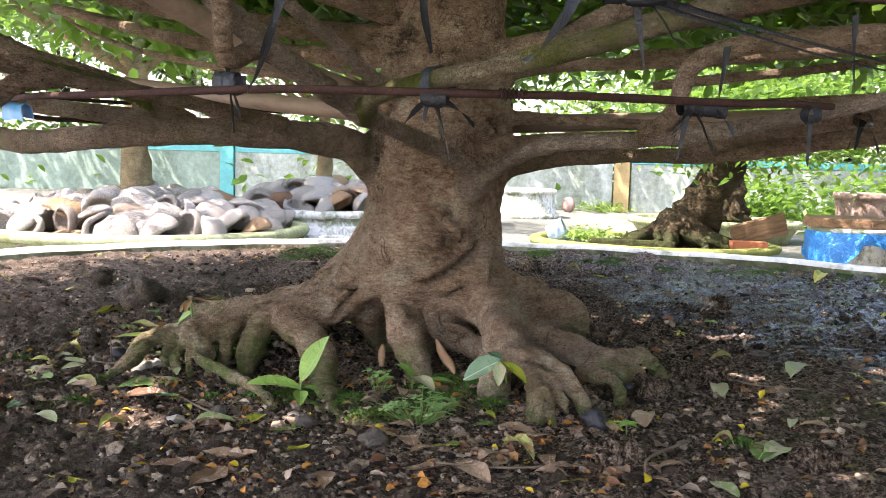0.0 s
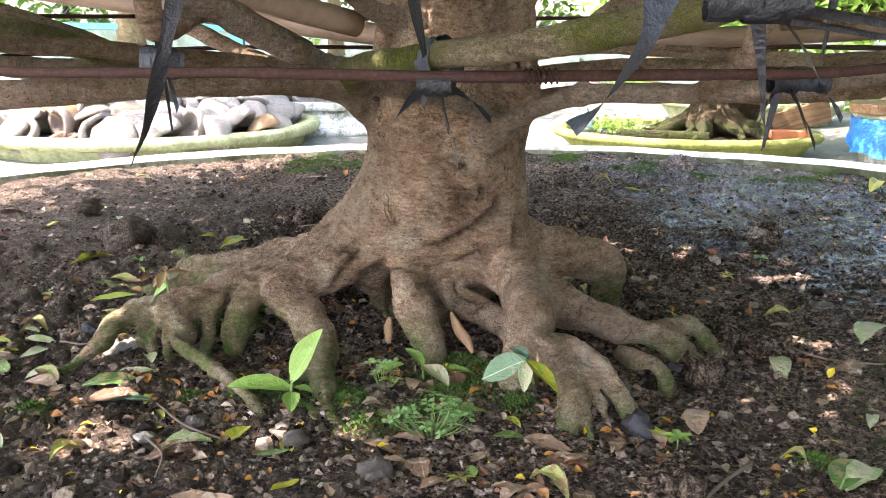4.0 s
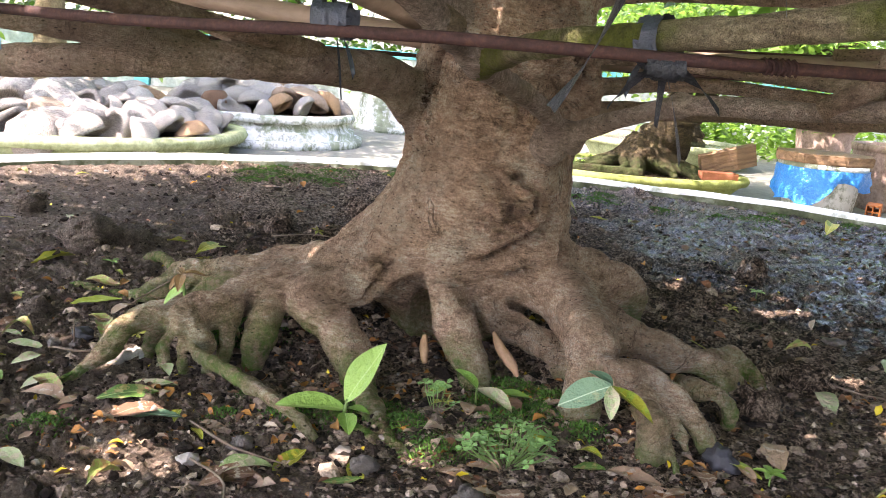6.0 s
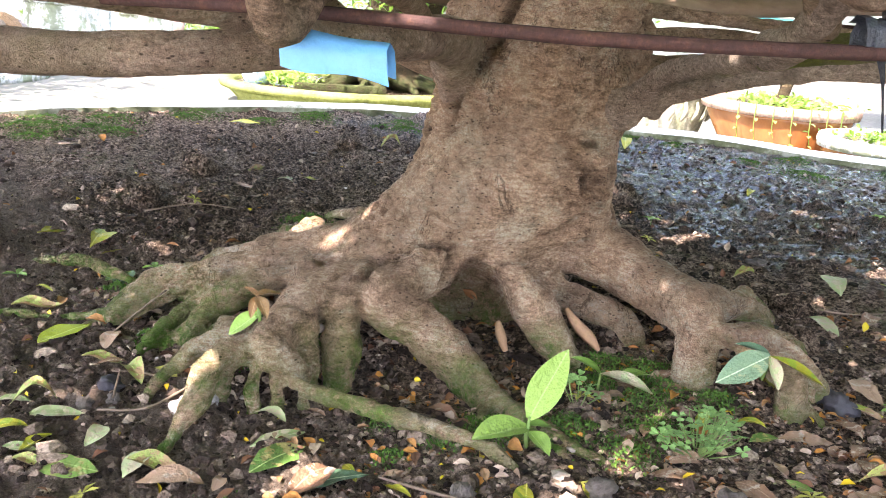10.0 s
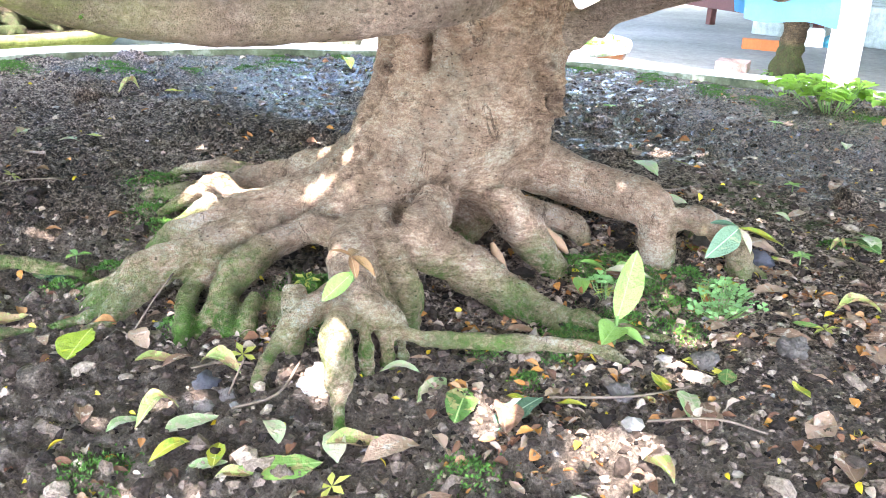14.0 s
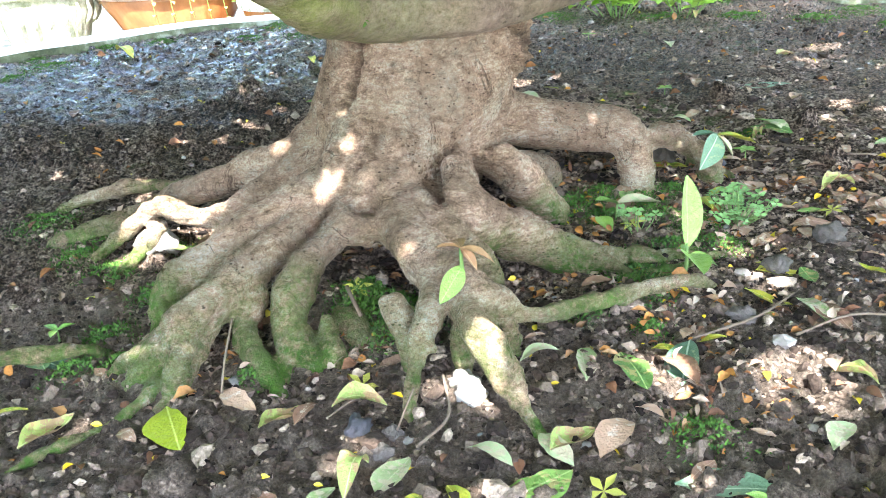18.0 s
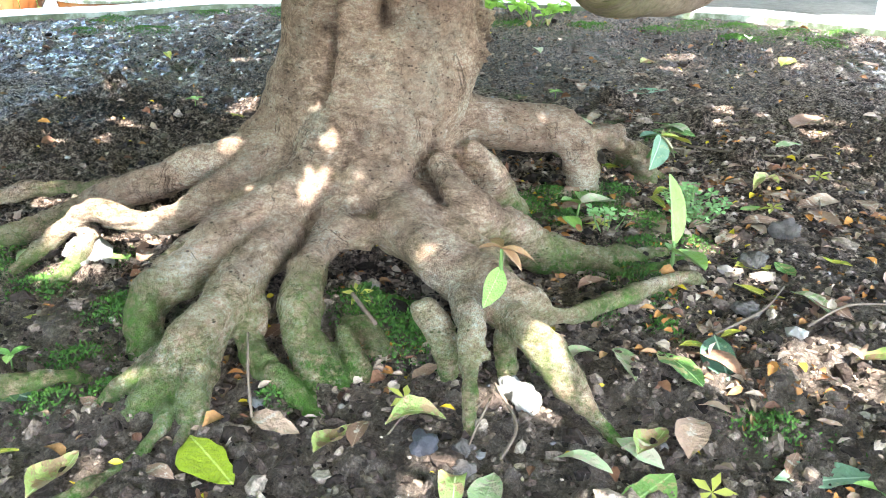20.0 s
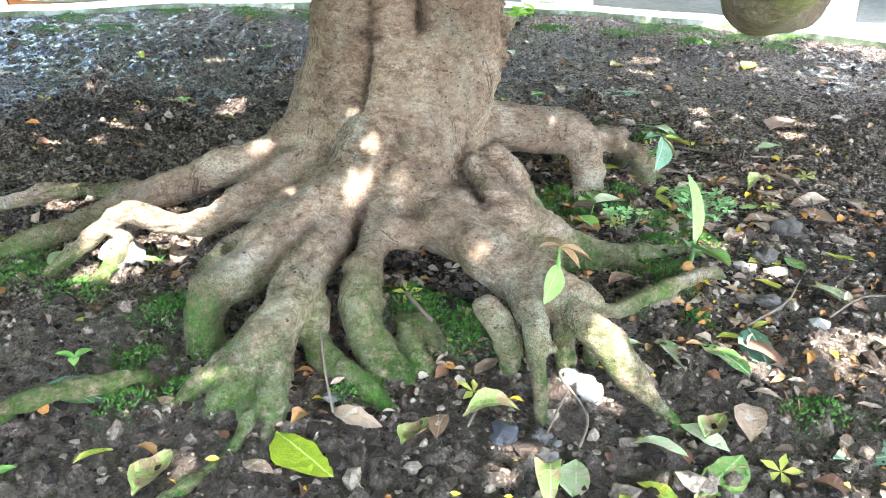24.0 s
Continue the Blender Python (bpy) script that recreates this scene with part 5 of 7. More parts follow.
# blue tape sleeve on the hoop
def blue_sleeve():
    t = thing("tape_flag", "sky-blue plastic tape folded over the rusty hoop", "tape", (-0.552, -0.760, 0.533), -36.5)
    bm = bmesh.new()
    vs = []
    prof = [(-0.008, -0.021), (-0.009, -0.008), (-0.008, 0.003), (0.0, 0.0085), (0.008, 0.003), (0.009, -0.007), (0.008, -0.017)]
    for i in range(9):
        x = -0.030 + 0.0105 * i
        vs.append([bm.verts.new((x - 0.10 * (z + 0.01), y + 0.002 * math.sin(i * 1.3 + z * 60), z * (0.95 + 0.10 * math.sin(i * 0.9)) - 0.0006 * i)) for y, z in prof])
    for i in range(8):
        for j in range(len(prof) - 1):
            bm.faces.new((vs[i][j], vs[i + 1][j], vs[i + 1][j + 1], vs[i][j + 1]))
    part("sleeve", bm, BLUETAPE, t)


blue_sleeve()

# ---- yard ----
def whitewash(name, base, stain, amount, scale=3.0, streak=0.25):
    m = Mat(name, 0.85, spec=0.3)
    a = m.noise(scale, 7, 0.68, m.map((1, 1, streak)))
    b = m.noise(scale * 9, 6, 0.7)
    f = m.ramp(m.mix(0.35, a, b), (0.5 - 0.22 * amount, 0.95), (0.5 + 0.18 * amount, 0.0))
    c = m.ramp(b, (0.3, [x * 0.85 for x in base]), (0.7, base))
    dark = m.ramp(m.noise(scale * 3, 6), (0.4, [x * 0.55 for x in stain]), (0.65, stain))
    m.color(m.mix(f, c, dark)).bump(b, 0.004)
    return m.m


WHITE = whitewash("old_whitewash", (0.72, 0.73, 0.71), (0.30, 0.34, 0.22), 0.2)
MOULD = whitewash("mouldy_wall", (0.34, 0.45, 0.38), (0.05, 0.08, 0.03), 1.3, 1.6, 0.55)
PALEWALL = whitewash("pale_wall", (0.52, 0.58, 0.55), (0.17, 0.21, 0.12), 0.7, 1.6)
TEAL = plain("teal_paint", (0.07, 0.36, 0.36), 0.5, 0, 0.25, 4)
MOSSPOT = whitewash("mossy_glaze", (0.30, 0.33, 0.10), (0.12, 0.15, 0.03), 0.6, 4)
PALEGREEN = whitewash("pale_green_pot", (0.42, 0.46, 0.27), (0.20, 0.23, 0.10), 0.5, 4)
BROWNGLAZE = Mat("brown_glaze", 0.22, spec=0.6)
_a = BROWNGLAZE.noise(5, 6, 0.6, BROWNGLAZE.map((1, 1, 0.3)))
BROWNGLAZE.color(BROWNGLAZE.ramp(_a, (0.3, (0.16, 0.05, 0.016)), (0.6, (0.34, 0.135, 0.045)), (0.8, (0.42, 0.22, 0.10)))).bump(_a, 0.003)
BROWNGLAZE = BROWNGLAZE.m
PINK = whitewash("pink_cement", (0.46, 0.33, 0.28), (0.26, 0.18, 0.14), 0.4, 5)
CARVED = whitewash("carved_cement", (0.47, 0.46, 0.38), (0.22, 0.24, 0.14), 0.5, 5)
EARTH = SOIL
OLDBARK = bark_material("dark_bark", (0.03, 0.022, 0.014), (0.085, 0.062, 0.036), (0.20, 0.15, 0.085), (0.07, 0.09, 0.03), 0.03)
YELLOWBARK = bark_material("yellow_bark", (0.25, 0.18, 0.09), (0.42, 0.32, 0.17), (0.56, 0.45, 0.27), (0.2, 0.2, 0.1), 0.02)


def planter(x, y, r, top, mat, label, squash=1.0, foot=0.8, lip=0.05, steps=False, rim=None, fill=EARTH, rz=0.0):
    """A round planter: body, rolled rim and earth."""
    t = thing("planter", label, "planter", (x, y, 0), rz)
    prof = [(r * foot, PAVE_Z - 0.01), (r * foot, PAVE_Z + 0.03)]
    if steps:
        prof = [(r * 1.08, PAVE_Z - 0.01), (r * 1.08, PAVE_Z + 0.05), (r * 1.0, PAVE_Z + 0.06), (r * 1.0, PAVE_Z + 0.10), (r * 0.95, PAVE_Z + 0.12)]
    prof += [(r * 0.93, top - lip - 0.015), (r * 0.92, top - lip)]
    pot = place("body", mesh_of("body", *turned(prof, 56, squash, 0.01)), mat, t)
    ring = [(r * 0.915, top - lip), (r * 0.985, top - lip * 0.95), (r * 1.0, top - lip * 0.5), (r * 0.985, top - 0.004), (r * 0.93, top), (r * 0.89, top - 0.012), (r * 0.88, top - lip)]
    v, f = turned(ring, 56, squash, 0.01)
    place("rim", mesh_of("rim", v, f[:-1]), rim or mat, pot)
    disc = [(0.001, top - lip * 0.5)] + [(r * 0.885 * k / 5, top - lip * 0.55 + 0.01 * math.sin(k * 2.0)) for k in range(1, 6)]
    v, f = turned(disc, 40, squash, 0.02)
    place("earth", mesh_of("earth", v, f[:-1]), fill, t)
    return t


planter(-2.75, 3.98, 1.15, -0.05, PALEGREEN, "wide low mossy cement planter heaped with coconut husks", foot=0.9, lip=0.07)
planter(-1.85, 5.25, 0.74, 0.03, WHITE, "round whitewashed stepped planter heaped with coconut husks", steps=True, lip=0.06)
planter(-1.0, 6.95, 0.36, 0.24, WHITE, "tall white round plinth with a mossy foot", steps=True)
planter(-0.66, 9.2, 0.33, 0.08, WHITE, "white round plinth far across the yard", steps=True)
planter(-0.42, 8.4, 0.36, 0.12, WHITE, "white stepped plinth with a mossy foot", steps=True)
planter(0.75, 4.28, 0.83, -0.05, MOSSPOT, "oval moss-green glazed bonsai tray on the pavement", 0.74, 0.86, 0.05)
planter(1.40, 6.35, 0.75, -0.01, PALEGREEN, "pale green round bonsai pot with thick rim", 0.8, 0.85, 0.06)
planter(2.5, 4.45, 0.25, 0.22, PINK, "pinkish cement pot with rope-edged rim", foot=0.66)
planter(2.35, 5.3, 0.22, 0.28, PINK, "dark pink cement pot behind others", foot=0.7)
planter(2.42, 3.35, 0.29, 0.14, CARVED, "grey-green cement pot with carved relief", foot=0.68)
planter(2.74, 2.74, 0.42, 0.125, BROWNGLAZE, "large brown glazed pot with trailing plant", foot=0.62, rim=PINK, lip=0.06)
planter(2.9, 1.97, 0.46, 0.05, BROWNGLAZE, "brown glazed shallow pot with broad white rim", 0.8, 0.84, 0.06, rim=WHITE)

# carved relief and rope edge on the pots
for k_ in range(9):
    a_ = 3.4 + 0.28 * k_
    v_, f_ = tube([(2.42 + 0.245 * math.cos(a_), 3.35 + 0.245 * math.sin(a_), -0.06, 0.006), (2.42 + 0.275 * math.cos(a_ + 0.05), 3.35 + 0.275 * math.sin(a_ + 0.05), 0.0, 0.014), (2.42 + 0.272 * math.cos(a_ + 0.02), 3.35 + 0.272 * math.sin(a_ + 0.02), 0.06, 0.006)], 8, 3)
    ob_ = place("relief", mesh_of("relief", v_, f_), CARVED)
    ob_.parent = bpy.data.objects["planter.009"]
    ob_.matrix_parent_inverse = pose(-2.42, -3.35, 0)

# ---- coconut husks ----
HUSK = Mat("coconut_husk", 0.8, spec=0.3)
_a = HUSK.noise(14, 6, 0.7, HUSK.map((0.4, 2, 2)))
_c = HUSK.ramp(HUSK.rand(), (0.0, (0.40, 0.36, 0.32)), (0.6, (0.54, 0.50, 0.45)), (0.84, (0.34, 0.29, 0.25)), (0.94, (0.50, 0.31, 0.17)), (1.0, (0.26, 0.15, 0.10)))
HUSK.color(HUSK.mix(0.6, _c, HUSK.ramp(_a, (0.36, 0.05), (0.64, 0.92)), "OVERLAY")).bump(_a, 0.02)
HUSK = HUSK.m


def husk_mesh(seed):
    """Half a coconut husk: a split, hollow shell with thick ragged walls."""
    rng = random.Random(seed)
    verts, faces, n, rings = [], [], 14, 6
    for inner in (1.0, 0.72):
        for i in range(rings + 1):
            ph = (i / rings) * math.pi * 0.52
            for k in range(n):
                a = 2 * math.pi * k / n
                w = (1 + 0.20 * noise.noise(Vector((math.cos(a) * 1.5, math.sin(a) * 1.5, ph + seed * 5)))) * (1 + 0.07 * math.cos(3 * a + seed) * math.sin(ph))
                z = math.cos(ph) * (1.0 if inner == 1.0 else 0.72)
                verts.append((1.35 * math.sin(ph) * math.cos(a) * inner * w, math.sin(ph) * math.sin(a) * inner * w, 0.82 * z * w + (0.06 * math.sin(3 * a + seed) if i == rings else 0)))
    m = (rings + 1) * n
    for i in range(rings):
        for k in range(n):
            a, b = i * n + k, i * n + (k + 1) % n
            faces += [(a, a + n, b + n, b), (m + a, m + b, m + b + n, m + a + n)]
    for k in range(n):
        a, b = rings * n + k, rings * n + (k + 1) % n
        faces.append((a, a + m, b + m, b))
    me = mesh_of("coconut_husk", verts, faces)
    me.materials.append(HUSK)
    me.polygons.foreach_set("use_smooth", [True] * len(me.polygons))
    return me


HUSKS = [husk_mesh(s) for s in range(6)]


def heap(x, y, r, z, height, count, seed, group):
    rng = random.Random(seed)
    for i in range(count):
        a, q = rng.uniform(0, 6.28), r * math.sqrt((i + 0.5) / count)
        s = rng.uniform(0.09, 0.13)
        zz = z + height * (1 - (q / r) ** 2) + rng.uniform(-0.015, 0.02)
        ob = new("coconut_husk", HUSKS[rng.randrange(6)])
        tilt = rng.choice((0, 0, 0, 40, 75, 110, 165))
        ob.matrix_world = pose(x + q * math.cos(i * 2.399), y + q * math.sin(i * 2.399), zz, rng.gauss(tilt, 22), rng.gauss(0, 22), rng.uniform(0, 360)) @ Matrix.Diagonal((s, s, s, 1))
        tagged(ob, "dry grey half coconut husk lying in the heap", "coconut husk", group)


heap(-2.75, 3.98, 1.02, -0.07, 0.16, 105, 1, "husks in the low planter")
heap(-1.85, 5.25, 0.62, 0.03, 0.13, 46, 2, "husks in the white planter")


def small_tree(x, y, z, h, r, mat, label, lean=(0, 0), roots=0, spread=0.3, name="tree", seed=0, crown=None, twist=0.3):
    rng = random.Random(seed)
    t = thing(name, label, "tree", (x, y, z))
    pts = []
    for i in range(7):
        s = i / 6
        pts.append((lean[0] * s + twist * r * noise.noise(Vector((s * 3, seed, 0))), lean[1] * s + twist * r * noise.noise(Vector((s * 3, seed, 5))), h * s - 0.03, r * (1.25 - 0.6 * s) * (1.35 if i == 0 else 1)))
    place("trunk", mesh_of("trunk", *tube(pts, 20, 5, 0.30, 6.0 / max(r, 0.05) * 0.1 + 6, seed=seed)), mat, t)
    for k in range(roots):
        a = 2 * math.pi * k / roots + rng.uniform(-0.3, 0.3)
        q = spread * rng.uniform(0.6, 1.1)
        place("root", mesh_of("root", *tube([(0.4 * r * math.cos(a), 0.4 * r * math.sin(a), h * 0.22, r * 0.5), (r * 1.2 * math.cos(a), r * 1.2 * math.sin(a), h * 0.09, r * 0.33), (q * 0.7 * math.cos(a + 0.2), q * 0.7 * math.sin(a + 0.2), 0.02, r * 0.2), (q * math.cos(a + 0.1), q * math.sin(a + 0.1), -0.03, r * 0.1)], 10, 4, 0.25, 25, seed=k)), mat, t)
    if crown:
        cx, cy, cz, rx, rz_, count, size = crown
        rows = []
        hubs = [Vector((cx + rx * rng.gauss(0, 0.45), cy + rx * rng.gauss(0, 0.45), cz + rz_ * rng.gauss(0, 0.45))) for _ in range(max(8, count // 28))]
        for b in hubs[:10]:
            base = Vector((lean[0], lean[1], h * 0.9))
            mid = (base + b) * 0.5 + Vector((0, 0, -0.03))
            place("limb", mesh_of("limb", *tube([(*base, r * 0.35), (*mid, r * 0.22), (*b, r * 0.07)], 8, 4, 0.1, 10)), mat, t)
        for _ in range(count):
            b = rng.choice(hubs)
            ln = size * rng.uniform(0.7, 1.25)
            p = b + Vector((rng.gauss(0, 1), rng.gauss(0, 1), rng.gauss(0, 0.6))) * (size * 1.8)
            rows.append((p, Vector((rng.gauss(0, 1), rng.gauss(0, 1), rng.uniform(-0.9, 0.3))), Vector((rng.gauss(0, 0.5), rng.gauss(0, 0.5), 1)), ln, ln * 0.45))
        v, f = leaf_blades(rows)
        place("crown", mesh_of("crown", v, f), LEAF, t)
    return t


# leaf crowns of the two pale trunks, widened above view to shade the husks
small_tree(-2.9, 4.15, -0.02, 1.1, 0.10, YELLOWBARK, "yellowish sapless trunk standing in the husk heap", seed=1, crown=(-0.3, -0.2, 1.75, 1.5, 0.35, 5200, 0.12))
small_tree(-2.05, 6.0, 0.0, 0.9, 0.07, YELLOWBARK, "small pale trunk standing behind the husk heap", seed=2, crown=(-0.3, -0.2, 1.6, 1.3, 0.35, 3600, 0.12))
small_tree(0.92, 4.3, -0.06, 0.75, 0.14, OLDBARK, "gnarled dark bonsai with spreading knotted roots in a tray", (0.42, 0.1), 17, 0.46, seed=3, crown=(0.50, 0.0, 0.90, 1.25, 0.36, 10500, 0.06), twist=0.8)
small_tree(1.48, 6.35, -0.03, 0.8, 0.15, OLDBARK, "dark old bonsai trunk in a pale green pot", (0.05, 0), 7, 0.3, seed=4, crown=(0.2, 0, 1.15, 0.8, 0.3, 2600, 0.07))
small_tree(3.0, 1.95, 0.02, 0.5, 0.05, OLDBARK, "small bonsai with arching exposed roots in a shallow pot", (-0.1, 0.1), 6, 0.16, seed=5, crown=(-0.1, 0.1, 0.85, 0.3, 0.15, 900, 0.04))
small_tree(4.5, 1.36, PAVE_Z, 0.65, 0.075, OLDBARK, "small bulbous potless bonsai trunk on the pavement", (0.02, 0), 5, 0.15, seed=6, crown=(0, 0, 0.9, 0.3, 0.15, 700, 0.05))
small_tree(2.74, 2.74, 0.08, 0.5, 0.03, OLDBARK, "thin plant stem in the brown pot", (0.1, 0.05), 0, seed=8, crown=(0.1, 0, 0.75, 0.3, 0.15, 500, 0.05))


def shrub(x, y, z, r, count, size, seed, label, mat=None, tall=0.5):
    rng = random.Random(seed)
    rows = []
    for _ in range(count):
        p = Vector((x + rng.gauss(0, r * 0.5), y + rng.gauss(0, r * 0.5), z + abs(rng.gauss(0, tall * 0.5))))
        ln = size * rng.uniform(0.7, 1.3)
        rows.append((p, Vector((rng.gauss(0, 1), rng.gauss(0, 1), rng.uniform(-0.4, 0.8))), Vector((rng.gauss(0, 0.5), rng.gauss(0, 0.5), 1)), ln, ln * 0.5))
    v, f = leaf_blades(rows)
    tagged(place("shrub", mesh_of("shrub", v, f), mat or LEAF), label, "shrub")


LIME = leaf_material("lime_leaf", (0.09, 0.17, 0.03), (0.22, 0.34, 0.07), 0.5, trans=0.3)
shrub(0.30, 4.2, -0.06, 0.16, 900, 0.03, 1, "low ferny green plants in the oval tray", LIME, 0.06)
shrub(2.74, 2.70, 0.10, 0.26, 500, 0.04, 2, "pale green creeping plant filling the brown pot", LIME, 0.05)
shrub(2.85, 1.95, 0.03, 0.26, 700, 0.03, 3, "low green ground cover in the shallow pot", LEAF, 0.03)
shrub(3.1, 7.6, PAVE_Z, 0.7, 1500, 0.10, 4, "leafy green shrub beside the garden wall", LEAF, 0.6)
shrub(2.2, 8.6, PAVE_Z, 0.6, 1100, 0.10, 5, "leafy green shrub beside the garden wall", LEAF, 0.6)
shrub(0.5, 10.0, PAVE_Z, 0.35, 300, 0.06, 6, "low weeds at the wall foot", LIME, 0.12)
shrub(4.5, 1.36, PAVE_Z, 0.13, 200, 0.04, 7, "low green leaves round the little trunk", LEAF, 0.04)

# trailing stems of the brown pot
for k_ in range(7):
    a_ = 3.55 + 0.21 * k_
    x_, y_ = 2.74 + 0.43 * math.cos(a_), 2.74 + 0.43 * math.sin(a_)
    vine_ = thing("trailing_vine", "thin yellow-green vine hanging over the pot rim", "vine", group="vines on the brown pot")
    stem_ = [(x_ * 0.98 + 0.05, y_ * 0.98 + 0.05, 0.13, 0.003), (x_, y_, 0.12, 0.003), (x_ - 0.005, y_ - 0.01, 0.02, 0.0025), (x_ + 0.01, y_ - 0.012, -0.07 + 0.02 * (k_ % 3), 0.002)]
    place("stem", mesh_of("stem", *tube(stem_, 5, 4)), LIME, vine_)
    rows_ = [(Vector((x_, y_ - 0.01, z_)), Vector((math.cos(a_) + 0.5 * s_, math.sin(a_), -0.3)), Vector((0, 0, 1)), 0.03, 0.022) for z_, s_ in ((0.06, 1), (0.0, -1), (-0.05, 1))]
    place("leaves", mesh_of("leaves", *leaf_blades(rows_)), LIME, vine_)

# things on the oval tray
BRICK = plain("red_brick", (0.36, 0.12, 0.06), 0.85, 0, 0.25, 25)
OLDWOOD = Mat("old_wood", 0.8)
_a = OLDWOOD.noise(10, 6, 0.65, OLDWOOD.map((0.6, 6, 6)))
OLDWOOD.color(OLDWOOD.ramp(_a, (0.3, (0.10, 0.055, 0.03)), (0.7, (0.30, 0.18, 0.10)))).bump(_a, 0.004)
OLDWOOD = OLDWOOD.m


def block(name, size, at, rot, mat, label, category, bevel=0.004):
    bm = bmesh.new()
    box(bm, size, (0, 0, 0), bevel)
    ob = part(name, bm, mat, None, smooth=False)
    ob.matrix_world = pose(*at, *rot)
    return tagged(ob, label, category)


block("plank", (0.36, 0.05, 0.14), (1.42, 4.22, 0.045), (8, -16, 10), OLDWOOD, "dark broken plank leaning in the tray", "plank")
block("brick", (0.22, 0.10, 0.06), (1.33, 4.02, -0.045), (0, 0, 6), BRICK, "red clay brick lying in the tray", "brick")
block("log", (0.55, 0.06, 0.05), (0.60, 4.0, -0.06), (0, 0, -4), OLDBARK, "dark stick lying across the tray", "stick", 0.015)
shard_ = place("pot_shard", mesh_of("pot_shard", *turned([(0.07, 0.0), (0.085, 0.12), (0.08, 0.12), (0.062, 0.01)], 20)), plain("blue_white_shard", (0.30, 0.42, 0.52), 0.4, 0, 0.6, 9))
shard_.matrix_world = pose(0.06, 4.2, -0.05, 20, 62, 20)
tagged(shard_, "broken blue and white pot tipped on the tray", "pot")

# blue-wrapped pot with a board on top
bp_ = thing("wrapped_pot", "white pot wrapped in blue plastic under a wooden board", "pot", (1.95, 4.05, 0), 12)
place("body", mesh_of("body", *turned([(0.20, PAVE_Z), (0.235, 0.06), (0.26, 0.075), (0.26, 0.10), (0.22, 0.10)], 40)), WHITE, bp_)
BLUEPLASTIC = plain("blue_plastic", (0.02, 0.22, 0.62), 0.3, 0, 0.35, 9, 0.01)
v_, f_ = [], []
for i_ in range(41):
    a_ = 2 * math.pi * i_ / 40
    low_ = -0.02 - 0.13 * max(0.0, math.sin(a_ * 1.5 + 2.6)) - 0.03 * math.sin(5 * a_)
    for j_ in range(5):
        s_ = j_ / 4
        q_ = 0.268 + 0.022 * math.sin(11 * a_ + j_) * s_ + 0.012 * noise.noise(Vector((4 * a_, s_ * 3, 0)))
        v_.append((q_ * math.cos(a_), q_ * math.sin(a_), 0.075 + (low_ - 0.075) * s_))
for i_ in range(40):
    for j_ in range(4):
        p_ = i_ * 5 + j_
        f_.append((p_, p_ + 5, p_ + 6, p_ + 1))
place("plastic_wrap", mesh_of("plastic_wrap", v_, f_), BLUEPLASTIC, bp_, "crumpled blue plastic sheet")
bm_ = bmesh.new()
bmesh.ops.create_cone(bm_, segments=8, radius1=0.31, radius2=0.315, depth=0.055, cap_ends=True)
for v__ in bm_.verts:
    v__.co.y *= 0.8
    v__.co += Vector((0.012 * noise.noise(v__.co * 9), 0.012 * noise.noise(v__.co * 8), 0))
bmesh.ops.bevel(bm_, geom=list(bm_.edges), offset=0.006, segments=2, affect="EDGES")
lid_ = part("board", bm_, OLDWOOD, bp_, "weathered brown wooden board", False)
lid_.location = (0, 0, 0.13)


def hollow_brick(x, y, z, rz, label):
    """A clay brick with four square holes through it."""
    t = thing("hollow_brick", label, "brick", (x, y, z), rz)
    for s in (-0.037, 0.0, 0.037):
        for size, at in (((0.18, 0.008, 0.08), (0, s, 0.04)), ((0.178, 0.078, 0.008), (0, 0, 0.04 + s))):
            bm = bmesh.new()
            box(bm, size, at, 0.001)
            part("web", bm, ORANGEBRICK, t, smooth=False)


ORANGEBRICK = plain("orange_brick", (0.52, 0.17, 0.05), 0.85, 0, 0.2, 25)
hollow_brick(2.28, 4.02, PAVE_Z, 65, "orange hollow clay brick beside the pots")
hollow_brick(5.9, 2.25, PAVE_Z, 120, "orange hollow clay bricks on the pavement")
hollow_brick(5.95, 2.12, PAVE_Z, 120, "orange hollow clay bricks on the pavement")
block("slab", (0.24, 0.20, 0.06), (4.5, 1.72, PAVE_Z + 0.03), (0, 0, 20), PINK, "flat pinkish slab lying on the pavement", "slab")


# ---- walls, posts and porch ----
def wall_north():
    y = 10.4
    for x0, x1, mat in ((-14, -4.85, MOULD), (-4.63, 0.58, PALEWALL), (0.82, 9, PALEWALL)):
        bm = bmesh.new()
        box(bm, (x1 - x0, 0.12, 0.62), ((x0 + x1) / 2, y, PAVE_Z + 0.31), 0.004)
        tagged(part("wall_north", bm, mat, None, smooth=False), "low garden wall panel with mould streaks", "wall", kind="structure")
        bm = bmesh.new()
        box(bm, (x1 - x0, 0.14, 0.09), ((x0 + x1) / 2, y, PAVE_Z + 0.667), 0.006)
        tagged(part("trim", bm, TEAL, None, smooth=False), "teal painted wall coping rail", "rail", kind="structure")
    for x, mat in ((-4.74, TEAL), (0.70, plain("ochre_post", (0.42, 0.30, 0.14), 0.8))):
        bm = bmesh.new()
        box(bm, (0.20, 0.20, 1.0), (x, y, PAVE_Z + 0.5), 0.008)
        tagged(part("wall_post", bm, mat, None, smooth=False), "painted wall post with peeling paint", "post", kind="structure")


wall_north()
FENCE = plain("fence_wire", (0.35, 0.36, 0.35), 0.5, 0.6, 0.1)


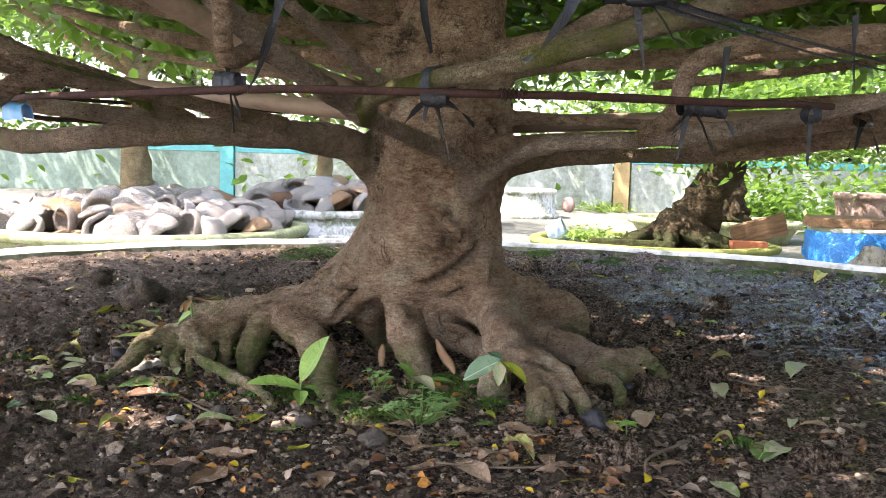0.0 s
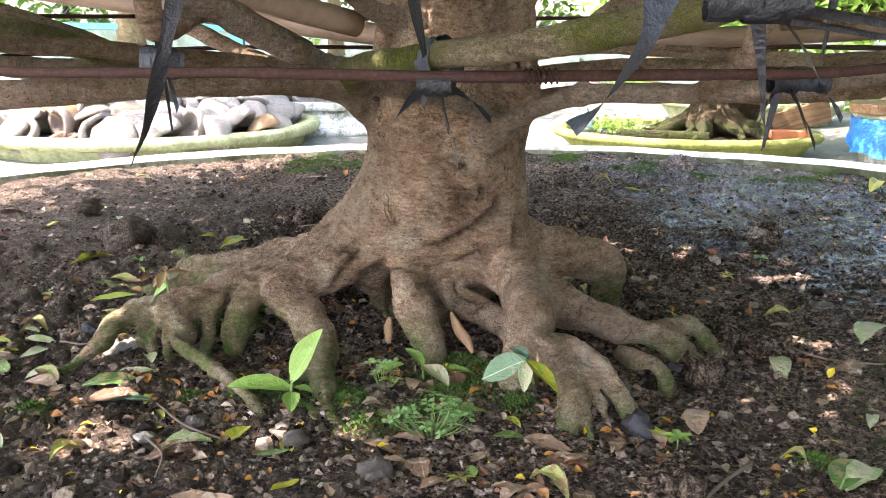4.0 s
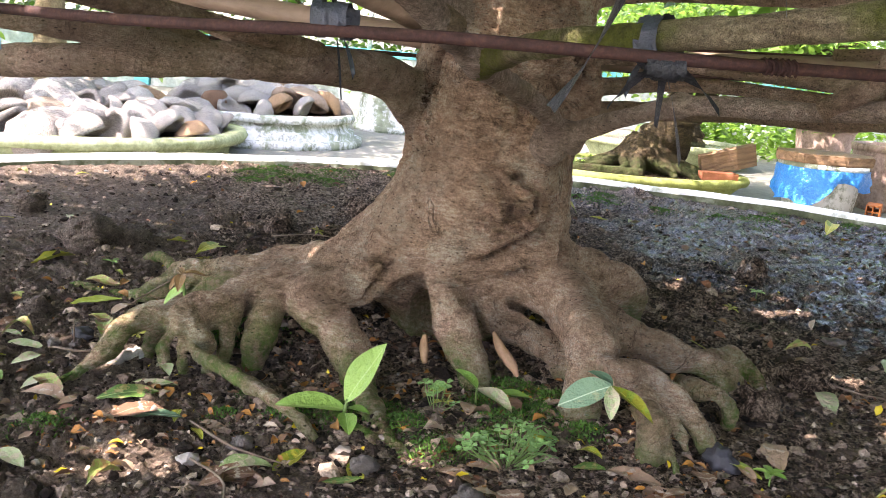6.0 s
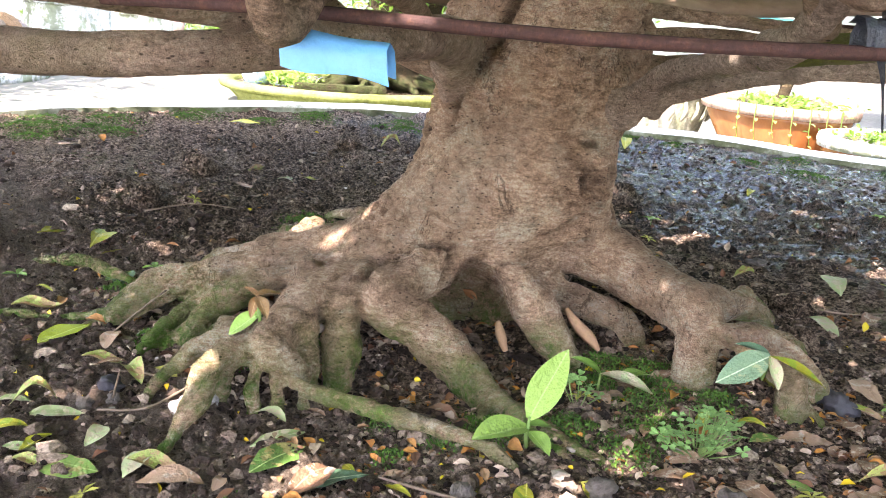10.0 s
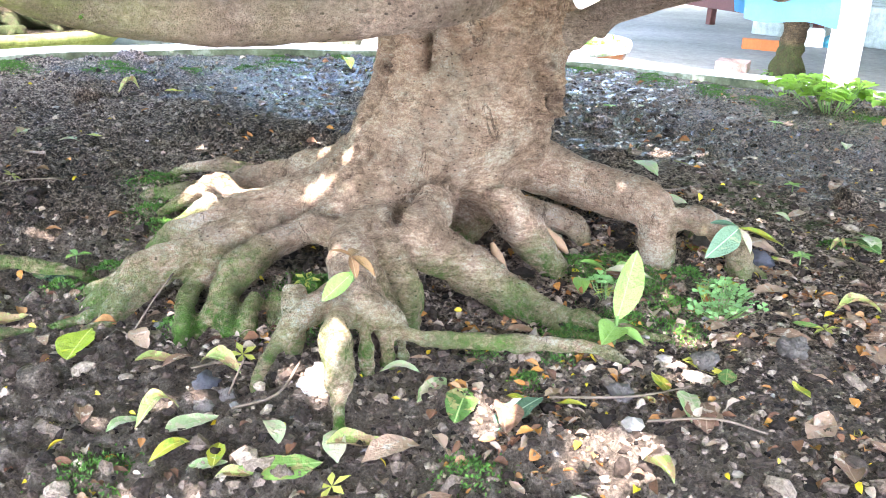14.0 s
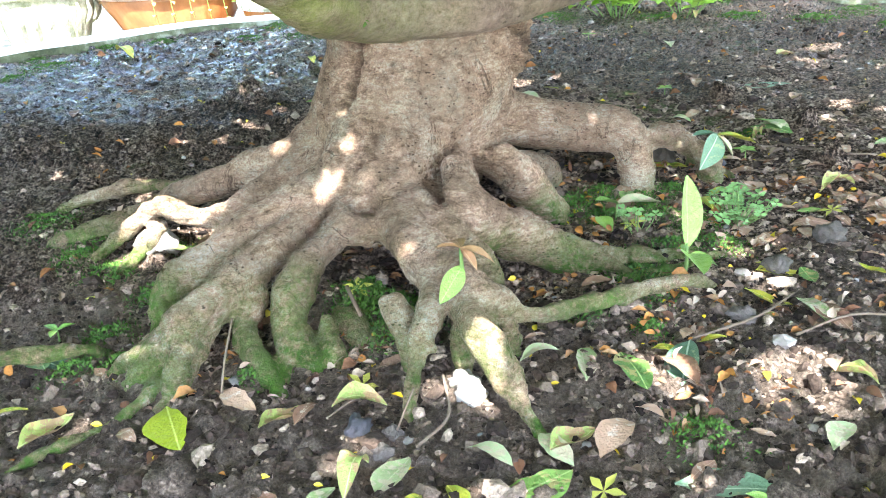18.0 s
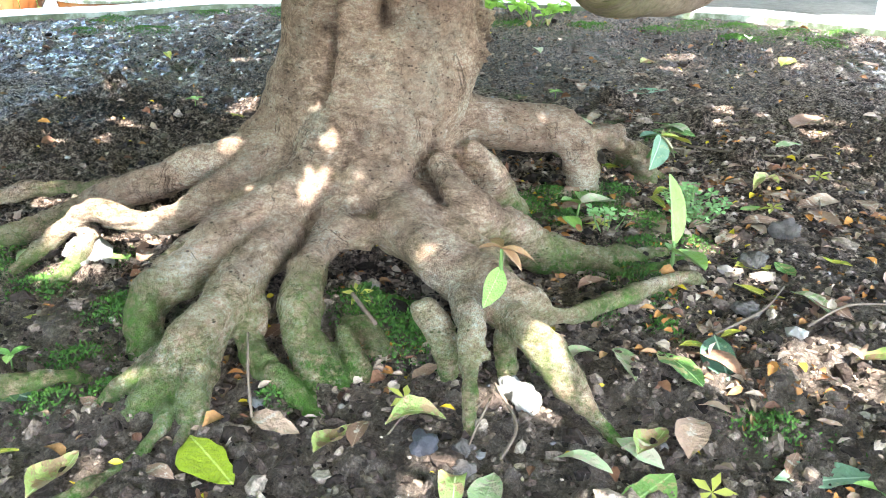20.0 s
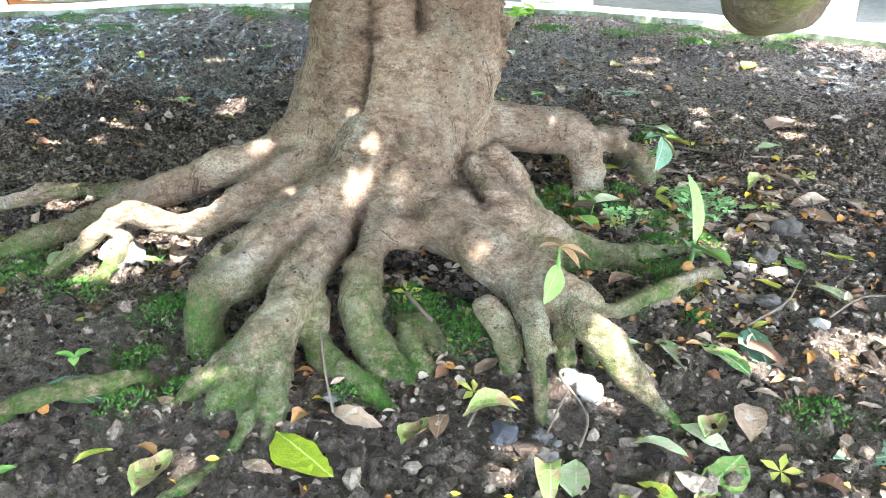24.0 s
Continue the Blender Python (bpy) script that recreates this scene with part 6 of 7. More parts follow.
def fence():
    t = thing("wire_fence", "diamond wire mesh fence above the garden wall", "fence", (0, 10.4, PAVE_Z + 0.72))
    pieces = []
    for i in range(110):
        x = -13 + 0.2 * i
        for s in (-1, 1):
            pieces.append(tube([(x, 0, 0, 0.003), (x + s * 1.2, 0, 1.2, 0.003)], 4, 1, cap=False))
    ob = place("mesh", mesh_of("mesh", *join(pieces)), FENCE, t)
    for k in range(7):
        bm = bmesh.new()
        bmesh.ops.create_cone(bm, segments=10, radius1=0.03, radius2=0.03, depth=1.3, cap_ends=True)
        p = part("post", bm, WHITE, t)
        p.location = (-12 + 3.4 * k, 0, 0.62)


fence()
POSTWHITE = plain("white_post", (0.78, 0.78, 0.76), 0.6, 0, 0.08, 6)
block("post", (0.16, 0.16, 2.6), (4.25, 0.93, PAVE_Z + 1.3), (0, 0, 10), POSTWHITE, "square white-painted porch post", "post", 0.006)
block("post", (0.16, 0.16, 2.6), (3.75, -1.82, PAVE_Z + 1.3), (0, 0, 10), POSTWHITE, "square white-painted porch post", "post", 0.006)


def pillar():
    t = thing("pillar", "grey mould-stained cement pillar with raised ornament", "pillar", (4.2, -0.24, PAVE_Z), 12)
    bm = bmesh.new()
    box(bm, (0.30, 0.30, 2.6), (0, 0, 1.3), 0.012)
    part("shaft", bm, whitewash("pillar_cement", (0.25, 0.27, 0.24), (0.07, 0.10, 0.05), 0.9, 4), t, smooth=False)
    bm = bmesh.new()
    box(bm, (0.05, 0.30, 2.6), (0.05, -0.178, 1.3), 0.004)
    part("edge", bm, POSTWHITE, t, smooth=False)
    for z in (0.12, 0.42, 0.72):
        bm = bmesh.new()
        bmesh.ops.create_uvsphere(bm, u_segments=16, v_segments=8, radius=1.0, matrix=pose(-0.15, 0, z) @ Matrix.Diagonal((0.02, 0.07, 0.04, 1)))
        bmesh.ops.create_uvsphere(bm, u_segments=12, v_segments=6, radius=1.0, matrix=pose(-0.165, 0, z) @ Matrix.Diagonal((0.02, 0.03, 0.018, 1)))
        part("ornament", bm, CARVED, t)


pillar()
# unseen roof over the posts, added to shade the pillar and pavement
bm_ = bmesh.new()
box(bm_, (8.4, 12.0, 0.12), (7.1, -2.0, PAVE_Z + 2.66), 0.01)
tagged(part("porch_roof", bm_, WHITE, None, smooth=False), "plain unseen porch roof added over the posts for shade", "roof", kind="structure")
ORANGE = plain("orange_tile", (0.62, 0.27, 0.06), 0.4, 0, 0.12, 3)
block("porch_step", (2.4, 7.1, 0.16), (7.4, -2.55, PAVE_Z + 0.08), (0, 0, 0), ORANGE, "orange tiled porch step", "step", 0.01)
tagged(bpy.data.objects["porch_step"], kind="structure")
block("porch_floor", (4.0, 9.0, 0.34), (9.2, -1.6, PAVE_Z + 0.17), (0, 0, 0), PALEWALL, "pale tiled porch floor", "step", 0.01)
tagged(bpy.data.objects["porch_floor"], kind="structure")
MAROON = plain("maroon_boards", (0.13, 0.045, 0.04), 0.55, 0, 0.2, 6)
bench_ = thing("slatted_bench", "dark maroon slatted wooden bench under the porch", "bench", (7.6, 3.6, PAVE_Z), -25)
for k_ in range(4):
    bm_ = bmesh.new()
    box(bm_, (0.05, 3.2, 0.11), (0, 0, 0.22 + 0.19 * k_), 0.006)
    part("slat", bm_, MAROON, bench_, smooth=False)
for k_ in (-1.5, 0, 1.5):
    bm_ = bmesh.new()
    box(bm_, (0.07, 0.07, 0.9), (0.07, k_, 0.45), 0.006)
    part("leg", bm_, MAROON, bench_, smooth=False)
block("white_box", (0.26, 0.2, 0.14), (6.75, 2.15, PAVE_Z + 0.07), (0, 0, 25), POSTWHITE, "small white carton on the pavement", "box")
crumple_ = place("plastic_bag", mesh_of("plastic_bag", *turned([(0.2, 0.0), (0.19, 0.05), (0.12, 0.09), (0.03, 0.10), (0.001, 0.10)], 22, 0.6, 0.5)), plain("cyan_plastic", (0.10, 0.48, 0.62), 0.3, 0, 0.3, 12, 0.01))
crumple_.location = (6.95, 2.0, PAVE_Z)
tagged(crumple_, "crumpled cyan plastic sheet on the pavement", "plastic sheet")
bm_ = bmesh.new()
box(bm_, (0.2, 30, 3.4), (11.3, 0, PAVE_Z + 1.7), 0.01)
tagged(part("wall_east", bm_, PALEWALL, None, smooth=False), "pale house wall behind the porch", "wall", kind="structure")
bm_ = bmesh.new()
bmesh.ops.create_uvsphere(bm_, u_segments=20, v_segments=12, radius=0.085, matrix=Matrix.Diagonal((1, 1, 1.15, 1)))
ball_ = part("stone_ball", bm_, PINK, None)
ball_.location = (0.04, 9.7, PAVE_Z + 0.09)
tagged(ball_, "pale pinkish round stone on the pavement", "stone")

# hedge and trees beyond the wall; crowns widened over the wall to shade it
for i_ in range(9):
    shrub(-9.5 + 2.1 * i_, 11.5 + 0.3 * (i_ % 3), PAVE_Z, 1.3, 1300, 0.17, 60 + i_, "dense green hedge behind the garden wall", LEAF, 1.3)
for i_, (x_, y_, s_) in enumerate(((-8.5, 12.5, 1.3), (-5.6, 11.9, 1.1), (-3.3, 12.8, 1.2), (-1.0, 12.2, 1.1), (1.6, 12.6, 1.2), (4.0, 12.2, 1.1), (6.5, 12.8, 1.3), (9.0, 11.5, 1.2))):
    small_tree(x_, y_, PAVE_Z, 1.5, 0.12, OLDBARK, "leafy green tree beyond the garden wall", seed=40 + i_, crown=(-0.8, -1.2, 2.5 * s_, 1.9 * s_, 1.2 * s_, 4200, 0.19))

# ---- soil crumbs, stones and litter ----
CRUMB, PEBBLE, LITTER = crumb_material(), pebble_material(), litter_material()
MOSS = leaf_material("moss", (0.025, 0.075, 0.010), (0.085, 0.185, 0.020), 0.9)


def lump_shapes(count, seed, rough, level=1):
    shapes = []
    for s in range(count):
        bm = bmesh.new()
        bmesh.ops.create_icosphere(bm, subdivisions=level, radius=1.0)
        for v in bm.verts:
            q = v.co * 1.1 + Vector((seed + s * 7.1, s * 3.3, 0))
            v.co *= 1 + rough * noise.noise(q) + rough * 0.8 * noise.noise(q * 2.3) + (0.4 * rough * noise.noise(q * 5.1) if level > 1 else 0)
        bm.verts.ensure_lookup_table()
        shapes.append((np.array([v.co[:] for v in bm.verts]), [[v.index for v in f.verts] for f in bm.faces]))
        bm.free()
    return shapes


def scatter(name, shapes, rows, material, label, category, smooth=False):
    """Many small lumps as one mesh, from rows of x, y, z, three half axes and a turn."""
    rng = random.Random(len(rows))
    verts, faces, o = [], [], 0
    for x, y, z, a, b, c, turn in rows:
        pv, pf = shapes[rng.randrange(len(shapes))]
        ca, sa = math.cos(turn), math.sin(turn)
        q = pv * (a, b, c)
        verts.append(np.stack([x + q[:, 0] * ca - q[:, 1] * sa, y + q[:, 0] * sa + q[:, 1] * ca, z + q[:, 2]], 1))
        faces += [[i + o for i in f] for f in pf]
        o += len(pv)
    ob = place(name, mesh_of(name, np.vstack(verts).tolist(), faces), material, smooth=smooth)
    return tagged(ob, label, category, kind="stuff")


def bed_point(rng, near=0.6):
    while True:
        if rng.random() < near:
            x, y = rng.gauss(-0.15, 0.55), rng.gauss(-0.25, 0.5)
        else:
            a, q = rng.uniform(0, 2 * math.pi), 2.3 * math.sqrt(rng.random())
            x, y = RING_C.x + q * math.cos(a), RING_C.y + q * math.sin(a)
        if (x - RING_C.x) ** 2 + (y - RING_C.y) ** 2 < 2.28 ** 2 and y > -1.5:
            return x, y


def build_crumbs():
    rng = random.Random(11)
    rows = []
    for i in range(46000):
        x, y = bed_point(rng, 0.5)
        s = min(0.015, 0.0022 * math.exp(rng.gauss(0.15, 0.62)))
        rows.append((x, y, soil_z(x, y) + soil_relief(x, y) + s * 0.1, s * rng.uniform(0.8, 1.5), s * rng.uniform(0.7, 1.1), s * rng.uniform(0.55, 0.9), rng.uniform(0, 6.28)))
    scatter("soil_crumbs", lump_shapes(14, 1, 0.7), rows, CRUMB, "dark loose soil crumbs and clods", "soil")
    rows = []
    for i in range(240):
        x, y = bed_point(rng, 0.6)
        s = min(0.016, 0.0032 * math.exp(rng.gauss(0.2, 0.55)))
        rows.append((x, y, soil_z(x, y) + soil_relief(x, y) + s * 0.15, s * rng.uniform(0.8, 1.3), s, s * rng.uniform(0.4, 0.8), rng.uniform(0, 6.28)))
    scatter("pebbles", lump_shapes(10, 5, 0.45), rows, PEBBLE, "small grey and tan pebbles on the soil", "pebbles")


build_crumbs()


def clod(x, y, s, label="dark clod of earth on the soil", mat=None, name="soil_clod", flat=0.7, category="clod"):
    sh = lump_shapes(1, x * 31 + y * 17, 0.55 if name == "stone" else 0.5, 3)[0]
    v = sh[0] * (s, s * 0.85, s * flat)
    ob = place(name, mesh_of(name, v.tolist(), sh[1]), mat or SOIL)
    ob.matrix_world = pose(x, y, soil_z(x, y) + s * flat * 0.45, 0, 0, R.uniform(0, 360))
    return tagged(ob, label, category, group="clods on the bed")


STONE_WHITE = plain("pale_stone", (0.46, 0.43, 0.38), 0.9, 0, 0.35, 60, 0.008)
STONE_GREY = plain("grey_stone", (0.15, 0.125, 0.105), 0.9, 0, 0.5, 60, 0.006)
STONE_DARK = plain("dark_stone", (0.05, 0.048, 0.055), 0.7, 0, 0.3, 50)
clod(-1.016, 0.549, 0.075)
clod(-0.93, 0.60, 0.05)
clod(-0.62, 0.95, 0.05)
clod(-0.98, 0.02, 0.03)
clod(-0.72, -0.62, 0.03)
clod(-0.86, -0.02, 0.026)
clod(-0.82, -0.10, 0.02)
clod(0.62, 0.02, 0.045)
clod(0.55, 0.05, 0.03)
clod(0.72, -0.55, 0.04)
clod(0.95, -0.35, 0.035)
clod(0.40, -0.62, 0.04)
clod(1.2, 0.55, 0.05)
clod(0.75, 0.95, 0.05)
clod(-0.45, 1.35, 0.05)
clod(0.1, 1.75, 0.05)
clod(-1.35, 0.9, 0.05)
clod(0.48, -0.16, 0.04)
clod(-0.603, -0.256, 0.021, "pale whitish stone beside a root", STONE_WHITE, "stone", 0.75, "stone")
clod(-0.578, -0.235, 0.016, "pale whitish stone beside a root", STONE_WHITE, "stone", 0.75, "stone")
clod(-0.317, 0.424, 0.034, "pale stone lying under a bent root", STONE_WHITE, "stone", 0.75, "stone")
clod(-0.705, -0.159, 0.018, "dark rounded stone on the soil", STONE_DARK, "stone", 0.8, "stone")
clod(-0.735, -0.205, 0.012, "grey stone on the soil", STONE_GREY, "stone", 0.8, "stone")
clod(-0.70, -0.20, 0.011, "grey stone on the soil", STONE_GREY, "stone", 0.8, "stone")
clod(0.781, 0.348, 0.026, "flat grey stone on the soil", STONE_GREY, "stone", 0.4, "stone")
clod(0.33, -0.31, 0.028, "grey stone wedged between roots", STONE_GREY, "stone", 0.8, "stone")
clod(0.365, -0.40, 0.024, "dark stone wedged beside a root", STONE_DARK, "stone", 0.8, "stone")
clod(0.45, -0.12, 0.03, "dark stone on the soil", STONE_DARK, "stone", 0.7, "stone")
clod(-0.31, -0.53, 0.018, "grey stone on the soil", STONE_GREY, "stone", 0.7, "stone")
clod(-0.14, -0.56, 0.02, "grey stone on the soil", STONE_GREY, "stone", 0.7, "stone")
clod(0.0, -0.63, 0.022, "grey stone on the soil", STONE_GREY, "stone", 0.7, "stone")


# bits of dry petals, bracts and leaf crumbs
def chips(name, count, rng, near, size, material, label, category):
    rows = []
    for i in range(count):
        x, y = near(rng)
        s = min(1.9 * size, size * math.exp(rng.gauss(-0.1, 0.5)))
        d = Vector((rng.gauss(0, 1), rng.gauss(0, 1), rng.gauss(0, 0.35)))
        rows.append((Vector((x, y, soil_z(x, y) + soil_relief(x, y) + 0.003 + 0.2 * s * rng.random())), d, Vector((rng.gauss(0, 0.6), rng.gauss(0, 0.6), 1)), s, s * rng.uniform(0.35, 0.8)))
    v, f = leaf_blades(rows, fold=0.7)
    tagged(place(name, mesh_of(name, v, f), material), label, category, kind="stuff")


LITTER_SPOTS = [(g_.gauss(-0.20, 0.40), g_.gauss(-0.36, 0.26), g_.uniform(0.012, 0.05)) for g_ in [random.Random(91)] for _ in range(90)]


def round_roots(rng):
    """Dry bits gather in small drifts round the roots."""
    while True:
        cx, cy, r = rng.choice(LITTER_SPOTS)
        x, y = rng.gauss(cx, r), rng.gauss(cy, r)
        if abs(x) < 1.3 and -1.2 < y < 1.2:
            return x, y


chips("dry_litter", 1700, random.Random(21), round_roots, 0.012, LITTER, "orange and brown dry petals and leaf bits on the soil", "litter")
chips("dry_litter_far", 900, random.Random(22), lambda g: bed_point(g, 0.3), 0.018, LITTER, "scattered brown leaf bits on the soil", "litter")
YELLOW = leaf_material("yellow_petal", (0.50, 0.33, 0.01), (0.72, 0.55, 0.03), 0.5)
chips("yellow_petals", 420, random.Random(23), lambda g: bed_point(g, 0.5), 0.0115, YELLOW, "small yellow fallen petals on the soil", "petals")


# moss cushions
def build_moss():
    rng = random.Random(5)
    rows = []
    spots = [(-0.42, -0.02, 0.05), (-0.44, -0.08, 0.06), (-0.50, -0.10, 0.05), (-0.47, -0.04, 0.05), (0.05, -0.20, 0.06), (0.12, -0.24, 0.05), (-0.66, 0.21, 0.04), (-0.60, 0.29, 0.05), (-0.45, 0.30, 0.05), (0.10, -0.30, 0.06), (0.05, -0.33, 0.06), (0.02, -0.27, 0.05), (-0.16, -0.34, 0.06), (-0.22, -0.38, 0.06), (-0.10, -0.40, 0.05), (0.17, -0.36, 0.04), (-0.28, -0.40, 0.04), (-0.37, -0.42, 0.025), (-0.43, -0.06, 0.06), (-0.46, -0.12, 0.05), (-0.40, -0.02, 0.04), (-0.36, 0.56, 0.06), (-0.28, 0.60, 0.06), (-0.40, 0.46, 0.05), (-0.69, 0.27, 0.035), (-0.64, 0.02, 0.03), (0.62, -0.45, 0.03), (-0.47, 0.30, 0.05), (-0.30, 0.42, 0.05), (-0.35, -0.33, 0.03), (-0.05, -0.47, 0.05), (0.02, -0.42, 0.05), (-0.9, -0.25, 0.05), (-0.6, -0.52, 0.05), (-0.25, 0.75, 0.07)]
    for a in range(44):
        t = rng.uniform(-0.6, 2.2)
        q = RING_R - rng.uniform(0.03, 0.35)
        spots.append((RING_C.x + q * math.cos(t), RING_C.y + q * math.sin(t), rng.uniform(0.05, 0.12)))
    for x, y, s in spots:
        for _ in range(int(520 * s / 0.05)):
            px, py = rng.gauss(x, s * 0.5), rng.gauss(y, s * 0.5)
            if (px - RING_C.x) ** 2 + (py - RING_C.y) ** 2 > (RING_R - 0.01) ** 2:
                continue
            bump = 0.012 * math.exp(-((px - x) ** 2 + (py - y) ** 2) / (s * s * 0.4))
            rows.append((Vector((px, py, soil_z(px, py) + soil_relief(px, py) * 0.7 + bump - 0.002)), Vector((rng.gauss(0, 0.7), rng.gauss(0, 0.7), 0.8)), Vector((rng.gauss(0, 1), rng.gauss(0, 1), 0.3)), rng.uniform(0.0035, 0.0075), 0.0026))
    v, f = leaf_blades(rows)
    tagged(place("moss", mesh_of("moss", v, f), MOSS), "low green moss cushions at the root feet", "moss", kind="stuff")


build_moss()

# fallen leaves
FALLEN = {
    "G": (fallen_material("leaf_green", (0.07, 0.15, 0.028), (0.15, 0.26, 0.05), (0.30, 0.42, 0.14), ((0.28, 0.24, 0.09), 5, 0.53), 0.6), "fresh green fallen leaf lying on the soil", 0.22, 0.05),
    "D": (fallen_material("leaf_bluegreen", (0.08, 0.16, 0.09), (0.16, 0.26, 0.15), (0.40, 0.50, 0.34), ((0.26, 0.30, 0.16), 5, 0.60), 0.6), "dull blue-green fallen leaf lying on the soil", 0.20, 0.05),
    "P": (fallen_material("leaf_pale", (0.24, 0.32, 0.12), (0.40, 0.46, 0.24), (0.48, 0.52, 0.30), ((0.46, 0.40, 0.26), 5, 0.50)), "pale bleached green leaf lying on the soil", 0.20, 0.10),
    "Y": (fallen_material("leaf_yellow", (0.30, 0.29, 0.02), (0.48, 0.42, 0.05), (0.62, 0.58, 0.14), ((0.22, 0.30, 0.03), 4, 0.56)), "yellowing curled leaf lying on the soil", 0.17, 0.16),
    "S": (fallen_material("leaf_speckled", (0.32, 0.38, 0.02), (0.44, 0.50, 0.045), (0.55, 0.62, 0.16), ((0.20, 0.11, 0.02), 22, 0.63)), "yellow-green leaf with brown specks on the soil", 0.22, 0.02),
    "C": (fallen_material("leaf_curled", (0.26, 0.32, 0.08), (0.44, 0.46, 0.14), (0.5, 0.52, 0.24), ((0.33, 0.21, 0.10), 5, 0.48)), "curled drying green and tan leaf on the soil", 0.22, 0.30),
    "B": (fallen_material("leaf_brown", (0.20, 0.105, 0.06), (0.40, 0.26, 0.17), (0.34, 0.22, 0.14), ((0.46, 0.37, 0.28), 4, 0.6), 0.65), "dry brown fallen leaf lying on the soil", 0.22, 0.13),
}
LEAF_MESHES = {}


def leaf_blade_mesh(kind, variant):
    if (kind, variant) in LEAF_MESHES:
        return LEAF_MESHES[kind, variant]
    _, _, wide, curl = FALLEN[kind]
    rng = random.Random(variant * 13 + ord(kind))
    n, verts, faces = 12, [], []
    bend, roll, skew = rng.uniform(-0.6, 1.4) * curl, rng.uniform(0.4, 1.6) * curl, rng.uniform(-0.08, 0.08)
    for i in range(n + 1):
        t = i / n
        w = wide * (math.sin(math.pi * min(1, max(0.0, t - 0.06) / 0.94) ** 0.85) ** 0.75) * (1 + 0.16 * noise.noise(Vector((6 * t, variant * 3.1, ord(kind))))) + 0.008
        z0 = bend * math.sin(math.pi * t) + 0.25 * curl * math.sin(5 * t + variant)
        for j in range(-3, 4):
            u = j / 3
            edge = (0.02 + 0.07 * curl) * noise.noise(Vector((5 * t, 1.8 * u, 7.3 * variant + ord(kind)))) * (0.3 + abs(u))
            verts.append((t, u * w * (1 - 0.35 * roll * abs(u)) + skew * math.sin(math.pi * t), z0 + roll * 0.9 * w * u * u * 2.2 + edge))
    for i in range(n):
        for j in range(6):
            a = i * 7 + j
            faces.append((a, a + 7, a + 8, a + 1))
    me = mesh_of("fallen_leaf", verts, faces)
    me.materials.append(FALLEN[kind][0])
    me.polygons.foreach_set("use_smooth", [True] * len(me.polygons))
    LEAF_MESHES[kind, variant] = me
    return me


def fallen_leaf(kind, x, y, rz, length):
    me = leaf_blade_mesh(kind, R.randrange(8))
    ob = new("fallen_leaf", me)
    cx, cy = x + 0.5 * length * math.cos(radians(rz)), y + 0.5 * length * math.sin(radians(rz))
    lift = max(soil_z(x, y) + soil_relief(x, y), soil_z(cx, cy) + soil_relief(cx, cy)) + 0.004
    ob.matrix_world = pose(x, y, lift, R.uniform(-9, 9), R.uniform(-5, 3), rz) @ Matrix.Diagonal((length, length * R.uniform(0.9, 1.15), length, 1))
    return tagged(ob, FALLEN[kind][1], "leaf", "fallen leaves on the bed")


fallen_leaf("G", -0.475, -0.404, -148, 0.089)
fallen_leaf("D", -0.700, -0.507, -79, 0.100)
fallen_leaf("S", -0.733, 0.084, -134, 0.107)
fallen_leaf("G", -0.663, 0.360, -126, 0.079)
fallen_leaf("B", -0.687, 0.034, -111, 0.066)
fallen_leaf("C", -0.743, -0.053, -20, 0.066)
fallen_leaf("C", -0.681, -0.113, -72, 0.065)
fallen_leaf("C", -0.685, -0.375, -28, 0.070)
fallen_leaf("P", -0.522, -0.289, -49, 0.055)
fallen_leaf("P", -0.713, -0.293, -109, 0.061)
fallen_leaf("Y", -0.224, -0.524, -114, 0.072)
fallen_leaf("B", -0.259, -0.621, -147, 0.081)
fallen_leaf("B", 0.143, -0.699, -152, 0.079)
fallen_leaf("G", 0.744, -0.450, -98, 0.089)
fallen_leaf("D", 1.024, -0.386, -52, 0.150)
fallen_leaf("B", 0.722, -0.770, -31, 0.150)
fallen_leaf("Y", 1.503, -0.865, -22, 0.150)
fallen_leaf("B", -0.306, 0.357, 3, 0.082)
fallen_leaf("G", -0.295, 0.425, -103, 0.057)
fallen_leaf("P", -0.336, 0.537, -11, 0.060)
fallen_leaf("B", -0.576, -0.120, -34, 0.047)
fallen_leaf("B", -0.536, 0.080, -21, 0.053)
fallen_leaf("B", -0.136, -0.301, -128, 0.049)
fallen_leaf("B", 0.033, -0.253, -69, 0.085)
fallen_leaf("B", -0.454, -0.441, -135, 0.088)
fallen_leaf("Y", -0.825, 0.264, -45, 0.040)
fallen_leaf("Y", -0.431, -0.433, -82, 0.040)
fallen_leaf("B", -0.688, 0.233, -102, 0.040)
fallen_leaf("B", -0.791, 0.103, -115, 0.040)
fallen_leaf("C", -0.949, 0.044, -15, 0.057)
fallen_leaf("P", -0.853, -0.181, -2, 0.049)
fallen_leaf("C", -0.830, -0.207, 2, 0.060)
fallen_leaf("Y", -0.855, -0.280, 4, 0.055)
fallen_leaf("P", -0.830, -0.314, -23, 0.046)
fallen_leaf("C", -0.815, -0.348, -27, 0.048)
fallen_leaf("B", -0.230, -0.792, -148, 0.075)
fallen_leaf("G", 0.675, -0.442, -114, 0.107)
fallen_leaf("B", -0.677, -0.427, -13, 0.078)
fallen_leaf("B", -0.725, -0.088, -7, 0.047)
fallen_leaf("D", -0.675, 0.387, -96, 0.109)
fallen_leaf("P", 0.693, -0.456, -124, 0.093)
fallen_leaf("D", -0.513, -0.484, 4, 0.102)
fallen_leaf("Y", -0.809, -0.333, 47, 0.053)
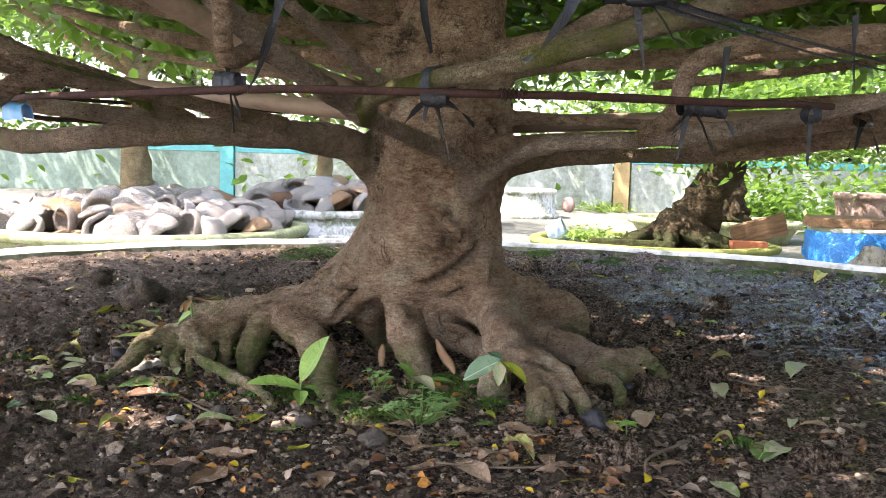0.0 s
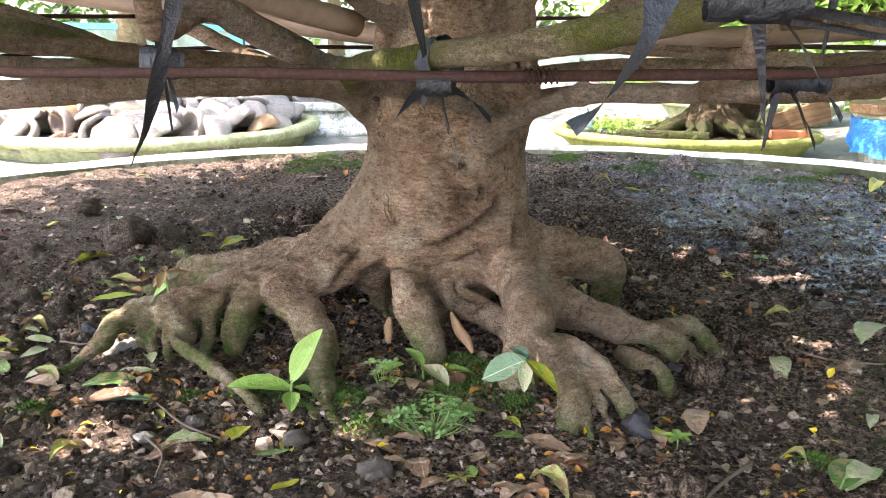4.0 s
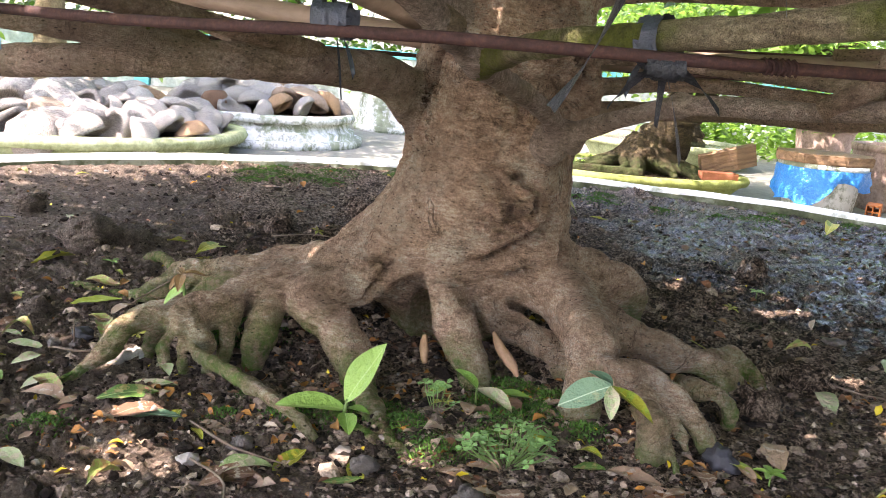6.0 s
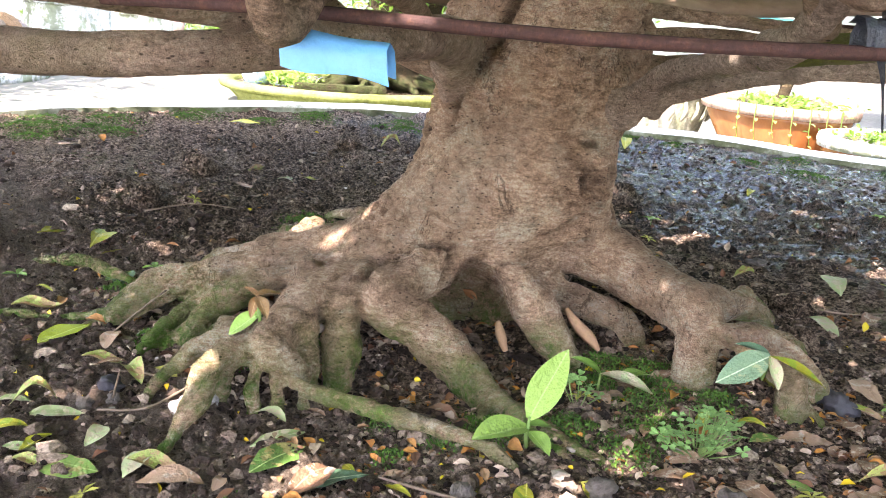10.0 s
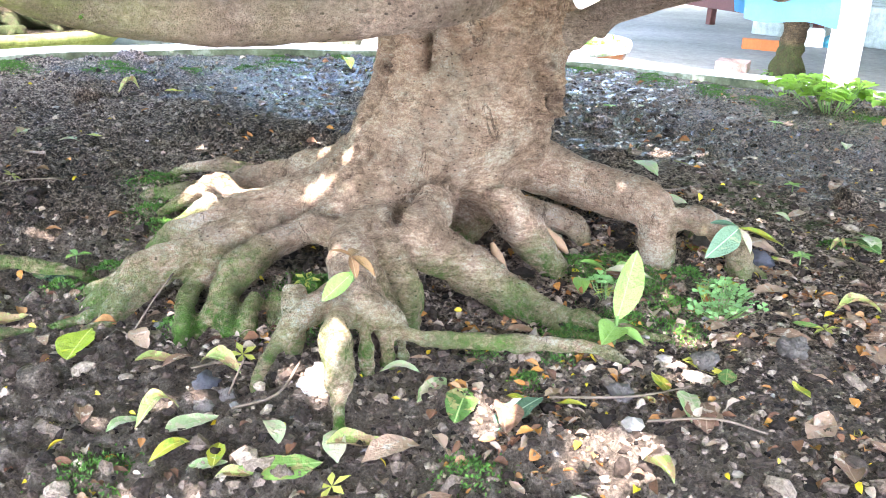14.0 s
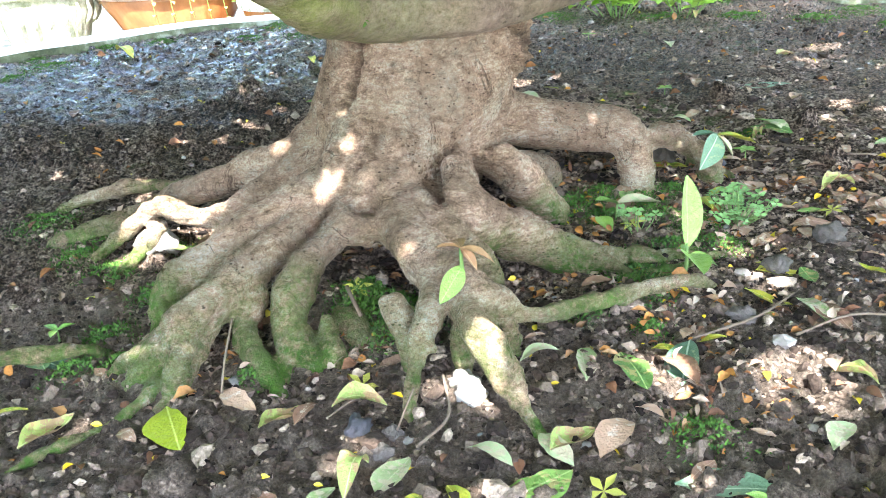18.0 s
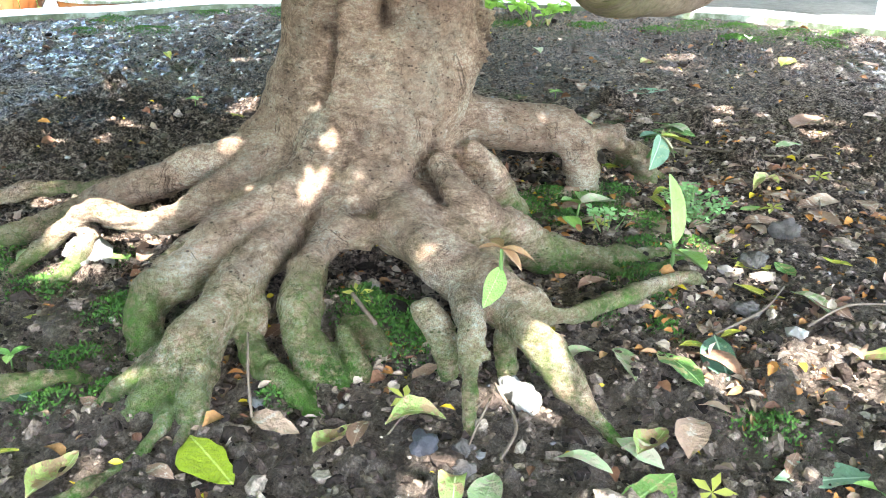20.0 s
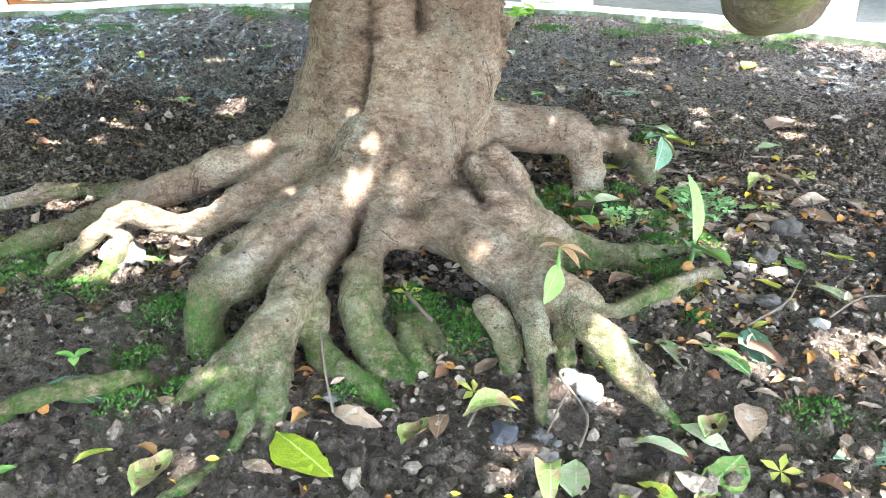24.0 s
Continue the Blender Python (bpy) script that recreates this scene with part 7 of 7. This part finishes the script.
fallen_leaf("P", -0.810, -0.232, -3, 0.075)
fallen_leaf("C", -0.859, 0.191, -6, 0.080)
fallen_leaf("P", -0.691, -0.403, 51, 0.063)
fallen_leaf("Y", -0.396, -0.487, -50, 0.040)
fallen_leaf("Y", -0.847, 0.642, 38, 0.149)
fallen_leaf("G", 0.126, -0.574, -72, 0.040)
fallen_leaf("B", 0.051, -0.567, -72, 0.070)
fallen_leaf("B", 0.192, -0.474, -22, 0.080)
fallen_leaf("B", 0.246, -0.526, -19, 0.052)
fallen_leaf("P", 0.628, -0.014, -90, 0.097)
fallen_leaf("Y", 0.153, -0.422, -44, 0.047)
fallen_leaf("B", -0.048, -0.518, -31, 0.064)
fallen_leaf("Y", -0.266, 2.184, -23, 0.121)
fallen_leaf("B", 0.468, -0.316, -99, 0.088)
fallen_leaf("P", -0.539, -0.377, 19, 0.079)
fallen_leaf("P", -0.605, -0.649, -18, 0.062)
fallen_leaf("G", -0.184, -0.616, 25, 0.053)
fallen_leaf("B", -0.134, -0.377, -27, 0.068)
fallen_leaf("B", -0.243, -0.754, 5, 0.086)
fallen_leaf("B", -0.200, -0.900, 80, 0.094)
fallen_leaf("Y", -0.400, -0.925, 2, 0.059)
fallen_leaf("B", 0.068, -0.660, 34, 0.045)
fallen_leaf("Y", -0.124, -0.709, 52, 0.048)
fallen_leaf("B", 0.154, -0.682, -54, 0.098)
fallen_leaf("B", 0.160, -0.811, 14, 0.066)
fallen_leaf("Y", 0.748, -0.516, -20, 0.040)
fallen_leaf("P", 0.533, -0.695, -61, 0.072)
fallen_leaf("B", 0.459, -0.738, -67, 0.069)
fallen_leaf("G", 0.145, -0.471, -7, 0.046)
fallen_leaf("Y", -0.741, 0.552, 73, 0.138)
fallen_leaf("G", -0.790, -0.354, -37, 0.091)
fallen_leaf("Y", -1.035, 0.292, 68, 0.128)
fallen_leaf("P", 0.806, 0.084, 57, 0.134)
fallen_leaf("B", 0.741, -0.292, -24, 0.060)
fallen_leaf("Y", 1.228, 1.765, 63, 0.150)
FL_ = random.Random(77)
for i_ in range(60):
    x_, y_ = bed_point(FL_, 0.5)
    if x_ < -0.55 and abs(y_) < 0.6:
        continue
    if math.hypot(x_ + 0.1, y_) > 0.45:
        fallen_leaf(FL_.choice("BBYYPC"), x_, y_, FL_.uniform(0, 360), FL_.uniform(0.045, 0.085))
for i_ in range(22):
    fallen_leaf("B", FL_.gauss(0.18, 0.18), FL_.gauss(-0.60, 0.13), FL_.uniform(0, 360), FL_.uniform(0.035, 0.07))

for i_ in range(60):
    fallen_leaf(FL_.choice("BBBBC"), FL_.gauss(0.1, 0.6), FL_.gauss(-0.45, 0.35), FL_.uniform(0, 360), FL_.uniform(0.025, 0.06))


def star_flower(x, y, s=0.022):
    verts, faces = [(0, 0, 0.15)], []
    for k in range(5):
        a = 2 * math.pi * k / 5 + 0.2
        d, e = Vector((math.cos(a), math.sin(a), 0)), Vector((-math.sin(a), math.cos(a), 0))
        o = len(verts)
        verts += [tuple(d * 0.55 - e * 0.22 + Vector((0, 0, 0.25))), tuple(d * 1.1 + Vector((0, 0, 0.12))), tuple(d * 0.55 + e * 0.22 + Vector((0, 0, 0.25)))]
        faces += [(0, o, o + 1), (0, o + 1, o + 2)]
    ob = place("fallen_flower", mesh_of("fallen_flower", verts, faces), STAR)
    ob.matrix_world = pose(x, y, soil_z(x, y) + soil_relief(x, y) + 0.006, R.uniform(-25, 25), R.uniform(-25, 25), R.uniform(0, 360)) @ Matrix.Diagonal((s, s, s, 1))
    tagged(ob, "yellow-green star-shaped fallen flower on the soil", "flower", "fallen flowers on the bed")


STAR = leaf_material("flower_star", (0.42, 0.42, 0.06), (0.55, 0.52, 0.10), 0.5)
for x_, y_ in ((-0.733, -0.445), (-0.14, -0.55), (-0.43, -0.02), (-0.62, -0.12), (-0.05, -0.33), (0.12, -0.63), (0.45, 0.2), (0.6, 0.55), (-0.5, 0.9), (-0.7, 0.5), (0.33, -0.75), (0.95, 0.1), (-0.84, -0.5)):
    star_flower(x_, y_)

# ---- twigs ----
TWIG = plain("dry_twig", (0.16, 0.115, 0.08), 0.85, 0, 0.35, 40)


def twig(pts, label="thin dry grey twig lying on the soil"):
    pts = [(x, y, z, r * 0.62) for x, y, z, r in pts]
    tagged(place("twig", mesh_of("twig", *tube(pts, 7, 4, 0.25, 60)), TWIG), label, "twig", "twigs on the bed")


def on(x, y, up=0.006):
    return soil_z(x, y) + up + 0.004


twig([(-0.697, 0.029, on(-0.697, 0.029), 0.0028), (-0.66, 0.045, 0.035, 0.0026), (-0.615, 0.06, 0.065, 0.0022)], "dry twig leaning on a root")
twig([(-0.50, -0.06, on(-0.5, -0.06, 0.012), 0.005), (-0.46, -0.02, on(-0.46, -0.02, 0.02), 0.005)], "short broken stick among the roots")
twig([(-0.40, -0.48, on(-0.40, -0.48), 0.003), (-0.32, -0.55, on(-0.32, -0.55), 0.003), (-0.24, -0.59, on(-0.24, -0.59), 0.002)])
twig([(-0.70, -0.205, on(-0.70, -0.205), 0.0024), (-0.695, -0.215, 0.03, 0.0022), (-0.69, -0.225, 0.055, 0.0018)])
twig([(-0.72, -0.24, on(-0.72, -0.24), 0.003), (-0.66, -0.25, on(-0.66, -0.25), 0.003), (-0.60, -0.22, 0.02, 0.003)])
twig([(-0.63, -0.16, on(-0.63, -0.16), 0.003), (-0.66, -0.13, on(-0.66, -0.13), 0.003), (-0.70, -0.12, on(-0.7, -0.12), 0.002)])
twig([(-0.36, -0.60, on(-0.36, -0.60), 0.003), (-0.30, -0.66, on(-0.30, -0.66), 0.003), (-0.28, -0.72, on(-0.28, -0.72), 0.002)])
twig([(0.52, -0.50, on(0.52, -0.5), 0.004), (0.45, -0.62, on(0.45, -0.62), 0.004), (0.44, -0.7, on(0.44, -0.7), 0.003)])
twig([(0.35, -0.68, on(0.35, -0.68), 0.003), (0.22, -0.72, on(0.22, -0.72), 0.003), (0.12, -0.71, on(0.12, -0.71), 0.003)])
twig([(0.65, 0.05, on(0.65, 0.05), 0.004), (0.72, -0.02, on(0.72, -0.02), 0.004), (0.82, -0.03, on(0.82, -0.03), 0.003)])
twig([(-0.62, 0.85, on(-0.62, 0.85), 0.004), (-0.50, 0.88, on(-0.5, 0.88), 0.003), (-0.40, 0.86, on(-0.4, 0.86), 0.003)])
POD = plain("dry_pod", (0.42, 0.25, 0.14), 0.7, 0, 0.25, 30)
tagged(place("seed_pod", mesh_of("seed_pod", *tube([(0.02, -0.125, 0.075, 0.004), (0.035, -0.14, 0.05, 0.010), (0.055, -0.155, 0.03, 0.010), (0.068, -0.165, 0.012, 0.003)], 8, 4, 0.2, 50)), POD), "long dry tan seed pod leaning between roots", "seed pod")
tagged(place("seed_pod", mesh_of("seed_pod", *tube([(-0.10, -0.12, 0.055, 0.004), (-0.10, -0.135, 0.035, 0.009), (-0.095, -0.15, 0.014, 0.004)], 8, 4, 0.2, 50)), POD), "dry brown seed pod standing in the root hollow", "seed pod")

# ---- living plants ----
GREEN = fallen_material("plant_leaf", (0.14, 0.27, 0.045), (0.24, 0.39, 0.08), (0.32, 0.46, 0.15), rough=0.4)
RUSSET = fallen_material("young_leaf", (0.30, 0.16, 0.07), (0.42, 0.26, 0.11), (0.5, 0.34, 0.18), rough=0.4)
STEM = plain("green_stem", (0.16, 0.26, 0.07), 0.6, 0, 0.2, 30)


def plant_leaf(parent, base, aim, length, wide, mat, up=(0, 0, 1), droop=0.12, label=""):
    """One blade from base towards aim."""
    n, verts, faces = 9, [], []
    d = (Vector(aim) - Vector(base)).normalized()
    s = d.cross(Vector(up)).normalized()
    nn = s.cross(d)
    m = Matrix((d, s, nn)).transposed().to_4x4()
    m.translation = Vector(base)
    for i in range(n + 1):
        t = i / n
        w = wide / length * 0.5 * math.sin(math.pi * max(0.02, t) ** 0.85) ** 0.8 + 0.004
        for j in range(-2, 3):
            u = j / 2
            verts.append((t, u * w, -droop * t * t + 0.5 * w * abs(u) + 0.012 * math.sin(7 * t + 2 * u)))
    for i in range(n):
        for j in range(4):
            a = i * 5 + j
            faces.append((a, a + 5, a + 6, a + 1))
    ob = place("leaf", mesh_of("leaf", verts, faces), mat, parent, label)
    ob.matrix_basis = m @ Matrix.Diagonal((length, length, length, 1))
    return ob


def stem(parent, pts):
    place("stem", mesh_of("stem", *tube(pts, 6, 4)), STEM, parent)


sprout = thing("seedling", "bright green seedling with upright broad leaf beside a root", "seedling")
stem(sprout, [(-0.185, -0.436, 0.0, 0.003), (-0.188, -0.438, 0.02, 0.003), (-0.185, -0.437, 0.045, 0.002)])
plant_leaf(sprout, (-0.186, -0.437, 0.042), (-0.135, -0.428, 0.135), 0.105, 0.044, GREEN, (-0.6, -0.75, 0.1), 0.03)
plant_leaf(sprout, (-0.188, -0.438, 0.03), (-0.30, -0.485, 0.055), 0.10, 0.042, GREEN, (0, -0.3, 1), 0.10)
plant_leaf(sprout, (-0.186, -0.440, 0.025), (-0.17, -0.49, 0.012), 0.045, 0.028, GREEN)
plant_leaf(sprout, (-0.184, -0.434, 0.03), (-0.13, -0.44, 0.03), 0.035, 0.02, GREEN)

sprout = thing("seedling", "young seedling with russet top leaves growing on a root", "seedling")
stem(sprout, [(-0.502, -0.211, 0.085, 0.003), (-0.506, -0.213, 0.115, 0.003), (-0.51, -0.214, 0.145, 0.002)])
plant_leaf(sprout, (-0.506, -0.213, 0.12), (-0.548, -0.20, 0.088), 0.055, 0.026, GREEN, (-0.5, -0.5, 0.6), 0.08)
plant_leaf(sprout, (-0.51, -0.214, 0.146), (-0.50, -0.27, 0.135), 0.045, 0.018, RUSSET, droop=0.25)
plant_leaf(sprout, (-0.51, -0.214, 0.146), (-0.47, -0.19, 0.15), 0.045, 0.018, RUSSET, droop=0.25)
plant_leaf(sprout, (-0.51, -0.214, 0.146), (-0.53, -0.18, 0.16), 0.03, 0.012, RUSSET, droop=0.2)
plant_leaf(sprout, (-0.51, -0.214, 0.146), (-0.52, -0.235, 0.135), 0.035, 0.014, RUSSET, droop=0.25)

sprout = thing("seedling", "dull green seedling leaves hanging over a root knee", "seedling")
stem(sprout, [(0.20, -0.41, 0.06, 0.003), (0.195, -0.425, 0.09, 0.003), (0.19, -0.43, 0.105, 0.002)])
plant_leaf(sprout, (0.19, -0.43, 0.105), (0.12, -0.42, 0.07), 0.085, 0.042, FALLEN["D"][0], (-0.2, -0.7, 0.6), 0.15)
plant_leaf(sprout, (0.19, -0.43, 0.105), (0.25, -0.50, 0.085), 0.085, 0.026, FALLEN["Y"][0], (0, 0, 1), 0.1)
plant_leaf(sprout, (0.19, -0.43, 0.105), (0.19, -0.47, 0.06), 0.05, 0.022, FALLEN["P"][0], (0, -1, 0.2), 0.1)
plant_leaf(sprout, (0.19, -0.43, 0.105), (0.15, -0.38, 0.12), 0.05, 0.024, FALLEN["D"][0])

sprout = thing("seedling", "small flat green seedling among the litter", "seedling")
stem(sprout, [(0.0, -0.29, 0.0, 0.002), (0.0, -0.293, 0.03, 0.002)])
plant_leaf(sprout, (0.0, -0.293, 0.03), (0.06, -0.36, 0.03), 0.085, 0.035, FALLEN["P"][0])
plant_leaf(sprout, (0.0, -0.293, 0.03), (-0.03, -0.27, 0.05), 0.05, 0.025, GREEN)
plant_leaf(sprout, (0.03, -0.30, 0.025), (0.10, -0.29, 0.03), 0.06, 0.025, GREEN)
plant_leaf(sprout, (-0.04, -0.27, 0.02), (-0.09, -0.31, 0.012), 0.05, 0.028, GREEN)

for x_, y_, n_ in ((-0.62, 0.36, 3), (0.42, -0.46, 5), (-0.72, -0.60, 3), (-0.86, 0.33, 3), (0.98, -0.2, 4), (-0.95, -0.35, 4), (0.7, 0.7, 4), (1.5, 0.7, 5), (1.75, 0.2, 4)):
    sprout = thing("seedling", "tiny green seedling on the bare soil", "seedling", group="tiny seedlings")
    z_ = soil_z(x_, y_)
    stem(sprout, [(x_, y_, z_, 0.0015), (x_, y_, z_ + 0.018, 0.0012)])
    for k_ in range(n_):
        a_ = 6.28 * k_ / n_ + x_
        plant_leaf(sprout, (x_, y_, z_ + 0.017), (x_ + 0.03 * math.cos(a_), y_ + 0.03 * math.sin(a_), z_ + 0.024), 0.026, 0.013, GREEN)


# clover: one trefoil mesh, many leaves
def trefoil_mesh():
    verts, faces = [], []
    for k in range(3):
        a = 2 * math.pi * k / 3
        d, e = Vector((math.cos(a), math.sin(a), 0)), Vector((-math.sin(a), math.cos(a), 0))
        o = len(verts)
        for p, q, z in ((0.02, 0.0, 0.0), (0.5, -0.42, 0.12), (0.92, -0.36, 0.1), (0.84, 0.0, 0.02), (0.92, 0.36, 0.1), (0.5, 0.42, 0.12), (0.5, 0.0, 0.0)):
            verts.append(tuple(d * p + e * q + Vector((0, 0, z))))
        faces += [(o, o + 1, o + 6), (o + 1, o + 2, o + 3, o + 6), (o + 6, o + 3, o + 4, o + 5), (o, o + 6, o + 5)]
    me = mesh_of("clover_leaf", verts, faces)
    me.materials.append(CLOVER)
    return me


CLOVER = leaf_material("clover_leaf", (0.16, 0.34, 0.09), (0.26, 0.46, 0.15), 0.5)


def clover_patch(x, y, r, n, seed, label):
    rng = random.Random(seed)
    plant = thing("clover", label, "clover", (x, y, soil_z(x, y)))
    me = trefoil_mesh()
    stem_rows = []
    for i in range(n):
        a, q = rng.uniform(0, 6.28), r * math.sqrt(rng.random())
        h = rng.uniform(0.025, 0.06) * (1.15 - 0.5 * q / r)
        px, py = q * math.cos(a), q * math.sin(a)
        stem_rows.append(tube([(px * 0.3, py * 0.3, 0, 0.0009), (px * 0.8, py * 0.8, h * 0.6, 0.0009), (px, py, h, 0.0007)], 4, 2))
        ob = new("leaf", me)
        ob.parent = plant
        s = rng.uniform(0.010, 0.015)
        ob.matrix_basis = pose(px, py, h, rng.uniform(-25, 25), rng.uniform(-25, 25), rng.uniform(0, 360)) @ Matrix.Diagonal((s, s, s, 1))
    for row in stem_rows:
        place("stem", mesh_of("stem", *row), STEM, plant)


clover_patch(0.05, -0.485, 0.065, 46, 1, "fresh green clover tuft growing from the soil")
clover_patch(-0.06, -0.34, 0.03, 8, 2, "few small clover leaves beside moss")


WEEDLEAF = leaf_material("weed_leaf", (0.12, 0.26, 0.025), (0.30, 0.48, 0.06), 0.5, trans=0.35)


def weed(x, y, r, n, seed, label, tall=0.16):
    rng = random.Random(seed)
    plant = thing("weed", label, "weed", (x, y, soil_z(x, y)))
    for i in range(n):
        a, q, h = rng.uniform(0, 6.28), r * math.sqrt(rng.random()), tall * rng.uniform(0.5, 1.0)
        px, py = q * math.cos(a), q * math.sin(a)
        stem(plant, [(px * 0.4, py * 0.4, -0.01, 0.002), (px * 0.8, py * 0.8, h * 0.6, 0.002), (px, py, h, 0.0015)])
        for k in range(rng.randint(4, 6)):
            b = rng.uniform(0, 6.28)
            z = h * rng.uniform(0.55, 1.0)
            plant_leaf(plant, (px, py, z), (px + math.cos(b), py + math.sin(b), z + rng.uniform(-0.3, 0.5)), rng.uniform(0.035, 0.06), rng.uniform(0.030, 0.046), WEEDLEAF, label="")


weed(2.22, 0.20, 0.17, 26, 4, "leafy bright green weed clump beside the kerb", 0.12)
weed(2.24, -0.05, 0.12, 10, 6, "low green weeds beside the kerb", 0.09)
weed(2.33, 0.42, 0.10, 7, 8, "low green weeds beside the kerb", 0.08)
weed(-0.72, -0.78, 0.05, 4, 9, "small grassy weed on the soil", 0.07)
